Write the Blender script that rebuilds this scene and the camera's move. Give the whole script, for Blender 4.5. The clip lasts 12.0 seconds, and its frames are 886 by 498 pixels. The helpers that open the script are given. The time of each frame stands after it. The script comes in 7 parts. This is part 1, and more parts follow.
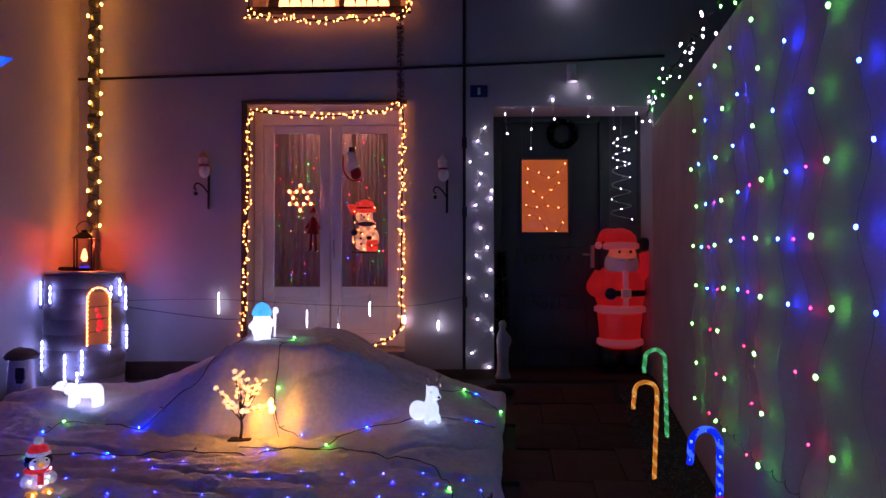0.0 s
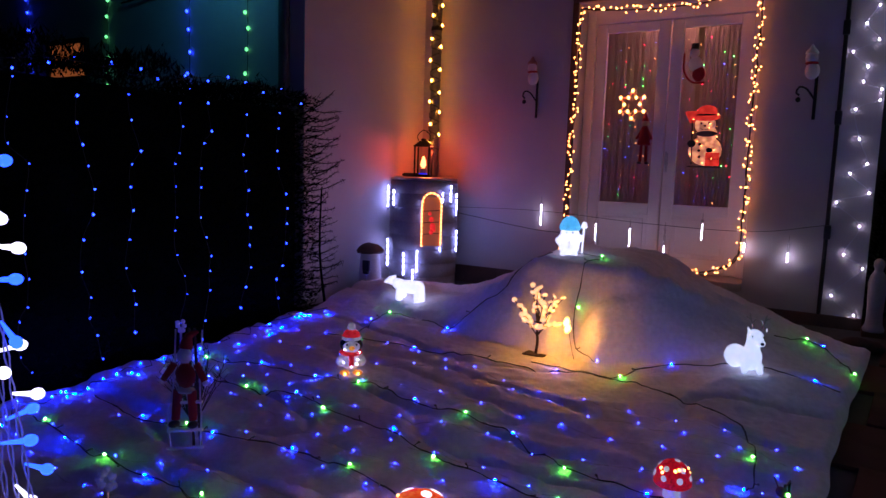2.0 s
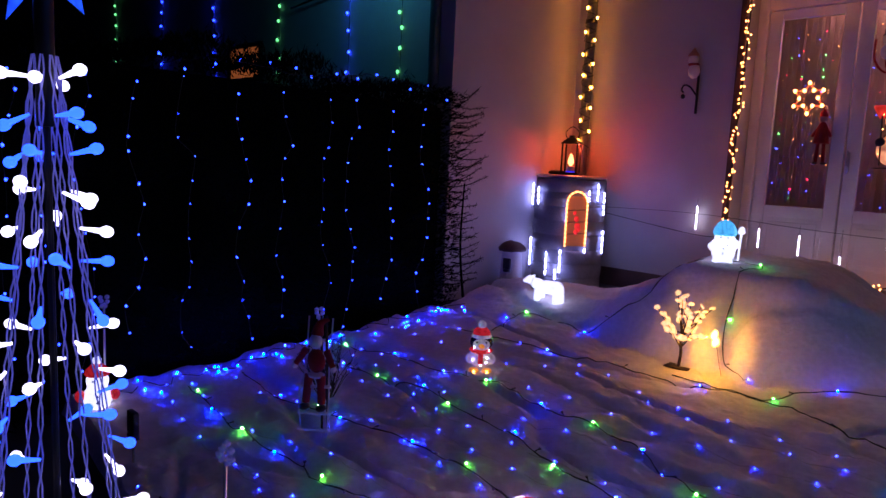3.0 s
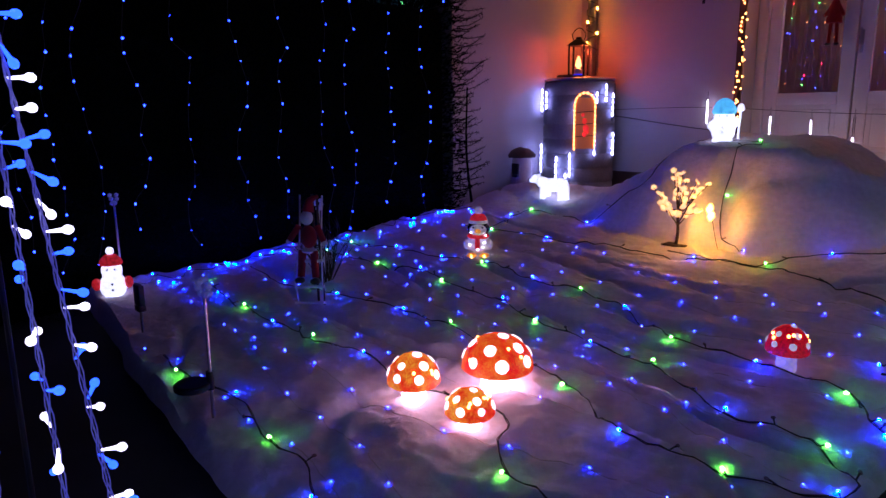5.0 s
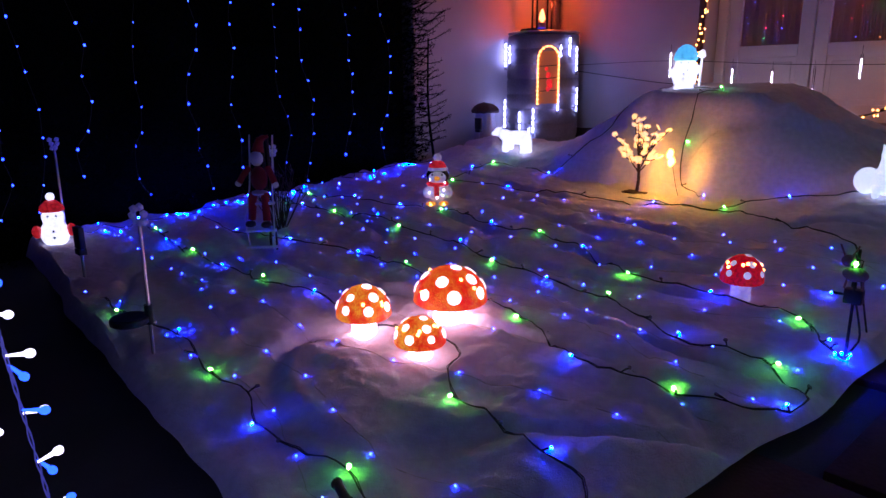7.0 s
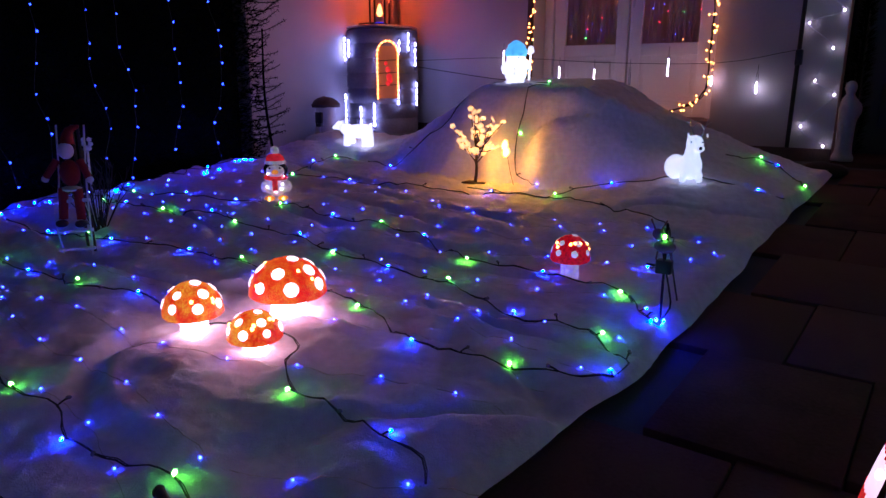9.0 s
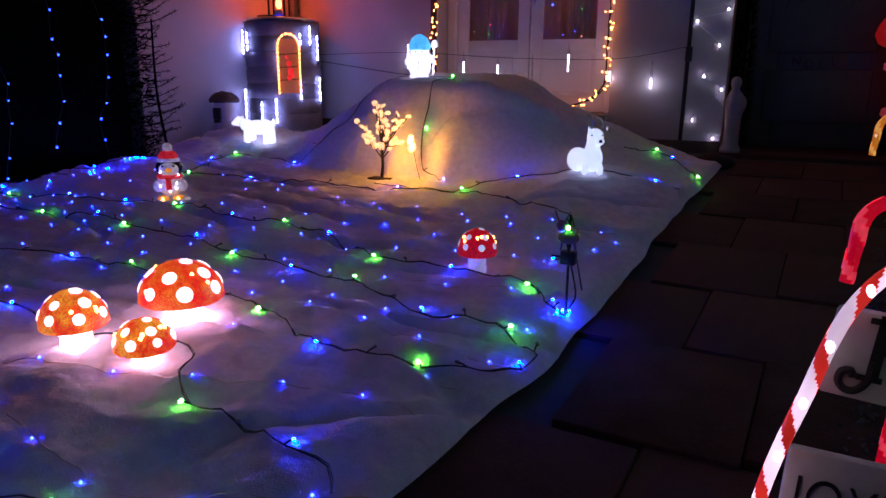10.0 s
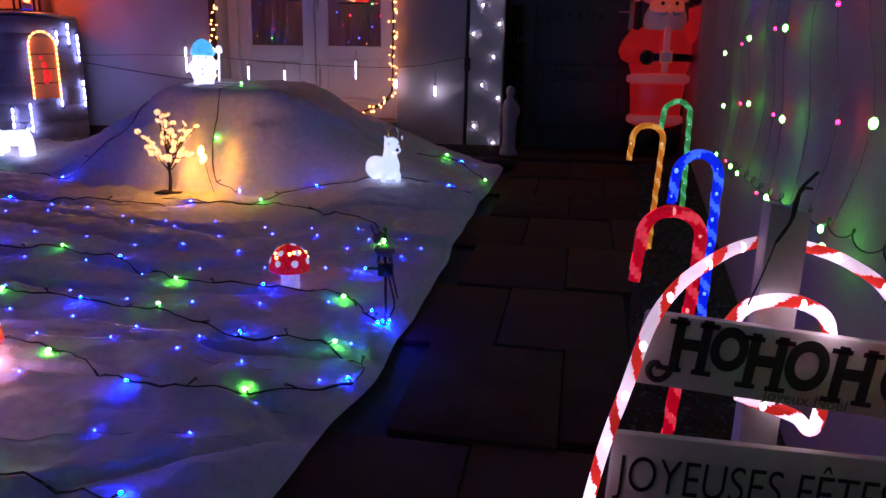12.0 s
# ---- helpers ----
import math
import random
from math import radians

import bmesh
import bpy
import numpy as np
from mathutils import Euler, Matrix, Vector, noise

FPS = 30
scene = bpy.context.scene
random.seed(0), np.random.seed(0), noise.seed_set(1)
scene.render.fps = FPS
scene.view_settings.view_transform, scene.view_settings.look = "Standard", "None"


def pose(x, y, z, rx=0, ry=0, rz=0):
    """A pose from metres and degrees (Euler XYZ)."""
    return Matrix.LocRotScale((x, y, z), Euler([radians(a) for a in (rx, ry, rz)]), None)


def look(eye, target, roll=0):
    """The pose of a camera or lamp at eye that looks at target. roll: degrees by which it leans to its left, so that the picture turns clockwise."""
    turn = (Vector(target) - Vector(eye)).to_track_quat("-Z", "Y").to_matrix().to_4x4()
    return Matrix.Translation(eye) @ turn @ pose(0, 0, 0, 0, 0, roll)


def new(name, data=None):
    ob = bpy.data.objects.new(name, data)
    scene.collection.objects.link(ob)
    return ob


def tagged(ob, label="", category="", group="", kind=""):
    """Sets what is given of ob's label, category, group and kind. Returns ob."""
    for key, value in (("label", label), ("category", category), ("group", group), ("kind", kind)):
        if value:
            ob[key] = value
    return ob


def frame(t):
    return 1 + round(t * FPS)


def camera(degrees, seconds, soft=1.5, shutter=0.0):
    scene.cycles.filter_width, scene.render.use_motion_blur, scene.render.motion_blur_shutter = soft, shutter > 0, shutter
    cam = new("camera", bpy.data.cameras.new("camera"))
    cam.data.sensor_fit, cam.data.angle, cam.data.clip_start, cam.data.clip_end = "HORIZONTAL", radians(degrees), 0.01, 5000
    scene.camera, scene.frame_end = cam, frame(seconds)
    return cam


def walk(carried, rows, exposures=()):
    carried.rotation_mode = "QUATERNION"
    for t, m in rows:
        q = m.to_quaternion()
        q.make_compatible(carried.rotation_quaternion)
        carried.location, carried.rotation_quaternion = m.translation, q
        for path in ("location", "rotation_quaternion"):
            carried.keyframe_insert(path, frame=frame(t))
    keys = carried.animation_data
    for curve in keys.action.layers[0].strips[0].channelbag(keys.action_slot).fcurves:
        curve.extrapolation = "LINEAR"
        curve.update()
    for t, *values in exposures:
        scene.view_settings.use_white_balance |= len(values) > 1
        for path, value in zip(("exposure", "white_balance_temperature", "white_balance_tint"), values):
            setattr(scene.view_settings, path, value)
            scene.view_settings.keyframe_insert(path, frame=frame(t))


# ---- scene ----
cam = camera(66.6, 12.0)
PATH = [
    (0, (-0.033, 0.201, 1.274), (-0.054, 2.2, 1.308), -0.1),
    (0.5, (0.021, 0.316, 1.294), (-0.195, 2.302, 1.194), 0.8),
    (1, (0.14, 0.434, 1.312), (-0.31, 2.373, 1.119), 1.6),
    (1.5, (0.236, 0.549, 1.299), (-0.509, 2.389, 1.056), 1.9),
    (2, (0.21, 0.675, 1.247), (-0.808, 2.381, 1.019), 1.8),
    (2.5, (0.306, 0.786, 1.262), (-0.935, 2.344, 1.08), 2.8),
    (3, (0.262, 0.800, 1.245), (-1.118, 2.226, 0.993), 2.6),
    (3.2, (0.325, 0.814, 1.214), (-1.135, 2.157, 0.959), 1.2),
    (5, (0.545, 0.889, 0.924), (-0.901, 2.211, 0.524), -0.7),
    (5.5, (0.535, 0.911, 0.918), (-0.888, 2.232, 0.439), -0.8),
    (6, (0.57, 0.925, 0.876), (-0.858, 2.236, 0.388), -0.9),
    (6.5, (0.565, 0.939, 0.815), (-0.846, 2.274, 0.339), -1.0),
    (8.5, (0.554, 1.010, 0.721), (-0.598, 2.568, 0.226), 1.0),
    (9, (0.581, 1.002, 0.725), (-0.452, 2.646, 0.247), 0.2),
    (9.5, (0.581, 1.051, 0.715), (-0.341, 2.759, 0.235), 0.1),
    (10, (0.575, 1.053, 0.711), (-0.228, 2.819, 0.225), 0.4),
    (10.5, (0.569, 1.081, 0.715), (-0.103, 2.905, 0.24), 0.6),
    (11, (0.537, 1.081, 0.727), (0.038, 2.955, 0.239), 0.8),
    (11.5, (0.499, 1.085, 0.737), (0.184, 2.992, 0.223), 1.5),
    (12, (0.504, 1.006, 0.759), (0.296, 2.937, 0.281), 1.1),
]
walk(cam, [(t, look(eye, target, roll)) for t, eye, target, roll in PATH], [(0.0, -0.48, 6100, 60), (1.0, -0.88, 6100, 60), (1.5, -0.74, 6100, 60), (2.0, -0.74, 6100, 60), (3.0, -0.64, 6100, 60), (6.5, -0.66, 6100, 60), (9.5, -0.58, 6100, 60), (11.5, -0.72, 6100, 60), (12.0, -0.55, 6100, 60)])

# ---- world and large lights ----
world = bpy.data.worlds.new("night_sky")
scene.world = world
world.use_nodes = True
world.node_tree.nodes["Background"].inputs[0].default_value = (0.22, 0.12, 0.62, 1)
world.node_tree.nodes["Background"].inputs[1].default_value = 0.0007


def lamp(name, kind, place, energy, color, size=0.05, target=None):
    data = bpy.data.lights.new(name, kind)
    data.energy, data.color = energy, color
    if kind == "AREA":
        data.size = size
    else:
        data.shadow_soft_size = size
    ob = new(name, data)
    ob.matrix_basis = look(place, target) if target else Matrix.Translation(place)
    return ob


# ---- materials ----
def mat(name, color, rough=0.6, metal=0.0, vary=0.15, scale=6.0, fine=80.0, bump=0.15, spec=0.5, other=None, island=0.0):
    m = bpy.data.materials.new(name)
    m.use_nodes = True
    t = m.node_tree
    b = t.nodes["Principled BSDF"]
    b.inputs["Roughness"].default_value, b.inputs["Metallic"].default_value = rough, metal
    b.inputs["Specular IOR Level"].default_value = spec
    co = t.nodes.new("ShaderNodeTexCoord")
    n1, n2 = t.nodes.new("ShaderNodeTexNoise"), t.nodes.new("ShaderNodeTexNoise")
    n1.inputs["Scale"].default_value, n2.inputs["Scale"].default_value = scale, fine
    n1.inputs["Detail"].default_value, n2.inputs["Detail"].default_value = 5, 3
    for n in (n1, n2):
        t.links.new(co.outputs["Object"], n.inputs["Vector"])
    ramp = t.nodes.new("ShaderNodeValToRGB")
    lo = other or [c * (1 - vary * 2) for c in color]
    hi = [min(1, c * (1 + vary * 0.6)) for c in color]
    ramp.color_ramp.elements[0].position, ramp.color_ramp.elements[1].position = 0.3, 0.72
    ramp.color_ramp.elements[0].color, ramp.color_ramp.elements[1].color = (*lo, 1), (*hi, 1)
    add = t.nodes.new("ShaderNodeMath")
    add.operation = "MULTIPLY_ADD"
    add.inputs[1].default_value = 0.35
    t.links.new(n2.outputs["Fac"], add.inputs[0])
    sub = t.nodes.new("ShaderNodeMath")
    sub.operation = "MULTIPLY_ADD"
    sub.inputs[1].default_value, sub.inputs[2].default_value = 0.65, 0.0
    t.links.new(n1.outputs["Fac"], sub.inputs[0])
    t.links.new(sub.outputs[0], add.inputs[2])
    last = add.outputs[0]
    if island:
        info = t.nodes.new("ShaderNodeObjectInfo")
        mix = t.nodes.new("ShaderNodeMath")
        mix.operation = "MULTIPLY_ADD"
        mix.inputs[1].default_value = island
        t.links.new(info.outputs["Random"], mix.inputs[0])
        t.links.new(last, mix.inputs[2])
        last = mix.outputs[0]
    t.links.new(last, ramp.inputs[0])
    t.links.new(ramp.outputs[0], b.inputs["Base Color"])
    bp = t.nodes.new("ShaderNodeBump")
    bp.inputs["Strength"].default_value, bp.inputs["Distance"].default_value = bump, 0.01
    t.links.new(last, bp.inputs["Height"])
    t.links.new(bp.outputs[0], b.inputs["Normal"])
    return m


def emit(name, color, strength, base=None, grain=0.0, scale=40.0, second=None, patch=20.0):
    """A glowing plastic; grain lets the glow vary as through crackled acrylic."""
    m = bpy.data.materials.new(name)
    m.use_nodes = True
    t = m.node_tree
    b = t.nodes["Principled BSDF"]
    b.inputs["Base Color"].default_value = (*(base or color), 1)
    b.inputs["Roughness"].default_value = 0.25
    b.inputs["Emission Color"].default_value = (*color, 1)
    b.inputs["Emission Strength"].default_value = strength
    if second:
        co, n, r = t.nodes.new("ShaderNodeTexCoord"), t.nodes.new("ShaderNodeTexNoise"), t.nodes.new("ShaderNodeValToRGB")
        n.inputs["Scale"].default_value, n.inputs["Detail"].default_value = patch, 4
        r.color_ramp.elements[0].position, r.color_ramp.elements[1].position = 0.36, 0.60
        r.color_ramp.elements[0].color, r.color_ramp.elements[1].color = (*color, 1), (*second, 1)
        t.links.new(co.outputs["Object"], n.inputs["Vector"])
        t.links.new(n.outputs["Fac"], r.inputs[0])
        t.links.new(r.outputs[0], b.inputs["Emission Color"])
    if grain:
        co, v = t.nodes.new("ShaderNodeTexCoord"), t.nodes.new("ShaderNodeTexVoronoi")
        v.inputs["Scale"].default_value = scale
        r = t.nodes.new("ShaderNodeMapRange")
        r.inputs[1].default_value, r.inputs[2].default_value = 0.0, 0.8
        r.inputs[3].default_value, r.inputs[4].default_value = strength * (1 + grain), strength * max(0.02, 1 - grain)
        t.links.new(co.outputs["Object"], v.inputs["Vector"])
        t.links.new(v.outputs["Distance"], r.inputs[0])
        t.links.new(r.outputs[0], b.inputs["Emission Strength"])
        bp = t.nodes.new("ShaderNodeBump")
        bp.inputs["Strength"].default_value, bp.inputs["Distance"].default_value = 0.5, 0.004
        t.links.new(v.outputs["Distance"], bp.inputs["Height"])
        t.links.new(bp.outputs[0], b.inputs["Normal"])
    return m


def glass(name, rough=0.02, tint=(1, 1, 1)):
    m = bpy.data.materials.new(name)
    m.use_nodes = True
    t = m.node_tree
    b = t.nodes["Principled BSDF"]
    out = t.nodes["Material Output"]
    b.inputs["Base Color"].default_value, b.inputs["Roughness"].default_value = (*tint, 1), rough
    tr, mix, fr = t.nodes.new("ShaderNodeBsdfTransparent"), t.nodes.new("ShaderNodeMixShader"), t.nodes.new("ShaderNodeFresnel")
    gl = t.nodes.new("ShaderNodeBsdfGlossy")
    gl.inputs["Roughness"].default_value = rough
    tr.inputs[0].default_value = (*[0.92 * c for c in tint], 1)
    t.links.new(fr.outputs[0], mix.inputs[0])
    t.links.new(tr.outputs[0], mix.inputs[1])
    t.links.new(gl.outputs[0], mix.inputs[2])
    t.links.new(mix.outputs[0], out.inputs["Surface"])
    return m


PLASTER = mat("house_plaster", (0.50, 0.47, 0.45), 0.85, vary=0.10, scale=1.3, fine=160, bump=0.35)
PLASTER_WING = mat("wing_plaster", (0.62, 0.56, 0.52), 0.85, vary=0.08, scale=1.7, fine=150, bump=0.3)
PLASTER_SIDE = mat("side_wall_plaster", (0.36, 0.29, 0.27), 0.8, vary=0.14, scale=2.2, fine=120, bump=0.4)
PLINTH = mat("brown_plinth_paint", (0.10, 0.05, 0.035), 0.7, vary=0.3)
SNOW = mat("artificial_snow_fleece", (0.80, 0.77, 0.84), 0.95, vary=0.09, scale=34, fine=330, bump=1.0, spec=0.1)
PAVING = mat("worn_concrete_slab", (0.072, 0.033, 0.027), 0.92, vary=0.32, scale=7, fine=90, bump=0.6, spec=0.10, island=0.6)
JOINT = mat("dark_joint_earth", (0.045, 0.024, 0.020), 0.95, vary=0.4, bump=0.6)
GRAVEL = mat("frosted_gravel", (0.13, 0.12, 0.115), 0.9, vary=0.6, scale=22, fine=140, bump=0.9)
ASPHALT = mat("asphalt", (0.045, 0.044, 0.045), 0.9, vary=0.3, scale=3, fine=220, bump=0.7)
WHITE_WOOD = mat("white_window_paint", (0.74, 0.72, 0.72), 0.45, vary=0.05, scale=4, fine=60, bump=0.08)
DOOR_PAINT = mat("grey_green_door_paint", (0.06, 0.07, 0.066), 0.5, vary=0.12, scale=3, fine=70, bump=0.1)
DARK_METAL = mat("dark_painted_metal", (0.02, 0.019, 0.02), 0.45, 0.6, vary=0.25, bump=0.1)
ZINC = mat("zinc_pipe", (0.16, 0.17, 0.18), 0.5, 0.8, vary=0.2, bump=0.1)
CABLE = mat("dark_green_cable", (0.008, 0.014, 0.010), 0.55, vary=0.2, bump=0.05)
CLEAR_WIRE = mat("clear_wire", (0.55, 0.55, 0.60), 0.25, vary=0.1, bump=0.05)
SILVER_WIRE = mat("silver_wire", (0.6, 0.58, 0.55), 0.35, 0.9, vary=0.1, bump=0.05)
BLACK = mat("black_plastic", (0.012, 0.012, 0.013), 0.4, vary=0.2, bump=0.05)
STEEL = mat("brushed_steel", (0.55, 0.55, 0.57), 0.3, 1.0, vary=0.1, bump=0.08)
BARREL = mat("grey_weathered_staves", (0.30, 0.28, 0.27), 0.75, vary=0.25, scale=5, fine=90, bump=0.4)
BARK = mat("brown_bark", (0.055, 0.035, 0.025), 0.9, vary=0.4, scale=14, bump=0.6)
# Near black: the unlit hedge's darkness is put into the needle colour.
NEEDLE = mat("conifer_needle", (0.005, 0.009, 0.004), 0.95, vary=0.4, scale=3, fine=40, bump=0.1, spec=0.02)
CERAMIC = mat("white_glazed_pot", (0.62, 0.60, 0.58), 0.35, vary=0.08, bump=0.1)
BROWN_CAP = mat("brown_mushroom_cap", (0.10, 0.055, 0.04), 0.6, vary=0.3, bump=0.3)
STONE_WHITE = mat("white_cast_stone", (0.36, 0.35, 0.345), 0.8, vary=0.12, bump=0.3)
RED_CLOTH = mat("red_felt", (0.30, 0.012, 0.012), 0.9, vary=0.2, fine=200, bump=0.4)
WHITE_CLOTH = mat("white_plush", (0.72, 0.70, 0.68), 0.95, vary=0.1, fine=200, bump=0.6)
SKIN = mat("painted_tan_cloth", (0.42, 0.22, 0.15), 0.8, vary=0.1)
SIGN_WOOD = mat("whitewashed_board", (0.58, 0.53, 0.49), 0.7, vary=0.14, scale=4, fine=60, bump=0.25)
INK = mat("black_lettering", (0.012, 0.012, 0.013), 0.6, vary=0.2)
GREY_INK = mat("faded_grey_lettering", (0.22, 0.22, 0.23), 0.6, vary=0.2)
BLUE_ENAMEL = mat("blue_enamel", (0.01, 0.02, 0.12), 0.3, vary=0.1)
WHITE_ENAMEL = mat("white_enamel", (0.75, 0.75, 0.75), 0.3, vary=0.05)
CURTAIN = mat("voile_curtain", (0.55, 0.46, 0.42), 0.9, vary=0.1, scale=8, bump=0.2)
ROOM = mat("room_wallpaper", (0.42, 0.33, 0.27), 0.9, vary=0.1)
TINSEL = mat("silver_tinsel", (0.55, 0.5, 0.55), 0.25, 0.9, vary=0.3, bump=0.2)
UNLIT = mat("unlit_bulb", (0.25, 0.22, 0.22), 0.2, vary=0.1, bump=0.02)
GLASS = glass("window_glass")
BULB_GLASS = glass("clear_plastic_ball", 0.05)

LED_BLUE = emit("blue_led", (0.005, 0.026, 1.0), 860)
LED_GREEN = emit("green_led", (0.0004, 1.0, 0.030), 115)
LED_HEDGE = emit("dim_blue_led", (0.012, 0.045, 1.0), 20)
LED_FAR_GREEN = emit("dim_green_led", (0.03, 1.0, 0.22), 3)
LED_MICRO = emit("micro_blue_led", (0.010, 0.030, 1.0), 180)
LED_WALL_BLUE = emit("wall_blue_led", (0.008, 0.040, 1.0), 300)
LED_WALL_GREEN = emit("wall_green_led", (0.0010, 1.0, 0.030), 52)
LED_RED = emit("red_led", (1.0, 0.010, 0.020), 90)
LED_PORCH = emit("porch_white_led", (0.86, 0.95, 1.0), 34)
LED_PIPE = emit("pipe_amber_led", (1.0, 0.40, 0.015), 80)
LED_WHITE = emit("white_led", (0.80, 0.92, 1.0), 18)
LED_WARM = emit("warm_led", (1.0, 0.33, 0.05), 19)
LED_AMBER = emit("amber_led", (1.0, 0.52, 0.03), 24)
LED_COOL = emit("cool_blue_white_led", (0.34, 0.48, 1.0), 40)
BALL_WHITE = emit("white_frosted_ball_led", (0.80, 0.92, 1.0), 4.0)
BALL_BLUE = emit("blue_frosted_ball_led", (0.012, 0.10, 1.0), 5.5)
GLOW_WHITE = emit("lit_clear_acrylic", (0.70, 0.92, 1.0), 1.9, (0.8, 0.85, 0.9), 0.2, 120)
GLOW_DEER = emit("lit_pale_acrylic", (0.62, 0.95, 1.0), 1.3, (0.8, 0.85, 0.9), 0.2, 120)
GLOW_TEAL = emit("lit_turquoise_acrylic", (0.02, 0.55, 0.85), 1.5, (0.1, 0.5, 0.6), 0.5, 60)
GLOW_STEM = emit("lit_white_stem", (1.0, 0.93, 0.96), 8.5, (0.9, 0.88, 0.88), 0.3, 70)
GLOW_STEM_DIM = emit("dim_clear_stem", (0.55, 0.62, 0.95), 0.45, (0.8, 0.8, 0.85), 0.5, 70)
GLOW_CAP = emit("lit_orange_red_cap", (1.0, 0.020, 0.003), 1.15, (0.6, 0.03, 0.01), 0.6, 190, (1.0, 0.22, 0.010), 20)
GLOW_CAP_AMBER = emit("lit_amber_cap", (1.0, 0.035, 0.004), 1.2, (0.6, 0.05, 0.01), 0.6, 190, (1.0, 0.38, 0.015), 20)
GLOW_CAP_RED = emit("lit_deep_red_cap", (1.0, 0.015, 0.025), 0.45, (0.6, 0.02, 0.02), 0.7, 150)
GLOW_SPOT = emit("lit_white_spot", (1.0, 0.93, 0.80), 3.2, (0.9, 0.9, 0.85))
GLOW_SPOT_DIM = emit("pale_crystal_spot", (0.75, 0.85, 0.80), 0.7, (0.8, 0.8, 0.8), 0.6, 160)
GLOW_BLOSSOM = emit("lit_cream_blossom", (1.0, 0.58, 0.15), 1.9, (0.9, 0.8, 0.6))
GLOW_FLAME = emit("flame", (1.0, 0.30, 0.06), 9)
GLOW_SANTA = emit("lit_red_nylon", (1.0, 0.03, 0.015), 0.24, (0.6, 0.02, 0.02), 0.12, 6)
GLOW_SANTA_FACE = emit("lit_peach_nylon", (1.0, 0.14, 0.05), 0.30, (0.7, 0.3, 0.2))
GLOW_SANTA_BEARD = emit("lit_grey_nylon_beard", (0.5, 0.06, 0.04), 0.12, (0.7, 0.65, 0.6))
GLOW_DOOR = emit("orange_lit_door_pane", (1.0, 0.20, 0.015), 0.40, (0.7, 0.3, 0.1), 0.1, 3)
TUBE_RED = emit("lit_red_tube", (1.0, 0.008, 0.02), 0.5, (0.7, 0.02, 0.03), 0.25, 140)
TUBE_GREEN = emit("lit_green_tube", (0.005, 0.9, 0.16), 0.3, (0.02, 0.5, 0.1), 0.25, 140)
TUBE_AMBER = emit("lit_amber_tube", (1.0, 0.34, 0.01), 0.5, (0.7, 0.35, 0.03), 0.25, 140)
TUBE_BLUE = emit("lit_blue_tube", (0.005, 0.03, 1.0), 0.8, (0.02, 0.05, 0.7), 0.25, 140)
ROPE_WHITE = emit("lit_white_rope", (1.0, 0.88, 0.86), 1.5, (0.9, 0.9, 0.9), 0.5, 12)
ROPE_RED = emit("lit_red_rope_stripe", (1.0, 0.05, 0.02), 0.75, (0.7, 0.03, 0.02), 0.4, 14)
STAR_BLUE = emit("lit_blue_star", (0.01, 0.12, 1.0), 1.6, (0.02, 0.1, 0.8), 0.5, 60)
PENGUIN_BLACK = mat("black_acrylic", (0.012, 0.014, 0.018), 0.2, vary=0.2)
PENGUIN_GLOW = emit("dim_lit_acrylic", (0.62, 0.68, 0.55), 0.32, (0.7, 0.7, 0.68), 0.7, 70)
PENGUIN_RED = emit("dim_lit_red_acrylic", (1.0, 0.04, 0.04), 0.5, (0.6, 0.03, 0.03), 0.6, 70)
PENGUIN_ORANGE = emit("lit_orange_acrylic", (1.0, 0.38, 0.03), 0.8, (0.7, 0.3, 0.03), 0.6, 70)


# ---- mesh helpers ----
def thing(name, place, label, category, group="", kind="", turn=0.0):
    ob = new(name)
    ob.empty_display_size = 0.1
    ob.matrix_basis = pose(*place, 0, 0, turn)
    return tagged(ob, label, category, group, kind)


def mesh_of(name, bm, material, smooth=True):
    me = bpy.data.meshes.new(name)
    bmesh.ops.recalc_face_normals(bm, faces=bm.faces)
    bm.to_mesh(me)
    bm.free()
    for m in material if isinstance(material, (list, tuple)) else [material]:
        me.materials.append(m)
    if smooth:
        me.polygons.foreach_set("use_smooth", [True] * len(me.polygons))
        me.set_sharp_from_angle(angle=radians(40))
    return me


def part(name, bm, material, parent, label="", smooth=True):
    ob = new(name, mesh_of(name, bm, material, smooth))
    ob.parent = parent
    return tagged(ob, label)


def solid(name, bm, material, label, category, kind="", group="", smooth=True):
    return tagged(new(name, mesh_of(name, bm, material, smooth)), label, category, group, kind)


def piece(name, me, parent, m):
    ob = new(name, me)
    ob.parent = parent
    ob.matrix_basis = m
    return ob


def box(bm, lo, hi, bevel=0.0, m=None):
    c = [(a + b) / 2 for a, b in zip(lo, hi)]
    s = [max(1e-4, b - a) for a, b in zip(lo, hi)]
    r = bmesh.ops.create_cube(bm, size=1, matrix=(m or Matrix()) @ Matrix.Translation(c) @ Matrix.Diagonal((*s, 1)))
    if bevel:
        bmesh.ops.bevel(bm, geom=list({e for v in r["verts"] for e in v.link_edges}), offset=bevel, segments=2, affect="EDGES", profile=0.5)
    return bm


def ball(bm, c, r, squash=(1, 1, 1), seg=16, turn=None):
    bmesh.ops.create_uvsphere(bm, u_segments=seg, v_segments=max(6, seg * 2 // 3), radius=r, matrix=Matrix.Translation(c) @ (turn or Matrix()) @ Matrix.Diagonal((*squash, 1)))
    return bm


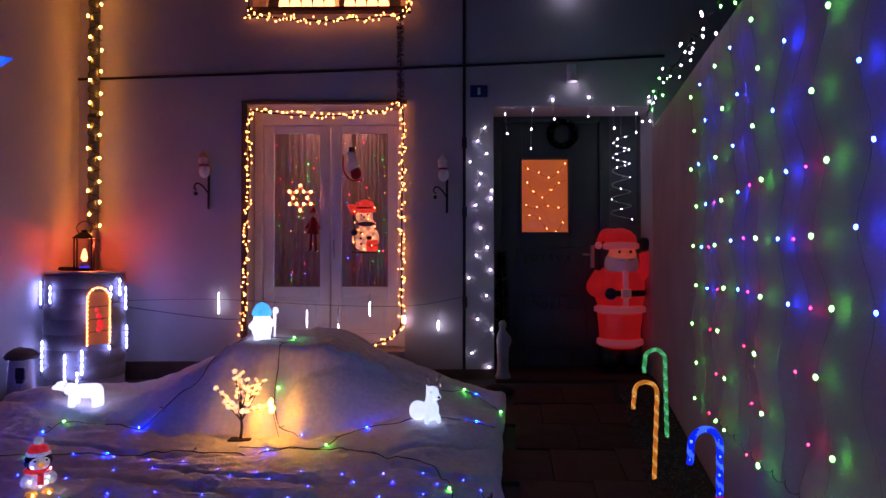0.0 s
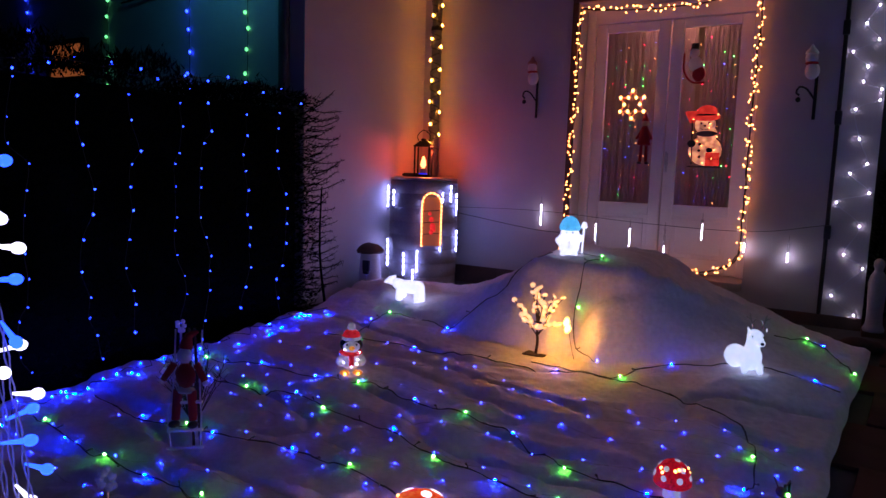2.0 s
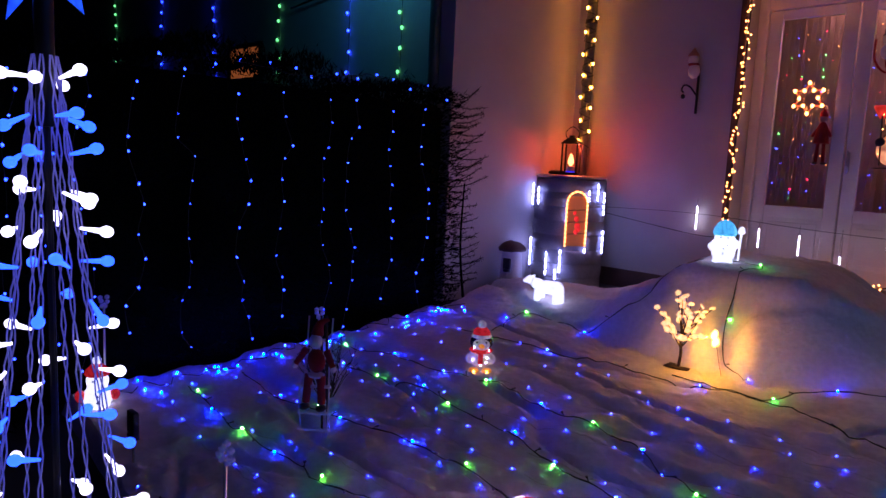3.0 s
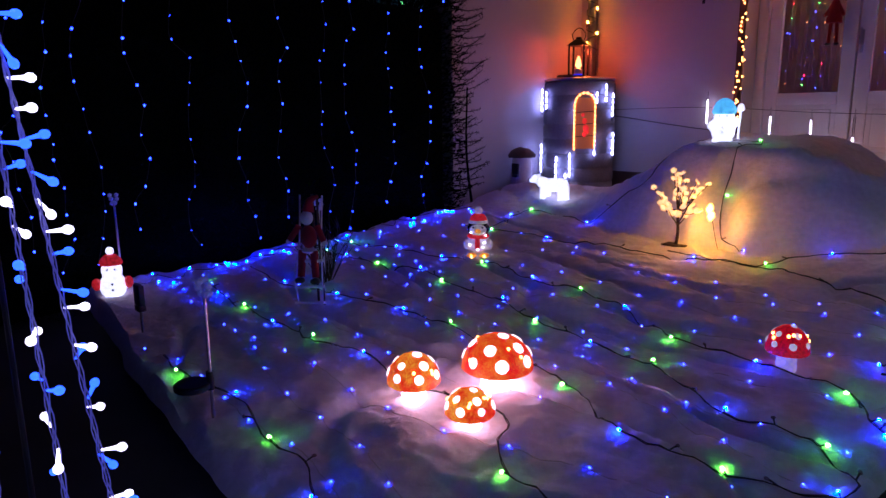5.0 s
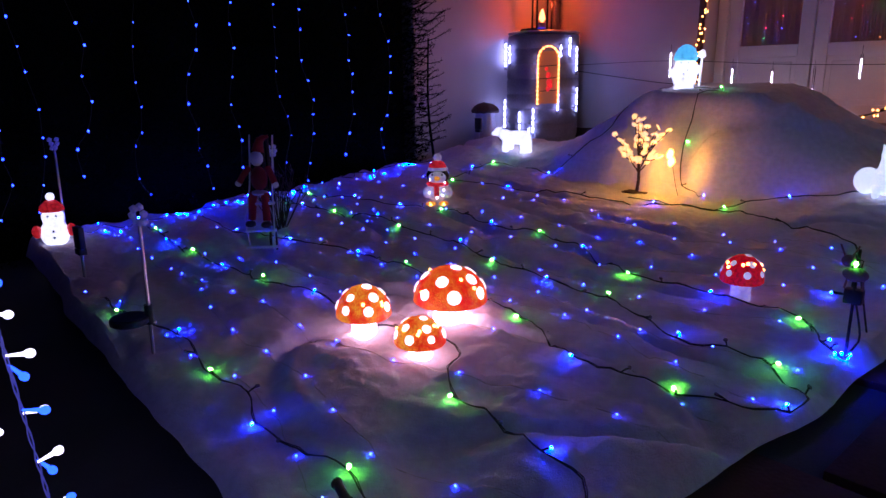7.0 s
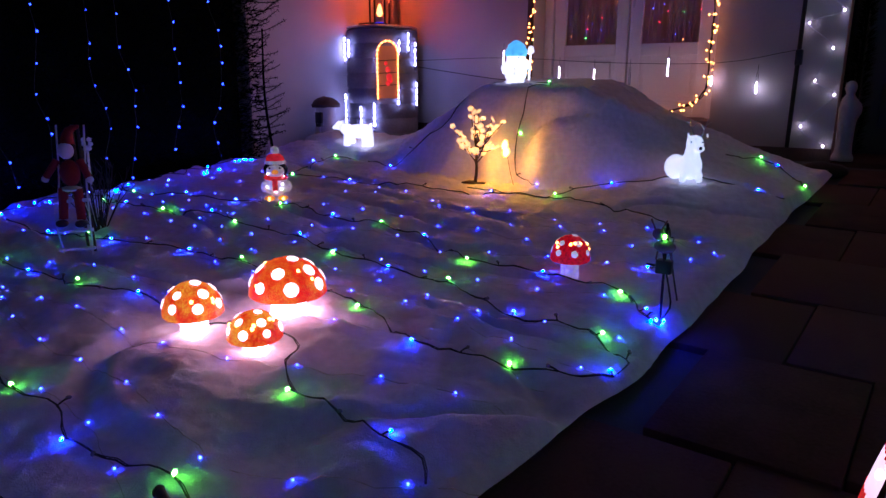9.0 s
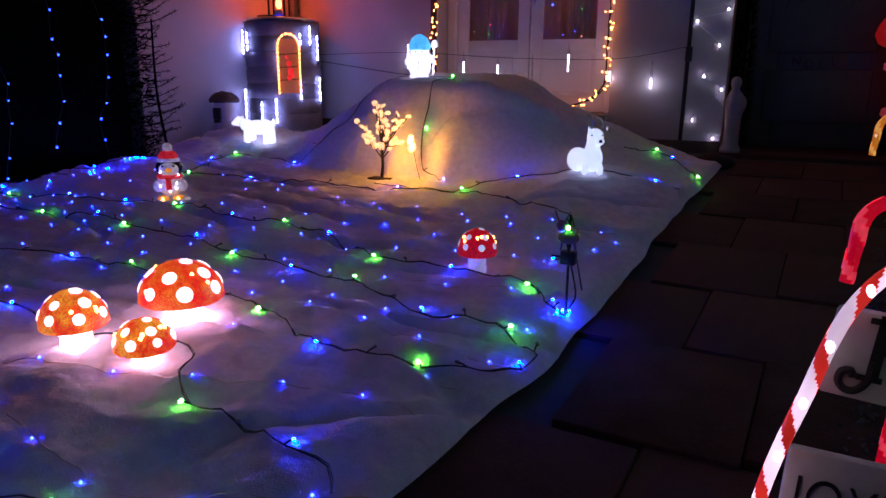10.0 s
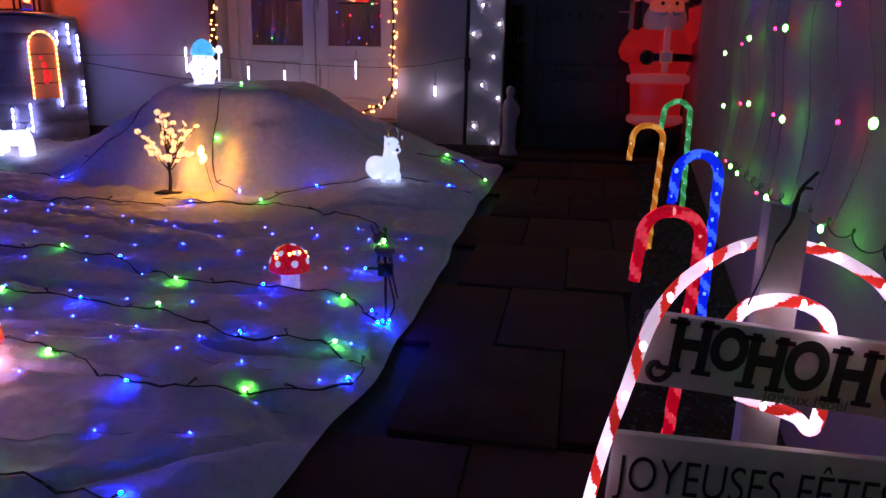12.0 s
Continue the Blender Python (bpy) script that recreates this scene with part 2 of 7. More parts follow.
def tube(bm, pts, r, seg=8, r2=None, caps=True):
    """Sweeps a round section along points; the radius runs from r to r2."""
    pts = [Vector(p) for p in pts]
    r2 = r if r2 is None else r2
    rings, up = [], None
    for i, p in enumerate(pts):
        d = (pts[min(i + 1, len(pts) - 1)] - pts[max(i - 1, 0)]).normalized()
        if up is None:
            up = d.orthogonal().normalized()
        up = (up - d * up.dot(d))
        up = up.normalized() if up.length > 1e-6 else d.orthogonal().normalized()
        side = d.cross(up)
        rad = r + (r2 - r) * i / max(1, len(pts) - 1)
        rings.append([bm.verts.new(p + rad * (math.cos(a) * up + math.sin(a) * side)) for a in [2 * math.pi * k / seg for k in range(seg)]])
    faces = []
    for a, b in zip(rings, rings[1:]):
        for k in range(seg):
            faces.append(bm.faces.new((a[k], a[(k + 1) % seg], b[(k + 1) % seg], b[k])))
    if caps:
        bm.faces.new(rings[0][::-1]), bm.faces.new(rings[-1])
    return faces


def lathe(bm, profile, c=(0, 0, 0), seg=32, m=None):
    """Turns (radius, height) pairs about an upright axis."""
    m = m or Matrix()
    rings = []
    for r, z in profile:
        rings.append([bm.verts.new(m @ Vector((c[0] + r * math.cos(2 * math.pi * k / seg), c[1] + r * math.sin(2 * math.pi * k / seg), c[2] + z))) for k in range(seg)])
    for a, b in zip(rings, rings[1:]):
        for k in range(seg):
            bm.faces.new((a[k], a[(k + 1) % seg], b[(k + 1) % seg], b[k]))
    bm.faces.new(rings[0][::-1]), bm.faces.new(rings[-1])
    return bm


def spline(ctrl, step=0.04):
    """Even steps along a smooth curve through a few points."""
    p = [Vector(c) for c in ctrl]
    p = [2 * p[0] - p[1]] + p + [2 * p[-1] - p[-2]]
    out = []
    for i in range(1, len(p) - 2):
        n = max(1, int((p[i + 1] - p[i]).length / step))
        for k in range(n):
            t = k / n
            out.append(0.5 * (2 * p[i] + (p[i + 1] - p[i - 1]) * t + (2 * p[i - 1] - 5 * p[i] + 4 * p[i + 1] - p[i + 2]) * t * t + (3 * p[i] - p[i - 1] - 3 * p[i + 1] + p[i + 2]) * t ** 3))
    return out + [p[-2]]


def along(pts, gap, start=0.0):
    """Places at even distances along a polyline."""
    out, want, run = [], start, 0.0
    for a, b in zip(pts, pts[1:]):
        d = (b - a).length
        while d > 0 and want <= run + d:
            out.append(a + (b - a) * ((want - run) / d))
            want += gap
        run += d
    return out


def led_mesh(name, material, r=0.006, long=1.5):
    bm = bmesh.new()
    bmesh.ops.create_icosphere(bm, subdivisions=2, radius=r, matrix=Matrix.Diagonal((1, 1, long, 1)))
    return mesh_of(name, bm, material)


def smooth01(a, b, x):
    t = min(1.0, max(0.0, (x - a) / (b - a)))
    return t * t * (3 - 2 * t)


def place_text(parent, words, size, m, material, name="lettering", depth=0.002, bold=0.0, left=False):
    """Words in the built-in font, made into a mesh."""
    cu = bpy.data.curves.new(name, "FONT")
    cu.body, cu.size, cu.extrude, cu.align_x, cu.align_y = words, size, depth, "LEFT" if left else "CENTER", "CENTER"
    cu.offset = bold
    tmp = bpy.data.objects.new(name, cu)
    me = bpy.data.meshes.new_from_object(tmp)
    me.name = name
    bpy.data.objects.remove(tmp)
    me.materials.clear()
    me.materials.append(material)
    ob = new(name, me)
    ob.parent = parent
    ob.matrix_basis = m
    return ob


def soft_min(a, b, pa, pb):
    """Two ramps that meet in a rounded shoulder at height 1."""
    a, b = max(0.0, a), max(0.0, b)
    f = min(a ** pa if a < 1 else 1 + (a - 1) * 0.02, b ** pb if b < 1 else 1 + (b - 1) * 0.02)
    return f if f < 0.8 else 0.8 + 0.2 * (1 - math.exp(-(f - 0.8) / 0.2 * 1.6)) / (1 - math.exp(-1.6))


def ground_z(x, y):
    return 0.07 * (max(y, 0.9) - 2.3) - 0.045


def snow_z(x, y):
    """Height of the fleece: a slope to the house, the draped mound and two hillocks."""
    z = 0.07 * (y - 2.3) + 0.03 * max(0.0, -x - 0.9)
    fx = soft_min((x + 2.55) / 1.10, (0.36 - x) / 1.25, 1.3, 1.12)
    pleat = 0.030 * math.sin(13 * x + 2 * math.sin(5 * x))
    back = smooth01(-1.05, 0.05, x)
    fy = soft_min((y - 4.46 - 0.30 * back - 0.22 * smooth01(-1.75, -2.4, x) + pleat * (1 - smooth01(4.5, 4.9, y))) / (0.30 + 0.22 * back), (5.85 - y) / 0.42, 0.95, 1.2)
    z += 0.52 * fx * fy
    z += 0.11 * math.exp(-((x + 0.17) ** 2 + (y - 4.62) ** 2) / 0.16)
    z += 0.12 * math.exp(-((x + 2.75) ** 2 / 0.20 + (y - 5.05) ** 2 / 0.12))
    z += 0.020 * noise.noise((x * 2.3, y * 2.3, 1.0)) + 0.016 * noise.noise((x * 5.2, y * 7, 4.0)) + 0.011 * noise.noise((x * 12, y * 15, 2.0)) + 0.006 * noise.noise((x * 27, y * 30, 6.0))
    crease = abs(noise.noise((x * 0.9, y * 2.6, 7.0)))
    return z - 0.026 * (1 - smooth01(0.0, 0.10, crease))


# ---- structure ----
WALL_Y, RECESS_Y, WING_X, WING_Y = 6.27, 6.80, -3.54, 4.75


def side_x(y):
    """The inner face of the side wall, which runs a little askew."""
    return 1.50 + 0.17 * (y - 4.6)


bm = bmesh.new()
NX, NY = 40, 40
gx = [-60 + 120 * i / NX for i in range(NX + 1)]
gy = [-60, -30, -15, -6, -3, -1.5] + [-0.9 + 0.25 * i for i in range(30)] + [7, 9, 15, 30, 60]
gv = [[bm.verts.new((x, y, ground_z(x, min(y, 6.6)) - 0.02)) for x in gx] for y in gy]
for a, b in zip(gv, gv[1:]):
    for k in range(NX):
        bm.faces.new((a[k], a[k + 1], b[k + 1], b[k]))
solid("ground", bm, ASPHALT, "dark worn asphalt and earth round the front garden", "ground", "structure")

# facade with openings for the french window, the upper window and the porch
bm = bmesh.new()
FW, UW, PORCH = (-1.86, -0.44, 0.46, 2.68), (-1.82, -0.42, 3.56, 4.9), (0.36, 1.80, 0.20, 2.66)
xs = sorted({-3.60, FW[0], FW[1], UW[0], UW[1], PORCH[0], PORCH[1], 2.6})
zs = sorted({0.0, FW[2], FW[3], UW[2], UW[3], PORCH[2], PORCH[3], 5.6})
for x0, x1 in zip(xs, xs[1:]):
    for z0, z1 in zip(zs, zs[1:]):
        cx, cz = (x0 + x1) / 2, (z0 + z1) / 2
        if any(o[0] < cx < o[1] and o[2] < cz < o[3] for o in (FW, UW, PORCH)):
            continue
        box(bm, (x0, WALL_Y, z0), (x1, WALL_Y + 0.42, z1))
solid("wall_north", bm, PLASTER, "pale rendered house front with deep openings", "wall", "structure", smooth=False)

bm = bmesh.new()
box(bm, (-3.54, WALL_Y - 0.03, 0.0), (-1.9, WALL_Y - 0.001, 0.37), 0.006)
box(bm, (-1.9, WALL_Y - 0.03, 0.0), (0.36, WALL_Y - 0.001, 0.30), 0.006)
solid("baseboard", bm, PLINTH, "dark brown painted plinth along the house foot", "plinth", "structure")

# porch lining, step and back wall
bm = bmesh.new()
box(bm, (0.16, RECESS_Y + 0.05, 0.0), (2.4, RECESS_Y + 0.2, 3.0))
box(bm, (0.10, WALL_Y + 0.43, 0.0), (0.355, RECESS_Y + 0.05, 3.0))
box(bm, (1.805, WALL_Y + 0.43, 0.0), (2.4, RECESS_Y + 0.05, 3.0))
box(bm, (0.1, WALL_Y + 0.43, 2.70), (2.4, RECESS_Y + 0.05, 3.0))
# Lining is several tones darker than the house front.
solid("wall_porch", bm, mat("porch_lining", (0.13, 0.14, 0.14), 0.7, vary=0.15, scale=3), "dark lining of the recessed porch", "wall", "structure", smooth=False)
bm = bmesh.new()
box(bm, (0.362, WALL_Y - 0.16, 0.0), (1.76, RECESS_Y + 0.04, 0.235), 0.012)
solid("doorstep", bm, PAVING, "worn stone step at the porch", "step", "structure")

# wing on the left with its end wall
bm = bmesh.new()
box(bm, (WING_X - 0.4, WING_Y, -0.1), (WING_X, WALL_Y, 5.6))
for v in bm.verts:
    if v.co.x > WING_X - 0.01 and v.co.y > WALL_Y - 0.01:
        v.co.x += 0.14
box(bm, (-14.0, WING_Y, -0.1), (WING_X - 0.4, WING_Y + 0.4, 5.6))
bmesh.ops.remove_doubles(bm, verts=bm.verts, dist=1e-4)
solid("wall_west", bm, PLASTER_WING, "cream rendered wall of the projecting house wing", "wall", "structure", smooth=False)

# side wall with a coping
bm = bmesh.new()
for i in range(12):
    ya, yb = -1.2 + 7.45 * i / 12, -1.2 + 7.45 * (i + 1) / 12
    vs = []
    for y in (ya, yb):
        for dx in (0.0, 0.22):
            for z in (-0.3, 2.42 + 0.012 * (y - 3.3)):
                vs.append(bm.verts.new((side_x(y) + dx, y, z)))
    a = vs
    for q in ((0, 1, 5, 4), (2, 6, 7, 3), (1, 3, 7, 5), (0, 4, 6, 2)):
        bm.faces.new([a[k] for k in q])
    if i == 0:
        bm.faces.new([a[k] for k in (0, 2, 3, 1)])
    if i == 11:
        bm.faces.new([a[k] for k in (4, 5, 7, 6)])
bmesh.ops.remove_doubles(bm, verts=bm.verts, dist=1e-4)
solid("wall_east", bm, PLASTER_SIDE, "rendered boundary wall behind the light curtain", "wall", "structure", smooth=False)

# house rooms behind the windows
bm = bmesh.new()
for lo, hi in (((-3.2, 8.4, 0.3), (0.05, 8.5, 5.4)), ((-3.3, 6.69, 0.3), (-3.2, 8.5, 5.4)), ((0.05, 6.69, 0.3), (0.09, 8.5, 5.4)), ((-3.2, 6.69, 2.85), (0.05, 8.4, 2.95)), ((-3.2, 6.69, 0.3), (0.05, 8.4, 0.4)), ((-3.2, 6.69, 5.3), (0.05, 8.4, 5.4))):
    box(bm, lo, hi)
solid("wall_interior", bm, ROOM, "warm plain walls of the rooms inside", "wall", "structure", smooth=False)
lamp("room_light", "POINT", (-1.1, 7.7, 2.2), 5.0, (1.0, 0.50, 0.24), 0.15)
lamp("upper_room_light", "POINT", (-1.1, 7.4, 4.6), 5.0, (1.0, 0.45, 0.16), 0.15)


# ---- french window ----
def french_window():
    w = thing("french_window", (0, 0, 0), "white painted two-leaf french window with lower wooden panels", "window", kind="structure")
    y = 6.50
    b = bmesh.new()
    x0, x1, z0, z1 = FW[0] + 0.003, FW[1] - 0.003, 0.47, 2.675
    box(b, (x0, y - 0.03, z0), (x0 + 0.075, y + 0.07, z1), 0.006)
    box(b, (x1 - 0.075, y - 0.03, z0), (x1, y + 0.07, z1), 0.006)
    box(b, (x0 + 0.075, y - 0.03, z1 - 0.13), (x1 - 0.075, y + 0.07, z1), 0.006)
    part("window_frame", b, WHITE_WOOD, w)
    b = bmesh.new()
    box(b, (x0 - 0.0, WALL_Y - 0.05, 0.40), (x1, y + 0.07, 0.465), 0.008)
    part("window_sill", b, mat("sill_stone", (0.38, 0.30, 0.26), 0.7), w)
    mid = (x0 + x1) / 2
    for a, c in ((x0 + 0.078, mid - 0.006), (mid + 0.006, x1 - 0.078)):
        b = bmesh.new()
        s = 0.095
        zb, zg, zt = 0.475, 1.03, z1 - 0.135
        box(b, (a, y, zb), (a + s, y + 0.045, zt), 0.006)
        box(b, (c - s, y, zb), (c, y + 0.045, zt), 0.006)
        box(b, (a + s, y, zt - 0.07), (c - s, y + 0.045, zt), 0.005)
        box(b, (a + s, y, zg - 0.09), (c - s, y + 0.045, zg), 0.005)
        box(b, (a + s, y, zb), (c - s, y + 0.045, zb + 0.12), 0.005)
        leaf = part("window_leaf", b, WHITE_WOOD, w)
        b = bmesh.new()
        box(b, (a + s, y + 0.012, zb + 0.12), (c - s, y + 0.032, zg - 0.09))
        box(b, (a + s + 0.035, y + 0.002, zb + 0.155), (c - s - 0.035, y + 0.014, zg - 0.125), 0.008)
        part("lower_panel", b, WHITE_WOOD, leaf)
        b = bmesh.new()
        box(b, (a + s, y + 0.018, zg), (c - s, y + 0.024, zt - 0.07))
        p = part("pane", b, GLASS, leaf)
        p.visible_shadow = False
    b = bmesh.new()
    tube(b, [(mid + 0.03, y - 0.012, 1.36), (mid + 0.03, y - 0.045, 1.36), (mid + 0.03, y - 0.045, 1.47)], 0.008)
    box(b, (mid + 0.02, y - 0.008, 1.30), (mid + 0.04, y, 1.46), 0.003)
    part("handle", b, STEEL, w)
    return w


french_window()


def curtain(x0, x1, z0, z1, y, label):
    b = bmesh.new()
    n = 70
    rows = []
    for z in (z0, (z0 + z1) / 2, z1):
        rows.append([b.verts.new((x0 + (x1 - x0) * i / n, y + 0.0030 * math.sin(i * 1.15) + 0.0022 * math.sin(i * 2.9 + z), z)) for i in range(n + 1)])
    for p, q in zip(rows, rows[1:]):
        for i in range(n):
            b.faces.new((p[i], p[i + 1], q[i + 1], q[i]))
    bmesh.ops.solidify(b, geom=b.faces, thickness=0.003)
    return solid("curtain", b, CURTAIN, label, "curtain")


curtain(-1.84, -1.02, 0.6, 2.6, 6.95, "pale voile curtain drawn behind the window")
curtain(-0.98, -0.46, 0.6, 2.6, 6.97, "pale voile curtain drawn behind the window")
# Added area lamp between pane and curtain, only to brighten the curtain.
lamp("curtain_fill", "AREA", (-1.15, 6.74, 2.72), 13.0, (1.0, 0.46, 0.26), 0.6, (-1.15, 6.90, 0.8))


def upper_window():
    w = thing("upper_window", (0, 0, 0), "white upper window glowing orange from inside", "window", kind="structure")
    y, (x0, x1, z0, z1) = 6.46, UW
    b = bmesh.new()
    box(b, (x0 + 0.002, y, z0), (x0 + 0.07, y + 0.06, z1), 0.005)
    box(b, (x1 - 0.07, y, z0), (x1 - 0.002, y + 0.06, z1), 0.005)
    box(b, (x0 + 0.07, y, z0), (x1 - 0.07, y + 0.06, z0 + 0.07), 0.005)
    box(b, ((x0 + x1) / 2 - 0.05, y, z0 + 0.07), ((x0 + x1) / 2 + 0.05, y + 0.06, z1), 0.005)
    part("window_frame", b, WHITE_WOOD, w)
    b = bmesh.new()
    box(b, (x0 - 0.04, WALL_Y - 0.07, z0 - 0.05), (x1 + 0.04, y + 0.06, z0 - 0.002), 0.008)
    part("window_sill", b, PLINTH, w)
    b = bmesh.new()
    box(b, (x0 + 0.07, y + 0.025, z0 + 0.07), (x1 - 0.07, y + 0.031, z1))
    p = part("pane", b, GLASS, w)
    p.visible_shadow = False


upper_window()
for i in range(9):
    cx = -1.56 + 0.105 * i + (0.08 if i > 4 else 0)
    c = thing("candle_lamp", (cx, WALL_Y + 0.10, 3.562), "small lit flame lamp on the upper sill", "lamp", "flame lamps on the upper sill")
    b = bmesh.new()
    lathe(b, [(0.02, 0), (0.022, 0.01), (0.018, 0.02), (0.018, 0.03)], seg=12)
    part("base", b, BLACK, c)
    b = bmesh.new()
    lathe(b, [(0.02, 0.03), (0.05, 0.06), (0.045, 0.10), (0.02, 0.15), (0.006, 0.20 + 0.05 * math.sin(i * 5))], seg=12)
    part("flame", b, GLOW_FLAME, c)


# ---- front door and porch ----
def front_door():
    d = thing("door_1", (0, 0, 0), "grey-green painted front door with an orange lit pane", "door", kind="structure")
    y = RECESS_Y
    x0, x1, z0, z1 = 0.47, 1.42, 0.24, 2.62
    px0, px1, pz0, pz1 = 0.67, 1.12, 1.55, 2.26
    b = bmesh.new()
    box(b, (x0, y, z0), (px0, y + 0.045, z1), 0.004)
    box(b, (px1, y, z0), (x1, y + 0.045, z1), 0.004)
    box(b, (px0, y, pz1), (px1, y + 0.045, z1), 0.003)
    box(b, (px0, y, z0), (px1, y + 0.045, pz0), 0.003)
    for q0, q1 in ((0.42, 0.80), (0.92, 1.40)):
        box(b, (0.60, y - 0.014, q0), (1.29, y - 0.001, q1), 0.010)
    leaf = part("door_leaf", b, DOOR_PAINT, d)
    b = bmesh.new()
    for lo, hi in (((px0 - 0.03, y - 0.018, pz0 - 0.03), (px0, y - 0.001, pz1 + 0.03)), ((px1, y - 0.018, pz0 - 0.03), (px1 + 0.03, y - 0.001, pz1 + 0.03)), ((px0, y - 0.018, pz0 - 0.03), (px1, y - 0.001, pz0)), ((px0, y - 0.018, pz1), (px1, y - 0.001, pz1 + 0.03))):
        box(b, lo, hi, 0.004)
    part("pane_moulding", b, DOOR_PAINT, leaf)
    b = bmesh.new()
    box(b, (px0, y + 0.015, pz0), (px1, y + 0.022, pz1))
    part("pane", b, GLOW_DOOR, leaf, "orange lit frosted pane")
    b = bmesh.new()
    box(b, (0.375, y - 0.03, z0), (x0 - 0.003, y + 0.049, 2.69), 0.006)
    box(b, (x1 + 0.003, y - 0.03, z0), (1.52, y + 0.049, 2.69), 0.006)
    box(b, (x0 - 0.003, y - 0.03, z1 + 0.003), (x1 + 0.003, y + 0.049, 2.69), 0.006)
    part("door_frame", b, DOOR_PAINT, d)
    b = bmesh.new()
    box(b, (1.335, y - 0.008, 1.20), (1.375, y - 0.001, 1.42), 0.003)
    tube(b, [(1.355, y - 0.008, 1.33), (1.355, y - 0.05, 1.33), (1.25, y - 0.055, 1.33)], 0.009)
    part("door_handle", b, STEEL, d, "steel lever handle")
    # fairy lights swagged over the pane
    for k in range(4):
        za = pz1 - 0.06 - 0.17 * k
        pts = [Vector((px0 + 0.02 + 0.41 * t, y - 0.022, za - 0.10 * math.sin(math.pi * (t ** (0.6 + 0.35 * k))) + 0.05 * math.sin(7 * t + k * 2))) for t in [i / 14 for i in range(15)]]
        s = thing("fairy_light_string", (0, 0, 0), "thin warm fairy light swag on the door pane", "string light", "swags on the door pane")
        b = bmesh.new()
        tube(b, pts, 0.0015, 5)
        part("wire", b, CABLE, s)
        for p in along(pts, 0.11, 0.01 + 0.05 * random.random()):
            piece("bulb", LM["warm_small"], s, Matrix.Translation(p + Vector((0, -0.006, random.uniform(-0.008, 0.008)))))
    return d


LM = {
    "blue": led_mesh("blue_bulb", LED_BLUE, 0.0037), "green": led_mesh("green_bulb", LED_GREEN, 0.0050),
    "red": led_mesh("red_bulb", LED_RED, 0.0042), "white": led_mesh("white_bulb", LED_WHITE, 0.0062),
    "warm": led_mesh("warm_bulb", LED_WARM, 0.0064, 1.2), "warm_small": led_mesh("warm_small_bulb", LED_WARM, 0.0042, 1.2),
    "amber": led_mesh("amber_bulb", LED_AMBER, 0.010), "cool": led_mesh("cool_bulb", LED_COOL, 0.0065, 3.2),
    "unlit": led_mesh("unlit_bulb", UNLIT, 0.005), "micro_blue": led_mesh("micro_blue_bulb", LED_MICRO, 0.0024, 1.0),
    "micro_green": led_mesh("micro_green_bulb", LED_GREEN, 0.0036, 1.0), "micro_red": led_mesh("micro_red_bulb", LED_RED, 0.0036, 1.0),
    "micro_warm": led_mesh("micro_warm_bulb", LED_WARM, 0.0036, 1.0), "hedge_blue": led_mesh("hedge_blue_bulb", LED_HEDGE, 0.0066, 1.2),
    "far_green": led_mesh("far_green_bulb", LED_FAR_GREEN, 0.014, 1.2), "far_blue": led_mesh("far_blue_bulb", LED_HEDGE, 0.012, 1.2),
    "wall_green": led_mesh("wall_green_bulb", LED_WALL_GREEN, 0.0066, 1.4), "wall_blue": led_mesh("wall_blue_bulb", LED_WALL_BLUE, 0.0048, 1.4),
    "wall_red": led_mesh("wall_red_bulb", LED_RED, 0.0045, 1.2),
    "porch_white": led_mesh("porch_white_bulb", LED_PORCH, 0.0060, 1.3), "pipe_amber": led_mesh("pipe_amber_bulb", LED_PIPE, 0.0105, 1.3),
}
front_door()


def letters(words, x0, x1, z, sag):
    n = len(words)
    for i, ch in enumerate(words):
        t = i / (n - 1)
        x = x0 + (x1 - x0) * t
        zz = z + sag * (4 * t * (1 - t))
        h = tagged(new("letter"), "dark cut-out letter stuck on the front door", "letter", "greeting letters on the door")
        h.matrix_basis = pose(x, RECESS_Y - 0.017, zz, 90, 0, random.uniform(-6, 6))
        place_text(h, ch, 0.085, Matrix(), INK, "glyph", 0.002)


letters("JOYEUX", 0.70, 1.12, 1.29, 0.012)
letters("NOEL", 0.80, 1.04, 0.86, -0.025)

# ---- sheet of artificial snow ----
bm = bmesh.new()
NU, NV = 260, 320
rows = []
for j in range(NV + 1):
    v = j / NV
    row = []
    for i in range(NU + 1):
        u = i / NU
        yf = 1.80 - 0.40 * u + 0.04 * smooth01(0.35, 0.5, u) * smooth01(0.9, 0.75, u) + 0.02 * math.sin(9 * u) + 0.02 * noise.noise((u * 14, 0, 3))
        yb = 5.72 + 0.05 * math.sin(13 * u) - 0.10 * smooth01(0.75, 1.0, u) - 0.25 * smooth01(0.3, 0.0, u)
        y = yf + (yb - yf) * v
        xl = -3.22 + 0.05 * math.sin(2.1 * y) + 0.02 * noise.noise((y * 3, 5, 0))
        xr = 0.095 + 0.085 * (y - 2.0) - 0.075 * smooth01(2.9, 1.7, y) + 0.010 * math.sin(2.6 * y) + 0.016 * noise.noise((y * 4, 9, 0))
        x = xl + (xr - xl) * u
        e = min(u, 1 - u, v * 1.3, (1 - v) * 1.3)
        z = snow_z(x, y)
        z = max(ground_z(x, y) + 0.004, ground_z(x, y) + 0.004 + (z - ground_z(x, y)) * smooth01(-0.004, 0.012, e))
        row.append(bm.verts.new((x, y, z)))
    rows.append(row)
for a, b in zip(rows, rows[1:]):
    for k in range(NU):
        bm.faces.new((a[k], a[k + 1], b[k + 1], b[k]))
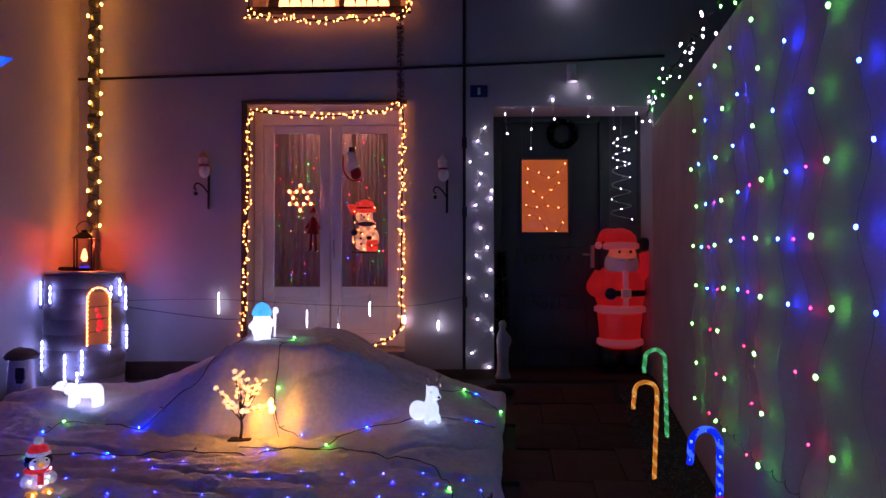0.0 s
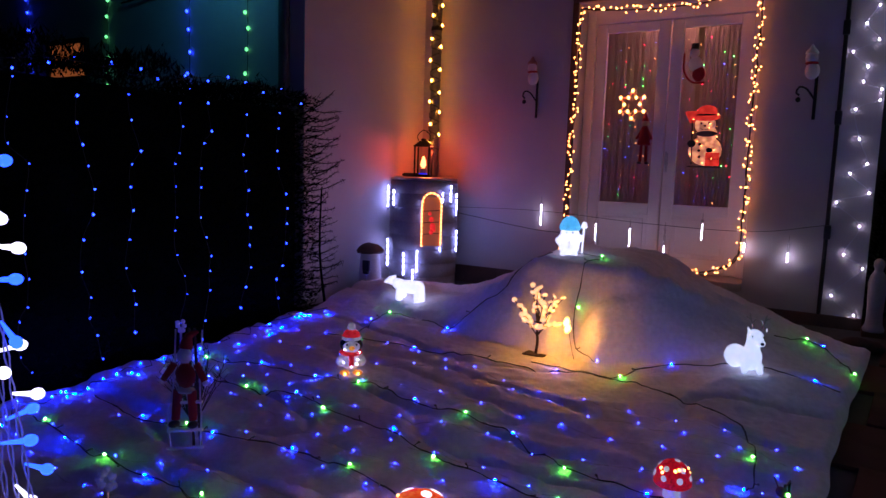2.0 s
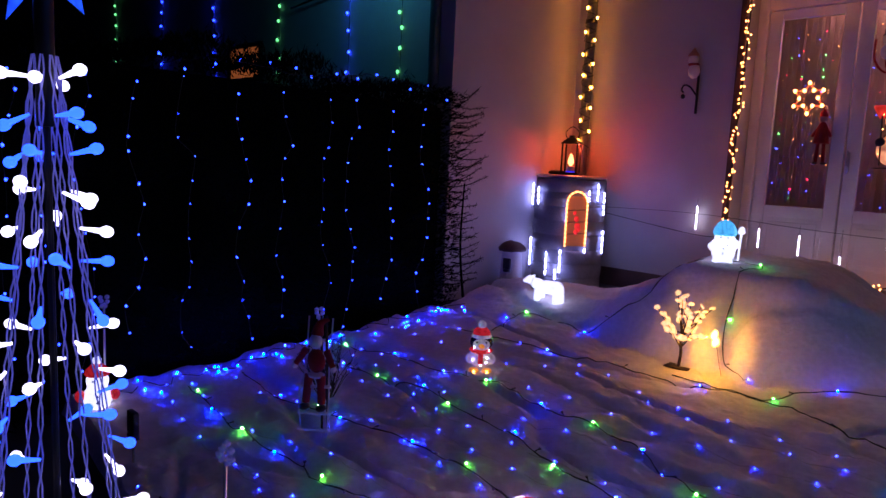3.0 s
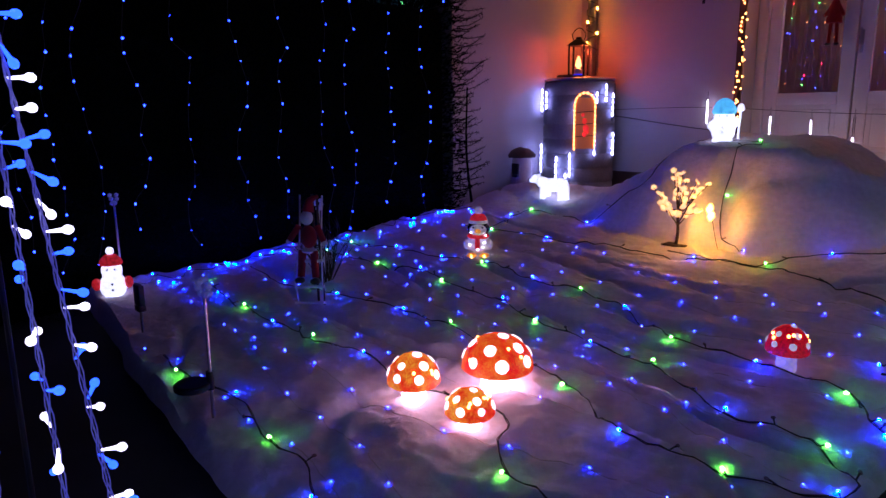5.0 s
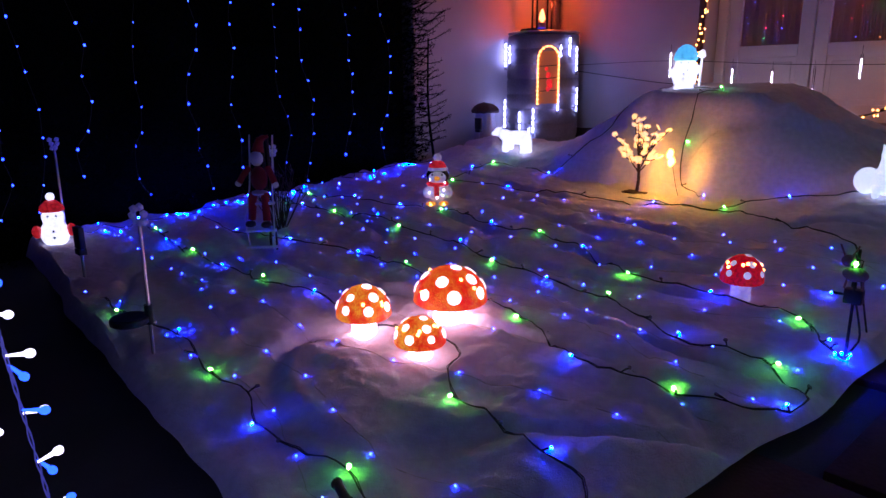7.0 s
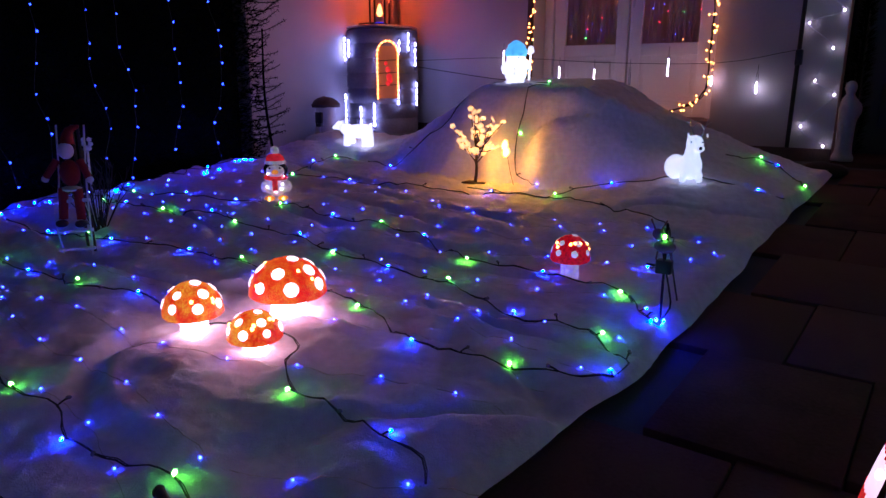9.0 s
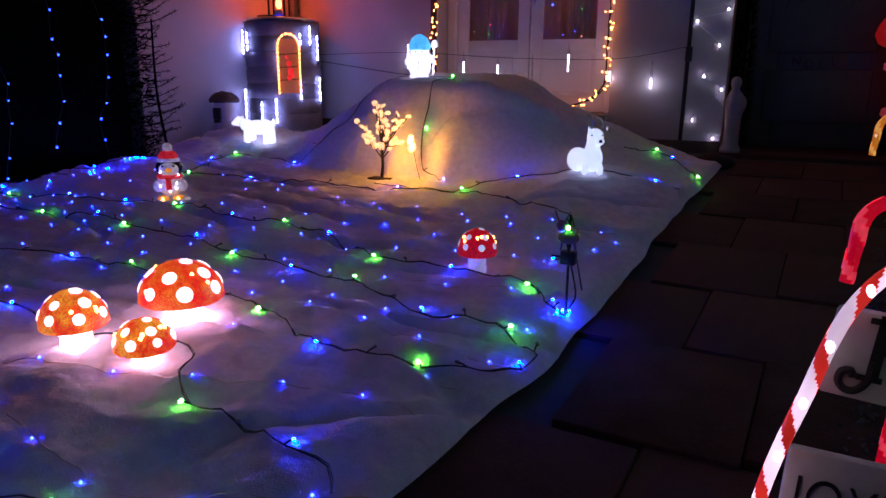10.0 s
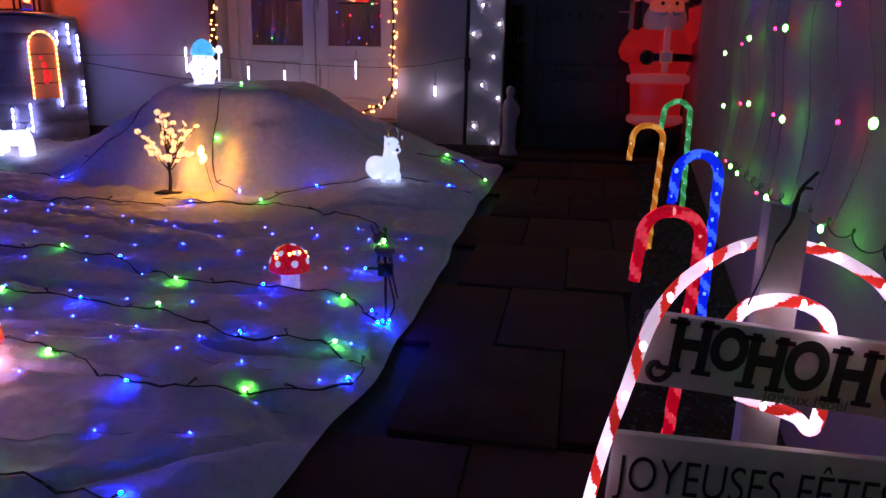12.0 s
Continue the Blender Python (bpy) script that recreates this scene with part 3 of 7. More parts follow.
solid("snow_blanket", bm, SNOW, "white artificial snow fleece spread and draped over the front lawn", "snow blanket")


# ---- light strings on the snow ----
def on_snow(pts, lift=0.006):
    return [Vector((p[0], p[1], snow_z(p[0], p[1]) + lift)) for p in pts]


def snow_string(ctrl, phase=0, label="dark cable with blue and green lights laid over the snow fleece"):
    """A cable through (x, y) places; a third value names the bulb that is lit there, and a dark one sits halfway to the next."""
    pts = on_snow(spline([(c[0], c[1], 0) for c in ctrl], 0.03))
    for i, p in enumerate(pts):
        p += Vector((0.010 * noise.noise((i * 0.35, phase, 0)), 0.010 * noise.noise((i * 0.35, phase, 5)), 0.003 + 0.004 * noise.noise((i * 0.5, phase, 9))))
    s = thing("light_string", (0, 0, 0), label, "string light", "light strings on the snow")
    b = bmesh.new()
    tube(b, pts, 0.0020, 6)
    tube(b, [p + Vector((0.004 * math.sin(i * 0.9), 0.004 * math.cos(i * 0.9), 0.002)) for i, p in enumerate(pts)], 0.0014, 5)
    spots = []
    for c in ctrl:
        if len(c) == 3:
            k = min(range(len(pts)), key=lambda n: (pts[n].x - c[0]) ** 2 + (pts[n].y - c[1]) ** 2)
            if spots:
                spots.append((pts[(k + spots[-1][2]) // 2], "unlit", k))
            spots.append((pts[k], c[2], k))
    tips = []
    for p, kind, k in spots:
        a = random.uniform(0, 2 * math.pi)
        reach = 0.020 if kind != "unlit" else 0.028
        tip = p + Vector((reach * math.cos(a), reach * math.sin(a), 0.007 + 0.004 * random.random()))
        tube(b, [p, p + (tip - p) * 0.6 + Vector((0, 0, 0.002)), tip], 0.0021, 6, 0.0032)
        tips.append((tip, kind))
    part("cable", b, CABLE, s)
    for tip, kind in tips:
        piece("bulb", LM[kind], s, Matrix.Translation(tip + Vector((0, 0, 0.001))) @ pose(0, 0, 0, random.uniform(50, 90), 0, random.uniform(0, 360)))
    return s


B, G = "blue", "green"
snow_string([(-2.05, 1.77), (-1.83, 1.755, G), (-1.505, 1.805, B), (-1.33, 1.78), (-1.145, 1.744, G), (-1.0, 1.77), (-0.873, 1.716, B), (-0.687, 1.716), (-0.524, 1.734, G), (-0.38, 1.68)], 0)
snow_string([(-2.95, 2.30), (-2.834, 2.278, G), (-2.57, 2.26, B), (-2.30, 2.246, G), (-2.068, 2.251, B), (-1.92, 2.287), (-1.717, 2.232, G), (-1.435, 2.312, B), (-1.25, 2.276), (-1.0, 2.292), (-0.80, 2.331), (-0.70, 2.285), (-0.666, 2.20), (-0.53, 2.095, G), (-0.39, 2.083), (-0.221, 2.035, B), (-0.106, 2.015), (-0.047, 1.955)], 2)
snow_string([(-2.95, 2.60), (-2.55, 2.57, B), (-2.24, 2.60, G), (-2.08, 2.63, B), (-1.945, 2.652), (-1.735, 2.71, B), (-1.395, 2.705, G), (-1.08, 2.67, B), (-0.735, 2.615, G), (-0.416, 2.461, B), (-0.128, 2.48, G), (0.05, 2.497), (0.115, 2.545, B), (0.128, 2.62), (0.04, 2.708), (0.0, 2.724, G), (-0.09, 2.735), (-0.264, 2.74, B), (-0.61, 2.925, G), (-0.852, 2.94, B), (-1.164, 2.987, G), (-1.46, 3.065, B), (-1.86, 3.102, G), (-2.079, 3.132, B), (-2.387, 3.065, G), (-2.60, 3.04, B), (-2.836, 3.03, G)], 1)
snow_string([(-3.05, 3.29), (-2.98, 3.30, G), (-2.55, 3.35, B), (-2.18, 3.362, B), (-1.935, 3.47, G), (-1.587, 3.415, B), (-1.256, 3.418, G), (-0.972, 3.343, B), (-0.69, 3.215, G), (-0.355, 3.15, B), (-0.044, 3.12, G), (0.063, 2.934, B), (0.135, 2.86, B)], 3)
snow_string([(-2.60, 3.96), (-2.378, 4.016, G), (-2.0, 4.09, B), (-1.76, 4.137), (-1.338, 4.187), (-1.096, 4.194, B), (-0.904, 4.281), (-0.406, 4.098), (-0.121, 3.93), (-0.024, 3.628, G), (-0.026, 3.373, B)], 0)
snow_string([(-1.30, 4.25), (-0.95, 4.29), (-0.79, 4.281, G), (-0.729, 4.40), (-0.62, 4.50), (-0.585, 4.53, B), (-0.45, 4.535), (-0.314, 4.526), (-0.10, 4.597), (0.119, 4.638, B), (0.256, 4.631)], 2)
snow_string([(-0.10, 5.06), (0.055, 5.174, G), (0.166, 5.20, B), (0.29, 5.06), (0.315, 4.98, G)], 5)
snow_string([(-2.45, 4.02), (-2.528, 4.348, B), (-2.557, 4.555, G), (-2.40, 4.62), (-2.20, 4.58), (-2.042, 4.529, B), (-1.90, 4.60), (-1.70, 4.66, B), (-1.60, 4.78), (-1.45, 4.90)], 1)
snow_string([(-1.35, 4.97), (-1.127, 4.944, G), (-1.17, 4.80), (-1.18, 4.72), (-1.184, 4.624, G), (-1.12, 4.50), (-0.99, 4.436, B)], 4)


def micro_string(ctrl, phase, gap=0.09):
    pts = on_snow(spline([(*c, 0) for c in ctrl], 0.025), 0.004)
    for i, p in enumerate(pts):
        p += Vector((0.02 * noise.noise((i * 0.3, phase, 2)), 0.02 * noise.noise((i * 0.3, phase, 6)), max(0, 0.012 * noise.noise((i * 0.4, phase, 8)))))
    s = thing("micro_light_string", (0, 0, 0), "thin silver wire with tiny blue lights on the snow", "string light", "micro light wires on the snow")
    b = bmesh.new()
    tube(b, pts, 0.0011, 4)
    part("wire", b, SILVER_WIRE, s)
    for p in along(pts, gap, 0.03 + 0.02 * (phase % 3)):
        piece("bulb", LM["micro_blue"], s, Matrix.Translation(p + Vector((random.uniform(-0.01, 0.01), random.uniform(-0.01, 0.01), 0.005))))


for k in range(11):
    y0 = 1.72 + 0.225 * k
    if y0 > 3.9:
        y0 = 3.9 + (y0 - 3.9) * 0.6
    xa = -3.0 + 0.12 * math.sin(k * 2.1) + (0.8 if k < 2 else 0)
    xb = 0.0 + 0.05 * math.sin(k * 1.7) + 0.08 * (y0 - 2)
    micro_string([(xa + (xb - xa) * t, y0 + 0.09 * math.sin(5 * t + k * 1.3) + 0.04 * math.sin(13 * t + k)) for t in [i / 9 for i in range(10)]], k, 0.23)


# ---- glowing figures ----
def mushroom(x, y, height, width, cap, stem, spot, label, seed):
    z = snow_z(x, y) - 0.006
    m = thing("light_up_mushroom", (x, y, z), label, "mushroom lamp", "toadstool lamps")
    rng = random.Random(seed)
    r = width / 2
    zc = height * 0.45
    b = bmesh.new()
    lathe(b, [(r * 0.46, 0), (r * 0.49, 0.008), (r * 0.46, zc * 0.5), (r * 0.47, zc), (r * 0.50, zc + 0.004)], seg=24)
    part("stem", b, stem, m, "lit white stem")
    b = bmesh.new()
    h = height - zc
    prof = [(r * 0.46, zc + 0.006), (r * 0.96, zc - 0.003), (r * 1.01, zc + 0.002)]
    prof += [(r * math.cos(a) ** 1.08, zc + 0.008 + h * math.sin(a)) for a in [math.pi / 2 * i / 12 for i in range(1, 12)]]
    prof += [(r * 0.06, zc + 0.008 + h * 0.999)]
    lathe(b, prof, seg=40)
    for v in b.verts:
        d = noise.noise(v.co * 90 + Vector((seed, 0, 0))) * 0.0022
        v.co += v.co.normalized() * d
    c = part("cap", b, cap, m, "lit dome cap")
    spots = [(0.15, 1.35)] + [(2 * math.pi * k / 5 + 0.4 + seed, 0.78) for k in range(5)] + [(2 * math.pi * k / 7 + seed * 2, 0.32) for k in range(7)]
    for a, e in spots:
        rr = r * math.cos(e) ** 1.08
        p = Vector((rr * math.cos(a), rr * math.sin(a), zc + 0.008 + h * math.sin(e)))
        n = Vector((math.cos(a) * math.cos(e) / r, math.sin(a) * math.cos(e) / r, math.sin(e) / h)).normalized()
        b = bmesh.new()
        sr = width * rng.uniform(0.076, 0.098)
        ball(b, (0, 0, 0), sr, (1, 1, 0.22), 12)
        o = part("spot", b, spot, c)
        o.matrix_basis = Matrix.Translation(p) @ n.to_track_quat("Z", "Y").to_matrix().to_4x4()
    for k in range(9):
        a, e = rng.uniform(0, 6.28), rng.uniform(0.2, 0.9)
        rr = r * math.cos(e) ** 1.08
        piece("bulb", LM["warm_small"], c, Matrix.Translation((rr * math.cos(a), rr * math.sin(a), zc + 0.008 + h * math.sin(e))) @ Matrix.Scale(1.3, 4))
    return m


mushroom(-0.92, 2.47, 0.198, 0.24, GLOW_CAP, GLOW_STEM, GLOW_SPOT, "large orange-red lit toadstool lamp standing in the snow", 1)
mushroom(-1.055, 2.215, 0.165, 0.175, GLOW_CAP_AMBER, GLOW_STEM, GLOW_SPOT, "middle amber-red lit toadstool lamp standing in the snow", 2)
mushroom(-0.79, 2.21, 0.125, 0.15, GLOW_CAP_AMBER, GLOW_STEM, GLOW_SPOT, "small amber lit toadstool lamp standing in the snow", 3)
mushroom(-0.264, 3.19, 0.15, 0.138, GLOW_CAP_RED, GLOW_STEM_DIM, GLOW_SPOT_DIM, "deep red toadstool lamp with pale crystal spots", 4)


def figure(name, x, y, turn, label, category, lift=-0.006):
    return thing(name, (x, y, snow_z(x, y) + lift), label, category, turn=turn)


def skin(b, voxel=0.012):
    """Melts overlapping balls into one moulded body."""
    me = bpy.data.meshes.new("tmp")
    b.to_mesh(me)
    b.free()
    ob = bpy.data.objects.new("tmp", me)
    scene.collection.objects.link(ob)
    mod = ob.modifiers.new("r", "REMESH")
    mod.mode, mod.voxel_size = "VOXEL", voxel
    sm = ob.modifiers.new("s", "SMOOTH")
    sm.factor, sm.iterations = 0.5, 4
    dg = bpy.context.evaluated_depsgraph_get()
    out = bmesh.new()
    out.from_mesh(ob.evaluated_get(dg).to_mesh())
    bpy.data.objects.remove(ob)
    bpy.data.meshes.remove(me)
    return out


def polar_bear():
    f = figure("light_up_polar_bear", -2.55, 4.80, 2, "glowing white acrylic polar bear standing on the snow", "bear lamp")
    f.matrix_basis = f.matrix_basis @ Matrix.Scale(0.84, 4)
    b = bmesh.new()
    ball(b, (0.03, 0, 0.125), 0.07, (1.75, 0.85, 0.85))
    ball(b, (0.10, 0, 0.125), 0.07, (1.0, 0.9, 0.9))
    ball(b, (-0.09, 0, 0.14), 0.055, (1.2, 0.8, 0.9))
    ball(b, (-0.165, 0, 0.165), 0.045, (1.15, 0.9, 0.85))
    ball(b, (-0.215, 0, 0.15), 0.024, (1.3, 0.9, 0.8))
    for s in (-1, 1):
        ball(b, (-0.15, 0.03 * s, 0.20), 0.014)
        tube(b, [(0.125, 0.035 * s, 0.11), (0.13, 0.037 * s, 0.0)], 0.032, 10, 0.030)
        tube(b, [(-0.06, 0.035 * s, 0.11), (-0.065, 0.037 * s, 0.0)], 0.030, 10, 0.028)
    part("body", skin(b, 0.009), GLOW_WHITE, f)
    for s in (-1, 1):
        b = bmesh.new()
        ball(b, (-0.195, 0.026 * s, 0.178), 0.004, seg=8)
        part("eye", b, BLACK, f)
    b = bmesh.new()
    ball(b, (-0.246, 0, 0.155), 0.009, seg=8)
    part("nose", b, BLACK, f)
    for k in range(16):
        a = 2 * math.pi * k / 16
        b = bmesh.new()
        ball(b, (-0.118 + 0.012 * math.sin(a), 0.053 * math.cos(a), 0.148 + 0.058 * math.sin(a)), 0.0055, seg=6)
        part("collar_bead", b, DARK_METAL, f)


def reindeer():
    f = figure("light_up_reindeer", -0.185, 4.48, 12, "pale glowing acrylic reindeer lying on the snow", "reindeer lamp")
    b = bmesh.new()
    ball(b, (-0.045, 0.055, 0.072), 0.060, (0.95, 1.0, 1.05))
    ball(b, (-0.02, 0.025, 0.078), 0.055, (0.95, 1.0, 0.95))
    ball(b, (0.025, -0.012, 0.085), 0.058, (0.95, 0.85, 1.2))
    ball(b, (0.028, -0.012, 0.145), 0.042, (0.9, 0.9, 1.3))
    ball(b, (0.036, -0.02, 0.195), 0.045, (0.95, 0.9, 0.95))
    ball(b, (0.06, -0.06, 0.175), 0.026, (0.9, 1.2, 0.8))
    for s in (-1, 1):
        ball(b, (0.045 + 0.045 * s, -0.005, 0.235), 0.014, (0.7, 0.5, 1.3))
        tube(b, [(0.03 + 0.035 * s, -0.03, 0.05), (0.03 + 0.038 * s, -0.07, 0.015)], 0.022, 8, 0.016)
    part("body", skin(b, 0.009), GLOW_DEER, f)
    for s in (-1, 1):
        b = bmesh.new()
        tube(b, [(0.045 + 0.018 * s, -0.01, 0.235), (0.045 + 0.030 * s, -0.005, 0.27), (0.045 + 0.042 * s, -0.005, 0.315)], 0.0055, 7, 0.003)
        tube(b, [(0.045 + 0.028 * s, -0.006, 0.262), (0.045 + 0.012 * s, -0.02, 0.29)], 0.0045, 6, 0.0025)
        tube(b, [(0.045 + 0.034 * s, -0.006, 0.285), (0.045 + 0.058 * s, -0.015, 0.30)], 0.0045, 6, 0.0025)
        part("antler", b, STEEL, f, "silvery antler")
        b = bmesh.new()
        ball(b, (0.045 + 0.026 * s, -0.057, 0.205), 0.0045, seg=8)
        part("eye", b, BLACK, f)
    b = bmesh.new()
    ball(b, (0.063, -0.092, 0.178), 0.009, seg=8)
    part("nose", b, BLACK, f)


def snowman_blue():
    f = figure("light_up_snowman", -1.355, 4.93, 20, "glowing white snowman lamp with a turquoise hat", "snowman lamp")
    b = bmesh.new()
    ball(b, (0, 0, 0.075), 0.07, (1, 0.9, 1.0))
    ball(b, (0, 0, 0.155), 0.058, (1.05, 0.95, 0.95))
    ball(b, (-0.068, -0.01, 0.105), 0.026)
    ball(b, (0.068, -0.01, 0.125), 0.026)
    ball(b, (-0.035, -0.03, 0.015), 0.026)
    ball(b, (0.035, -0.03, 0.015), 0.026)
    part("body", skin(b, 0.009), GLOW_WHITE, f)
    b = bmesh.new()
    lathe(b, [(0.062, 0.175), (0.070, 0.19), (0.064, 0.215), (0.048, 0.245), (0.024, 0.265), (0.004, 0.270)], seg=20)
    part("hat", b, GLOW_TEAL, f, "lit turquoise bobble hat")
    b = bmesh.new()
    lathe(b, [(0.066, 0.126), (0.072, 0.133), (0.066, 0.142)], seg=20)
    part("scarf", b, GLOW_WHITE, f)
    b = bmesh.new()
    tube(b, [(0.085, -0.02, 0.03), (0.092, -0.02, 0.20)], 0.006, 8)
    lathe(b, [(0.012, 0.19), (0.022, 0.20), (0.016, 0.225), (0.006, 0.235)], (0.092, -0.02, 0), 10)
    part("broom", b, GLOW_WHITE, f)
    for p in ((-0.02, -0.052, 0.165), (0.02, -0.052, 0.165), (0.0, -0.066, 0.10), (0.0, -0.066, 0.07), (0.022, -0.07, 0.12)):
        b = bmesh.new()
        ball(b, p, 0.0045, seg=8)
        part("button", b, BLACK, f)


def penguin():
    f = figure("light_up_penguin", -2.10, 3.58, 42, "acrylic penguin lamp in a red and white bobble hat", "penguin lamp")
    b = bmesh.new()
    ball(b, (0, 0, 0.085), 0.062, (1, 0.85, 1.05))
    for s in (-1, 1):
        ball(b, (0.062 * s, -0.01, 0.075), 0.03, (0.7, 0.8, 1.1))
    part("body", skin(b, 0.009), PENGUIN_GLOW, f, "dimly lit clear body")
    b = bmesh.new()
    ball(b, (0, 0.006, 0.165), 0.060, (1.08, 0.9, 0.82))
    part("head", b, PENGUIN_BLACK, f, "black crackled head")
    b = bmesh.new()
    ball(b, (0, -0.018, 0.160), 0.050, (1.0, 0.85, 0.75))
    part("face", b, PENGUIN_GLOW, f)
    b = bmesh.new()
    ball(b, (0, -0.064, 0.158), 0.014, (1.3, 1.1, 0.9), 10)
    part("beak", b, PENGUIN_ORANGE, f, "orange beak")
    for s in (-1, 1):
        b = bmesh.new()
        ball(b, (0.026 * s, -0.057, 0.178), 0.006, seg=8)
        part("eye", b, BLACK, f)
        b = bmesh.new()
        ball(b, (0.036 * s, -0.035, 0.014), 0.026, (1.1, 1.3, 0.6), 12)
        part("foot", b, PENGUIN_ORANGE, f, "lit orange foot")
        piece("bulb", LM["amber"], f, Matrix.Translation((0.036 * s, -0.066, 0.016)) @ Matrix.Scale(0.6, 4))
    b = bmesh.new()
    lathe(b, [(0.052, 0.196), (0.056, 0.205), (0.052, 0.214)], seg=20)
    part("hat_brim", b, PENGUIN_GLOW, f)
    b = bmesh.new()
    lathe(b, [(0.050, 0.214), (0.046, 0.23), (0.034, 0.245), (0.02, 0.25)], seg=20)
    part("hat", b, PENGUIN_RED, f, "red lit hat")
    b = bmesh.new()
    ball(b, (0, 0, 0.266), 0.024, seg=12)
    part("bobble", b, PENGUIN_GLOW, f)
    b = bmesh.new()
    lathe(b, [(0.056, 0.112), (0.066, 0.122), (0.056, 0.132)], seg=20)
    box(b, (-0.016, -0.075, 0.06), (0.012, -0.056, 0.12), 0.005)
    part("scarf", b, PENGUIN_RED, f, "red lit scarf")
    for k in range(8):
        a = 2.4 * k
        piece("bulb", LM["white"], f, Matrix.Translation((0.045 * math.sin(a), -0.05, 0.05 + 0.014 * k)) @ Matrix.Scale(0.55, 4))


def snowman_red():
    f = figure("light_up_snowman", -2.97, 1.875, 70, "glowing white snowman lamp with a red bobble hat", "snowman lamp")
    b = bmesh.new()
    ball(b, (0, 0, 0.06), 0.065, (1, 0.9, 1.0))
    ball(b, (0, 0, 0.14), 0.05, (1, 0.95, 0.95))
    part("body", skin(b, 0.009), GLOW_WHITE, f)
    b = bmesh.new()
    lathe(b, [(0.05, 0.168), (0.055, 0.176), (0.048, 0.195), (0.028, 0.215), (0.012, 0.222)], seg=18)
    part("hat", b, PENGUIN_RED, f, "red hat")
    b = bmesh.new()
    ball(b, (0, 0, 0.236), 0.02, seg=10)
    part("bobble", b, GLOW_WHITE, f)
    for s in (-1, 1):
        b = bmesh.new()
        ball(b, (0.072 * s, -0.012, 0.075), 0.028, (0.8, 0.8, 1.1), 12)
        part("mitten", b, PENGUIN_RED, f, "red mitten")
        b = bmesh.new()
        ball(b, (0.017 * s, -0.045, 0.15), 0.005, seg=8)
        part("eye", b, BLACK, f)
    for z in (0.05, 0.08):
        b = bmesh.new()
        ball(b, (0, -0.06, z), 0.006, seg=8)
        part("button", b, BLACK, f)


polar_bear(), reindeer(), snowman_blue(), penguin(), snowman_red()


# ---- blossom tree ----
def blossom_tree():
    x, y = -1.343, 4.415
    f = thing("light_up_blossom_tree", (x, y, snow_z(x, y)), "small dark wire tree with warm glowing blossoms", "tree lamp")
    b = bmesh.new()
    box(b, (-0.07, -0.045, -0.004), (0.07, 0.045, 0.006), 0.004)
    part("base_plate", b, BARK, f)
    rng = random.Random(8)
    b = bmesh.new()
    tube(b, spline([(0, 0, 0), (0.008, 0, 0.08), (0.0, 0.004, 0.15), (0.004, 0, 0.2)], 0.02), 0.010, 8, 0.007)
    tips = []
    for k in range(20):
        z0 = 0.11 + 0.10 * rng.random()
        a = 2 * math.pi * k / 20 * 3 + rng.uniform(-0.3, 0.3)
        reach, up = rng.uniform(0.09, 0.175), rng.uniform(0.03, 0.22)
        if k % 5 == 0:
            reach, up = 0.04, 0.235
        p0 = Vector((0.002, 0.002, z0))
        p2 = Vector((reach * math.cos(a), reach * math.sin(a) * 0.8, z0 + up))
        pm = (p0 + p2) / 2 + Vector((0, 0, -0.012))
        tube(b, spline([p0, pm, p2], 0.02), 0.0042, 6, 0.002)
        tips += [p2, pm + (p2 - pm) * 0.55 + Vector((rng.uniform(-0.015, 0.015), rng.uniform(-0.015, 0.015), 0.012)), pm + Vector((rng.uniform(-0.02, 0.02), rng.uniform(-0.02, 0.02), 0.015))]
    part("trunk", b, BARK, f)
    bb = bmesh.new()
    for k in range(5):
        a = 2 * math.pi * k / 5
        ball(bb, (0.010 * math.cos(a), 0.010 * math.sin(a), 0.003), 0.0082, (1, 1, 0.6), 8)
    ball(bb, (0, 0, 0.003), 0.005, seg=8)
    me = mesh_of("blossom", bb, GLOW_BLOSSOM)
    for p in tips:
        piece("blossom", me, f, Matrix.Translation(p) @ pose(0, 0, 0, rng.uniform(-70, 70), rng.uniform(-70, 70), 0))
    s = thing("spot_lamp", (-1.155, 4.42, snow_z(-1.155, 4.42) - 0.002), "small warm bulb cluster shining on the draped snow", "lamp")
    b = bmesh.new()
    tube(b, spline([(0.05, 0.03, 0.0), (0.03, 0.01, 0.10), (0.004, 0.0, 0.24)], 0.02), 0.0016, 6)
    part("stem", b, CABLE, s)
    for d in ((0.004, -0.006, 0.205), (0.012, -0.004, 0.215), (-0.004, -0.008, 0.245), (0.004, -0.010, 0.258)):
        piece("bulb", LM["amber"], s, Matrix.Translation(d) @ Matrix.Scale(1.5, 4))


blossom_tree()
lamp("blossom_glow", "POINT", (-1.15, 4.36, snow_z(-1.155, 4.42) + 0.235), 5.5, (1.0, 0.46, 0.01), 0.02)


# ---- barrel corner ----
def add(b, idx, make):
    """Runs make and gives the faces it adds the material slot idx."""
    b.faces.ensure_lookup_table()
    n = len(b.faces)
    make()
    b.faces.ensure_lookup_table()
    for f in b.faces[n:]:
        f.material_index = idx


BX, BY, BZ, BR, BH = -3.12, 5.89, 0.19, 0.312, 0.975


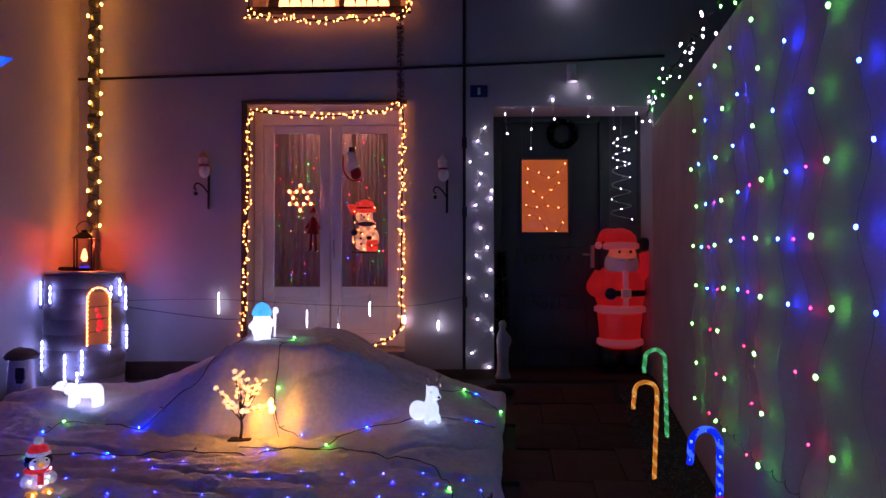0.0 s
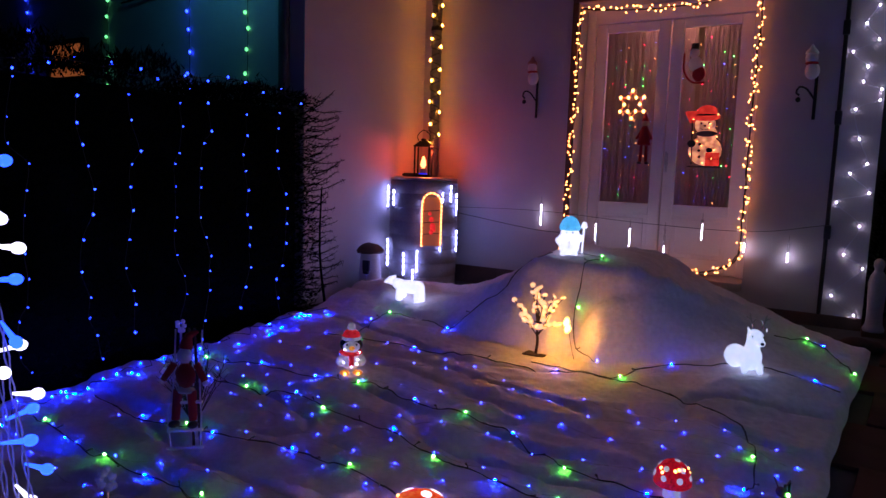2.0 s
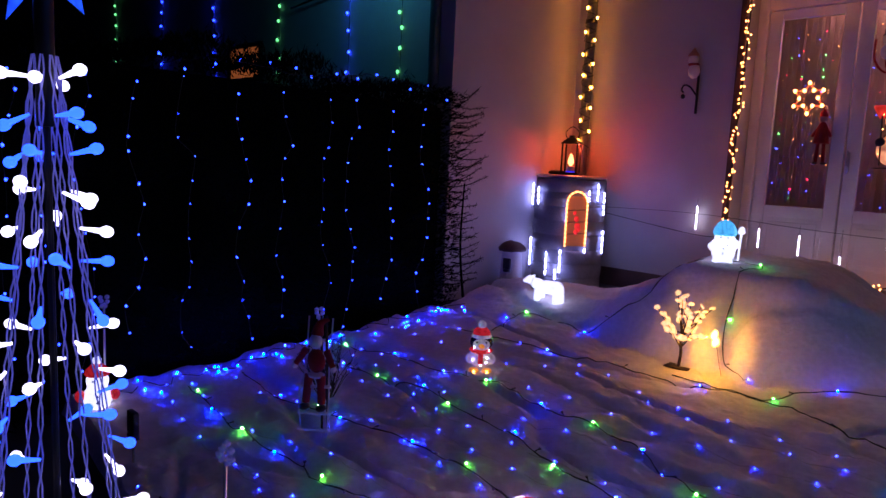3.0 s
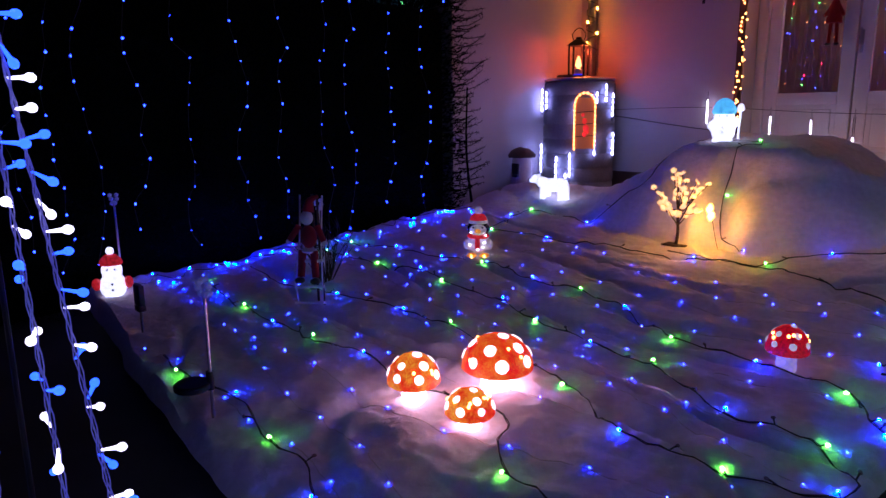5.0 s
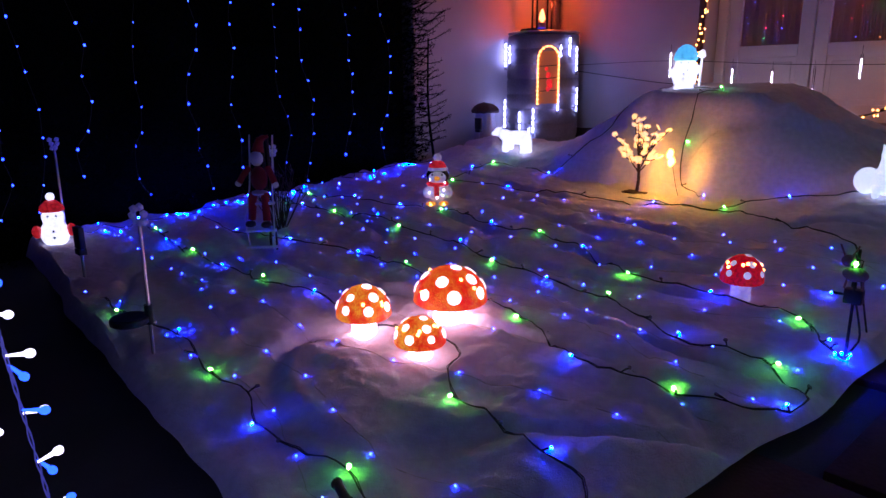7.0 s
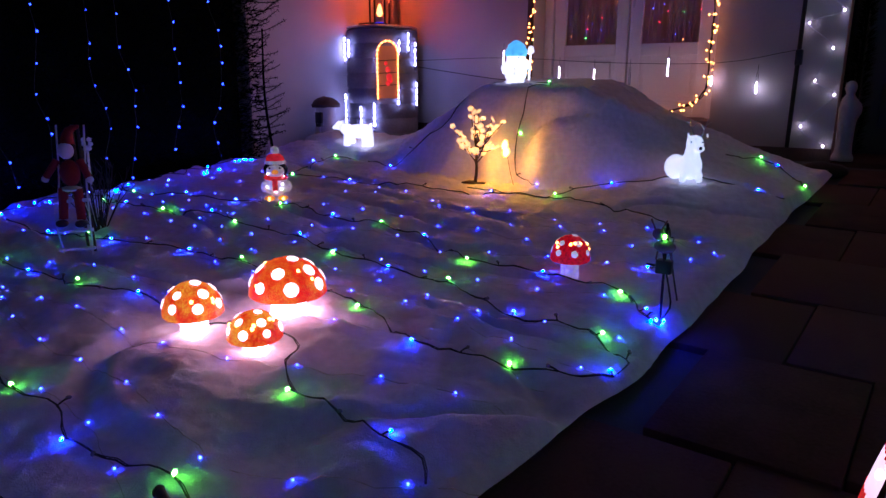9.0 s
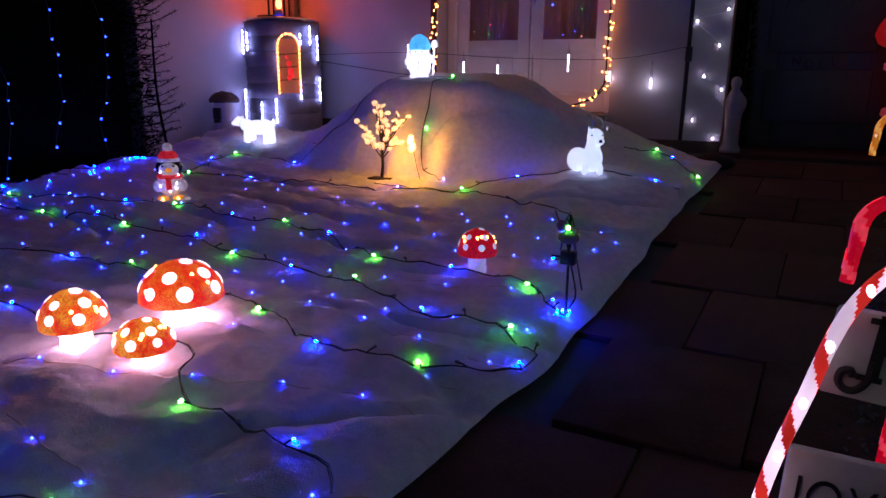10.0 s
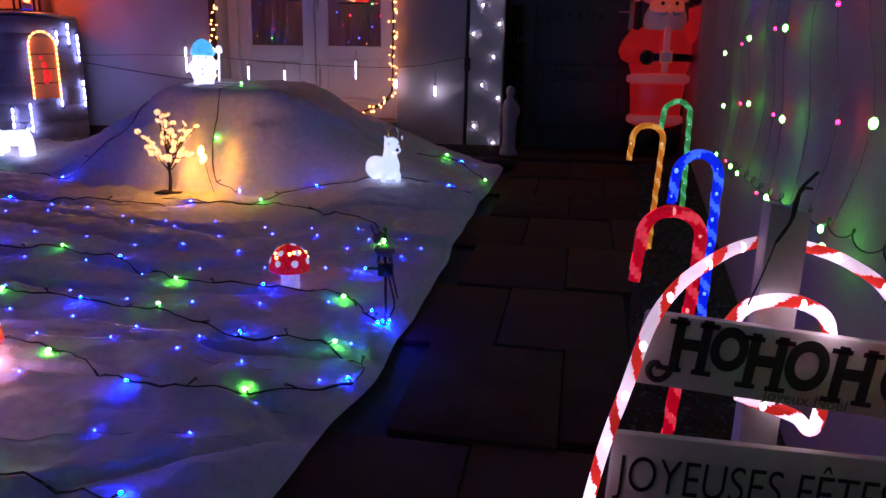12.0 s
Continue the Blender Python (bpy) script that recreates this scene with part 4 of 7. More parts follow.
def barrel():
    t = thing("water_butt", (BX, BY, BZ), "grey ribbed round water butt hung with lit tubes", "barrel")
    b = bmesh.new()
    prof = [(BR * 0.96, 0)]
    for k in range(8):
        z0, z1 = BH * k / 8 + 0.004, BH * (k + 1) / 8 - 0.004
        bulge = BR * (0.97 + 0.03 * math.sin(math.pi * (k + 0.5) / 8))
        prof += [(bulge - 0.008, z0), (bulge, z0 + 0.010), (bulge, z1 - 0.010), (bulge - 0.008, z1)]
    prof += [(BR * 0.9, BH)]
    lathe(b, prof, seg=48)
    part("body", b, BARREL, t)
    b = bmesh.new()
    lathe(b, [(BR * 0.90, BH - 0.002), (BR * 0.98, BH + 0.004), (BR * 0.98, BH + 0.02), (BR * 0.9, BH + 0.027)], seg=48)
    part("lid", b, STEEL, t, "bright metal lid")
    return t


def spot_on_barrel(deg, z, out=0.0):
    a = radians(deg)
    return Vector((BX + (BR + out) * math.cos(a), BY + (BR + out) * math.sin(a), z))


barrel()
for deg, z1, n in ((-150, 1.10, 4), (-133, 0.62, 5), (-112, 1.07, 3), (-88, 0.52, 4), (-66, 0.55, 4), (-72, 0.38, 2), (-30, 0.68, 3), (-28, 1.06, 2), (-12, 1.12, 3), (4, 1.05, 4), (8, 0.72, 4), (-58, 0.98, 4)):
    m = spot_on_barrel(deg, z1, 0.018)
    t = thing("icicle_light", m, "white icicle light tube hanging on the barrel", "icicle light", "icicle tubes on the barrel")
    b = bmesh.new()
    tube(b, [(0, 0, 0.02), (0, 0, -0.055 * n)], 0.011, 10, 0.009)
    o = part("tube", b, BULB_GLASS, t, "clear plastic tube")
    o.visible_shadow = False
    for k in range(n):
        piece("bulb", LM["cool"], t, pose(0, 0, -0.012 - 0.052 * k))


def arch_light():
    t = thing("arched_window_light", (0, 0, 0), "warm arched window silhouette lamp with a red figure", "window lamp")
    a0 = radians(-46)
    side, out = Vector((-math.sin(a0), math.cos(a0), 0)), Vector((math.cos(a0), math.sin(a0), 0))
    c = Vector((BX, BY, 0)) + out * (BR + 0.03)
    pts = [c - side * 0.085 + Vector((0, 0, 0.60))] + [c + side * 0.085 * -math.cos(q) + Vector((0, 0, 0.96 + 0.10 * math.sin(q))) for q in [math.pi * i / 10 for i in range(11)]] + [c + side * 0.085 + Vector((0, 0, 0.60))]
    pts = spline(pts, 0.03)
    b = bmesh.new()
    tube(b, pts, 0.007, 8)
    part("frame", b, emit("warm_rope", (1.0, 0.42, 0.10), 2.2), t)
    for p in along(pts, 0.035):
        piece("bulb", LM["warm"], t, Matrix.Translation(p + out * 0.008))
    for z in (0.70, 0.80, 0.90):
        b = bmesh.new()
        tube(b, [c - side * 0.08 + Vector((0, 0, z)), c + side * 0.08 + Vector((0, 0, z + 0.01))], 0.003, 6)
        part("glazing_bar", b, CABLE, t)
    b = bmesh.new()
    m = Matrix.Translation(c - out * 0.008) @ Matrix(((side.x, out.x, 0, 0), (side.y, out.y, 0, 0), (0, 0, 1, 0), (0, 0, 0, 1)))
    box(b, (-0.082, -0.002, 0.60), (0.082, 0.002, 1.02), 0, m)
    part("backing", b, emit("amber_sheet", (1.0, 0.26, 0.06), 0.14, (0.6, 0.3, 0.1)), t)
    b = bmesh.new()
    for q in ((0.0, 0.72, 0.022), (0.01, 0.77, 0.03), (0.0, 0.83, 0.024), (-0.015, 0.88, 0.016), (0.025, 0.74, 0.016)):
        ball(b, m @ Vector((q[0], 0.012, q[1])), q[2], (1, 0.4, 1), 10)
    part("figure", b, emit("red_figure", (1.0, 0.05, 0.03), 0.7), t, "red lit figure")


arch_light()


def lantern():
    x, y, z = -3.12, 5.86, BZ + BH + 0.028
    t = thing("lantern", (x, y, z), "black metal lantern with a lit flame candle on the barrel", "lantern", turn=20)
    w, h = 0.065, 0.27
    b = bmesh.new()
    box(b, (-w - 0.012, -w - 0.012, 0), (w + 0.012, w + 0.012, 0.022), 0.004)
    part("base", b, DARK_METAL, t)
    for sx in (-1, 1):
        for sy in (-1, 1):
            b = bmesh.new()
            box(b, (sx * w - 0.007, sy * w - 0.007, 0.022), (sx * w + 0.007, sy * w + 0.007, h), 0.002)
            part("post", b, DARK_METAL, t)
    b = bmesh.new()
    for s in (0, 1):
        r0, r1, z0, z1 = ((w + 0.014) * 1.41, 0.045, h, h + 0.05) if s == 0 else (0.03, 0.03, h + 0.05, h + 0.07)
        lathe(b, [(r0, z0), (r0, z0 + 0.006), (r1, z1), (r1 * 0.8, z1 + 0.004)], seg=4, m=Matrix.Rotation(math.pi / 4, 4, "Z"))
    part("roof", b, DARK_METAL, t)
    b = bmesh.new()
    tube(b, spline([(-0.045, 0, h + 0.05), (-0.06, 0, h + 0.10), (0, 0, h + 0.15), (0.06, 0, h + 0.10), (0.045, 0, h + 0.05)], 0.02), 0.004, 6)
    part("handle", b, DARK_METAL, t)
    b = bmesh.new()
    lathe(b, [(0.032, 0.022), (0.034, 0.03), (0.034, 0.075), (0.028, 0.08)], seg=16)
    part("candle", b, CERAMIC, t)
    b = bmesh.new()
    lathe(b, [(0.010, 0.08), (0.027, 0.105), (0.022, 0.14), (0.006, 0.185)], seg=14)
    part("flame", b, GLOW_FLAME, t)
    b = bmesh.new()
    lathe(b, [(0.030, 0.0225), (0.05, 0.028), (0.03, 0.036)], seg=16)
    part("blue_ring", b, emit("blue_glow_ring", (0.03, 0.05, 1.0), 1.0), t, "glowing blue ring")


lantern()
lamp("lantern_glow", "POINT", (-3.08, 5.92, 1.42), 8.5, (1.0, 0.10, 0.015), 0.03)

bm = bmesh.new()
for k in range(5):
    ball(bm, (BX - 0.16 + 0.03 * k, BY - 0.08 + 0.02 * math.sin(k * 3), BZ + BH + 0.045), 0.03, (1.4, 0.8, 0.7), 10)
solid("cloth_bundle", skin(bm, 0.012), BLACK, "dark folded cloth lying on the barrel lid", "cloth")


def pot():
    x, y = -3.33, 5.37
    t = thing("ceramic_mushroom", (x, y, ground_z(x, y)), "white pot with a brown mushroom cap beside the barrel", "garden ornament")
    b = bmesh.new()
    lathe(b, [(0.092, 0), (0.105, 0.01), (0.098, 0.15), (0.082, 0.355), (0.07, 0.36)], seg=28)
    part("stem", b, CERAMIC, t)
    b = bmesh.new()
    lathe(b, [(0.07, 0.355), (0.115, 0.355), (0.12, 0.375), (0.10, 0.405), (0.065, 0.43), (0.02, 0.44)], seg=28)
    for v in b.verts:
        v.co += Vector((0.008, 0.008, 0.010)) * noise.noise(v.co * 22)
    part("cap", b, BROWN_CAP, t)


pot()


def downpipe():
    t = thing("downpipe", (-3.22, 6.19, 0.15), "dark rainwater pipe in the wall corner", "pipe", kind="structure")
    b = bmesh.new()
    tube(b, [(0, 0, 0), (0, 0, 5.4)], 0.045, 18)
    part("pipe", b, ZINC, t)
    for z in (0.9, 2.4, 3.9):
        b = bmesh.new()
        lathe(b, [(0.046, z), (0.053, z + 0.004), (0.053, z + 0.036), (0.046, z + 0.04)], seg=18)
        part("bracket", b, DARK_METAL, t)
    s = thing("light_string", (0, 0, 0), "amber light cable wound up the rainwater pipe", "string light")
    pts = [Vector((-3.21 + 0.055 * math.cos(a * 2.2), 6.185 - 0.058 * abs(math.sin(a * 2.2)) - 0.004, 1.45 + 0.045 * a)) for a in [i * 0.25 for i in range(340)]]
    b = bmesh.new()
    tube(b, pts, 0.004, 6)
    part("cable", b, CABLE, s)
    for k in range(38):
        z = 1.50 + 0.098 * k
        piece("bulb", LM["pipe_amber"], s, Matrix.Translation((-3.20 + (0.055 if k % 2 else -0.03) + random.uniform(-0.012, 0.012), 6.12 + (0.03 if k % 2 else 0), z + random.uniform(-0.015, 0.015))))


downpipe()


# ---- cables and fittings on the facade ----
def wall_cable(ctrl, r, label):
    b = bmesh.new()
    tube(b, spline(ctrl, 0.1), r, 8)
    return solid("wall_cable", b, DARK_METAL, label, "cable")


wall_cable([(-3.5, WALL_Y - 0.012, 2.92), (-1.7, WALL_Y - 0.012, 2.97), (0.1, WALL_Y - 0.012, 3.03), (1.9, WALL_Y - 0.012, 3.11)], 0.012, "dark cable running along the house front")
wall_cable([(0.098, WALL_Y - 0.016, 5.4), (0.098, WALL_Y - 0.016, 3.0), (0.095, WALL_Y - 0.016, 1.5), (0.09, WALL_Y - 0.016, 0.3)], 0.014, "dark upright cable down the house front")
wall_cable([(-3.1, WALL_Y - 0.01, 0.88), (-2.2, WALL_Y - 0.01, 0.76), (-1.9, WALL_Y - 0.01, 0.75)], 0.003, "thin wire along the house front")
for z in (2.28, 1.66, 0.85):
    bm = bmesh.new()
    box(bm, (0.075, WALL_Y - 0.04, z), (0.12, WALL_Y - 0.001, z + 0.10), 0.006)
    solid("cable_clip", bm, BLACK, "black junction clip on the upright cable", "clip", group="clips on the upright cable")


def number_plate():
    t = thing("house_number_plate", (0.23, WALL_Y - 0.008, 2.80), "small blue enamel plate with a white mark", "sign")
    b = bmesh.new()
    box(b, (-0.078, -0.002, -0.055), (0.078, 0.006, 0.055), 0.003)
    part("plate", b, BLUE_ENAMEL, t)
    b = bmesh.new()
    box(b, (-0.012, -0.0045, -0.032), (0.012, -0.002, 0.032), 0.001)
    part("bar", b, WHITE_ENAMEL, t)


number_plate()


def wall_spotlight():
    t = thing("wall_spotlight", (1.06, WALL_Y - 0.05, 2.97), "small white spotlight fixed over the porch", "spotlight")
    b = bmesh.new()
    box(b, (-0.04, 0.0, -0.03), (0.04, 0.048, 0.06), 0.008)
    part("bracket", b, WHITE_ENAMEL, t)
    b = bmesh.new()
    lathe(b, [(0.035, -0.02), (0.045, -0.06), (0.05, -0.10), (0.045, -0.102)], seg=18)
    part("head", b, WHITE_ENAMEL, t)
    t2 = thing("wall_lamp", (1.02, WALL_Y - 0.07, 3.78), "bright white lamp high on the house front", "lamp")
    b = bmesh.new()
    box(b, (-0.09, -0.02, -0.03), (0.09, 0.065, 0.05), 0.01)
    part("housing", b, DARK_METAL, t2)
    b = bmesh.new()
    box(b, (-0.075, -0.018, -0.036), (0.075, 0.05, -0.031), 0.001)
    part("lens", b, emit("cool_lamp_lens", (0.8, 0.95, 1.0), 14), t2)


wall_spotlight()
lamp("spotlight_glow", "POINT", (1.08, WALL_Y - 0.07, 2.84), 0.22, (0.85, 0.95, 1.0), 0.03)


def wall_figure(x, z, label, dark):
    t = thing("wall_bracket_figure", (x, WALL_Y - 0.004, z), label, "ornament", "bracket ornaments on the house front")
    b = bmesh.new()
    tube(b, [(0.03, -0.012, -0.36), (0.03, -0.012, 0.0)], 0.011, 8)
    tube(b, spline([(0.03, -0.012, -0.22), (-0.03, -0.03, -0.14), (-0.075, -0.04, -0.13), (-0.09, -0.045, -0.17), (-0.07, -0.045, -0.19)], 0.02), 0.007, 7)
    part("bracket", b, DARK_METAL, t)
    b = bmesh.new()
    ball(b, (-0.075, -0.045, -0.22), 0.018, (1, 1, 1.1), 10)
    part("bell", b, DARK_METAL, t)
    b = bmesh.new()
    add(b, 0, lambda: ball(b, (0.0, -0.04, -0.02), 0.055, (0.9, 0.6, 1.1), 14))
    add(b, 0, lambda: ball(b, (-0.01, -0.045, 0.07), 0.042, (1, 0.8, 1), 14))
    add(b, 1, lambda: lathe(b, [(0.044, 0.10), (0.04, 0.115), (0.018, 0.14), (0.004, 0.165)], (-0.01, -0.045, 0), 14))
    add(b, 2, lambda: lathe(b, [(0.036, 0.025), (0.046, 0.033), (0.036, 0.041)], (-0.005, -0.043, 0), 14))
    part("figure", b, [WHITE_CLOTH, WHITE_CLOTH if dark else SKIN, RED_CLOTH], t)


wall_figure(-2.24, 2.10, "white plush snowman figure on a dark iron bracket", False)
wall_figure(-0.09, 2.06, "white and dark plush figure on an iron bracket", True)


# ---- garlands of warm lights ----
def garland(name, ctrl, gap, spread, mesh, label, lift=0.0, count=2, cable=0.005, group=""):
    pts = spline(ctrl, 0.03)
    s = thing(name, (0, 0, 0), label, "string light", group)
    b = bmesh.new()
    for c in range(count):
        tube(b, [p + Vector((spread * 0.5 * noise.noise((i * 0.3, c, 1)), 0.3 * spread * noise.noise((i * 0.3, c, 4)), spread * 0.5 * noise.noise((i * 0.3, c, 7)))) for i, p in enumerate(pts)], cable, 5)
    part("cable", b, CABLE, s)
    for p in along(pts, gap):
        d = Vector((random.uniform(-spread, spread), random.uniform(-0.5, 0.1) * spread, random.uniform(-spread, spread)))
        piece("bulb", LM[mesh] if isinstance(mesh, str) else LM[random.choice(mesh)], s, Matrix.Translation(p + d + Vector((0, 0, lift))))
    return s


gy0 = WALL_Y - 0.035
garland("window_garland", [(-1.15, gy0 - 0.02, 0.50), (-0.85, gy0 - 0.03, 0.51), (-0.62, gy0 - 0.02, 0.56), (-0.49, gy0, 0.66), (-0.47, gy0, 0.9), (-0.465, gy0, 1.8), (-0.46, gy0, 2.64), (-0.6, gy0, 2.62), (-0.9, gy0, 2.585), (-1.3, gy0, 2.58), (-1.6, gy0, 2.60), (-1.84, gy0, 2.63)], 0.023, 0.032, "warm", "warm white light garland round the french window")
garland("window_garland", [(-1.835, gy0, 2.62), (-1.845, gy0, 2.0), (-1.865, gy0, 1.3), (-1.88, gy0, 0.9), (-1.91, gy0, 0.62)], 0.027, 0.030, "warm", "warm white light garland down the window jamb")
garland("window_garland", [(-1.86, gy0 - 0.05, 3.47), (-1.5, gy0 - 0.05, 3.44), (-1.1, gy0 - 0.05, 3.42), (-0.7, gy0 - 0.05, 3.45), (-0.42, gy0 - 0.05, 3.50), (-0.41, gy0 - 0.04, 3.9)], 0.022, 0.034, "warm", "warm white light garland under the upper window")
garland("window_garland", [(-1.83, gy0 - 0.05, 3.50), (-1.84, gy0 - 0.03, 4.2)], 0.04, 0.03, "warm", "warm white light garland beside the upper window")
bm = bmesh.new()
rng = random.Random(3)
for k in range(500):
    z = 2.70 + 0.78 * rng.random()
    a = rng.uniform(0, 6.28)
    p = Vector((-0.475, WALL_Y - 0.045, z))
    q = p + Vector((0.035 * math.cos(a), -abs(0.03 * math.sin(a)), rng.uniform(-0.02, 0.02)))
    w = Vector((0, 0, 0.003))
    bm.faces.new([bm.verts.new(v) for v in (p - w, q - w, q + w, p + w)])
tube(bm, [(-0.475, WALL_Y - 0.04, 2.70), (-0.475, WALL_Y - 0.04, 3.48)], 0.005, 6)
tagged(solid("tinsel_garland", bm, TINSEL, "silver tinsel strand between the two windows", "tinsel", smooth=False))
bm = bmesh.new()
box(bm, (-1.915, WALL_Y - 0.02, 0.5), (-1.865, WALL_Y - 0.002, 2.69), 0.004)
box(bm, (-1.915, WALL_Y - 0.02, 2.692), (-0.42, WALL_Y - 0.002, 2.72), 0.004)
solid("trim", bm, PLINTH, "dark brown trim round the french window", "trim", "structure")

# white light string on the strip of wall beside the porch
s = thing("light_net", (0, 0, 0), "white light string zigzagging on the wall strip", "string light")
pts = [Vector((x, WALL_Y - 0.018, z)) for x, z in ((0.31, 0.32), (0.16, 0.446), (0.335, 0.658), (0.211, 0.749), (0.292, 0.956), (0.136, 1.118), (0.328, 1.189), (0.202, 1.321), (0.299, 1.391), (0.238, 1.564), (0.198, 1.767), (0.336, 1.827), (0.34, 1.90), (0.229, 1.955), (0.245, 2.056), (0.149, 2.159), (0.296, 2.234), (0.215, 2.347), (0.281, 2.464))]
b = bmesh.new()
tube(b, spline(pts, 0.03), 0.0028, 5)
part("cable", b, CLEAR_WIRE, s)
for p in pts:
    piece("bulb", LM["porch_white"], s, Matrix.Translation(p + Vector((0, -0.014, 0))))

# icicle lights over the porch
for i, (x, n, top) in enumerate(((0.465, 1, 2.59), (0.715, 2, 2.63), (0.895, 1, 2.72), (1.222, 1, 2.74), (1.435, 1, 2.635), (1.645, 1, 2.595), (1.762, 1, 2.70))):
    t = thing("icicle_light", (x, WALL_Y + 0.0005, top), "clear wire drop with white lights over the porch", "icicle light", "drops over the porch")
    pts = spline([(0, 0, 0)] + [(0.02 * math.sin(i * 3 + k), -0.01, -0.175 * k) for k in range(1, n + 1)], 0.02)
    b = bmesh.new()
    tube(b, pts, 0.002, 5)
    part("wire", b, CLEAR_WIRE, t)
    for k in range(n + 1):
        piece("bulb", LM["porch_white"], t, pose(0.02 * math.sin(i * 3 + k) if k else 0, -0.012, -0.175 * k))


def wreath():
    t = thing("wreath", (1.06, RECESS_Y - 0.05, 2.50), "dark door wreath with pale stars", "wreath")
    b = bmesh.new()
    rng = random.Random(4)
    for k in range(420):
        a, q = rng.uniform(0, 6.28), rng.uniform(0, 6.28)
        r = 0.12 + 0.030 * math.cos(q)
        p = Vector((r * math.cos(a), -0.026 * abs(math.sin(q)), r * math.sin(a)))
        d = Vector((rng.uniform(-1, 1), rng.uniform(-1, 0.1), rng.uniform(-1, 1))).normalized() * 0.032
        w = d.orthogonal().normalized() * 0.004
        b.faces.new([b.verts.new(v) for v in (p - w, p + w, p + d)])
    tube(b, [(0.12 * math.cos(a), 0, 0.12 * math.sin(a)) for a in [2 * math.pi * i / 30 for i in range(31)]], 0.026, 8)
    part("ring", b, NEEDLE, t, smooth=False)
    for k in range(7):
        a = 2 * math.pi * k / 7 + 0.3
        b = bmesh.new()
        c = [b.verts.new((0.12 * math.cos(a) + (0.018 if j % 2 == 0 else 0.008) * math.cos(j * math.pi / 5), -0.058, 0.12 * math.sin(a) + (0.018 if j % 2 == 0 else 0.008) * math.sin(j * math.pi / 5))) for j in range(10)]
        f = b.faces.new(c)
        bmesh.ops.solidify(b, geom=[f], thickness=0.004)
        part("star", b, STONE_WHITE, t, smooth=False)


wreath()

# spiral of white and blue lights hanging inside the porch
s = thing("spiral_light", (1.60, RECESS_Y - 0.16, 1.66), "hanging spiral wire with white and blue lights", "string light")
pts = [Vector((0.10 * (1 - 0.3 * i / 90) * math.cos(i * 0.42), 0.06 * math.sin(i * 0.42), 0.009 * i)) for i in range(90)]
b = bmesh.new()
tube(b, pts, 0.003, 5)
tube(b, [(0, 0, 0.80), (0, 0, 1.02)], 0.002, 5)
part("wire", b, SILVER_WIRE, s)
for i, p in enumerate(along(pts, 0.075)):
    piece("bulb", LM["white" if p.z > 0.48 or i % 5 == 0 else ("micro_blue" if i % 3 else "micro_green")], s, Matrix.Translation(p) @ Matrix.Scale(0.75, 4))


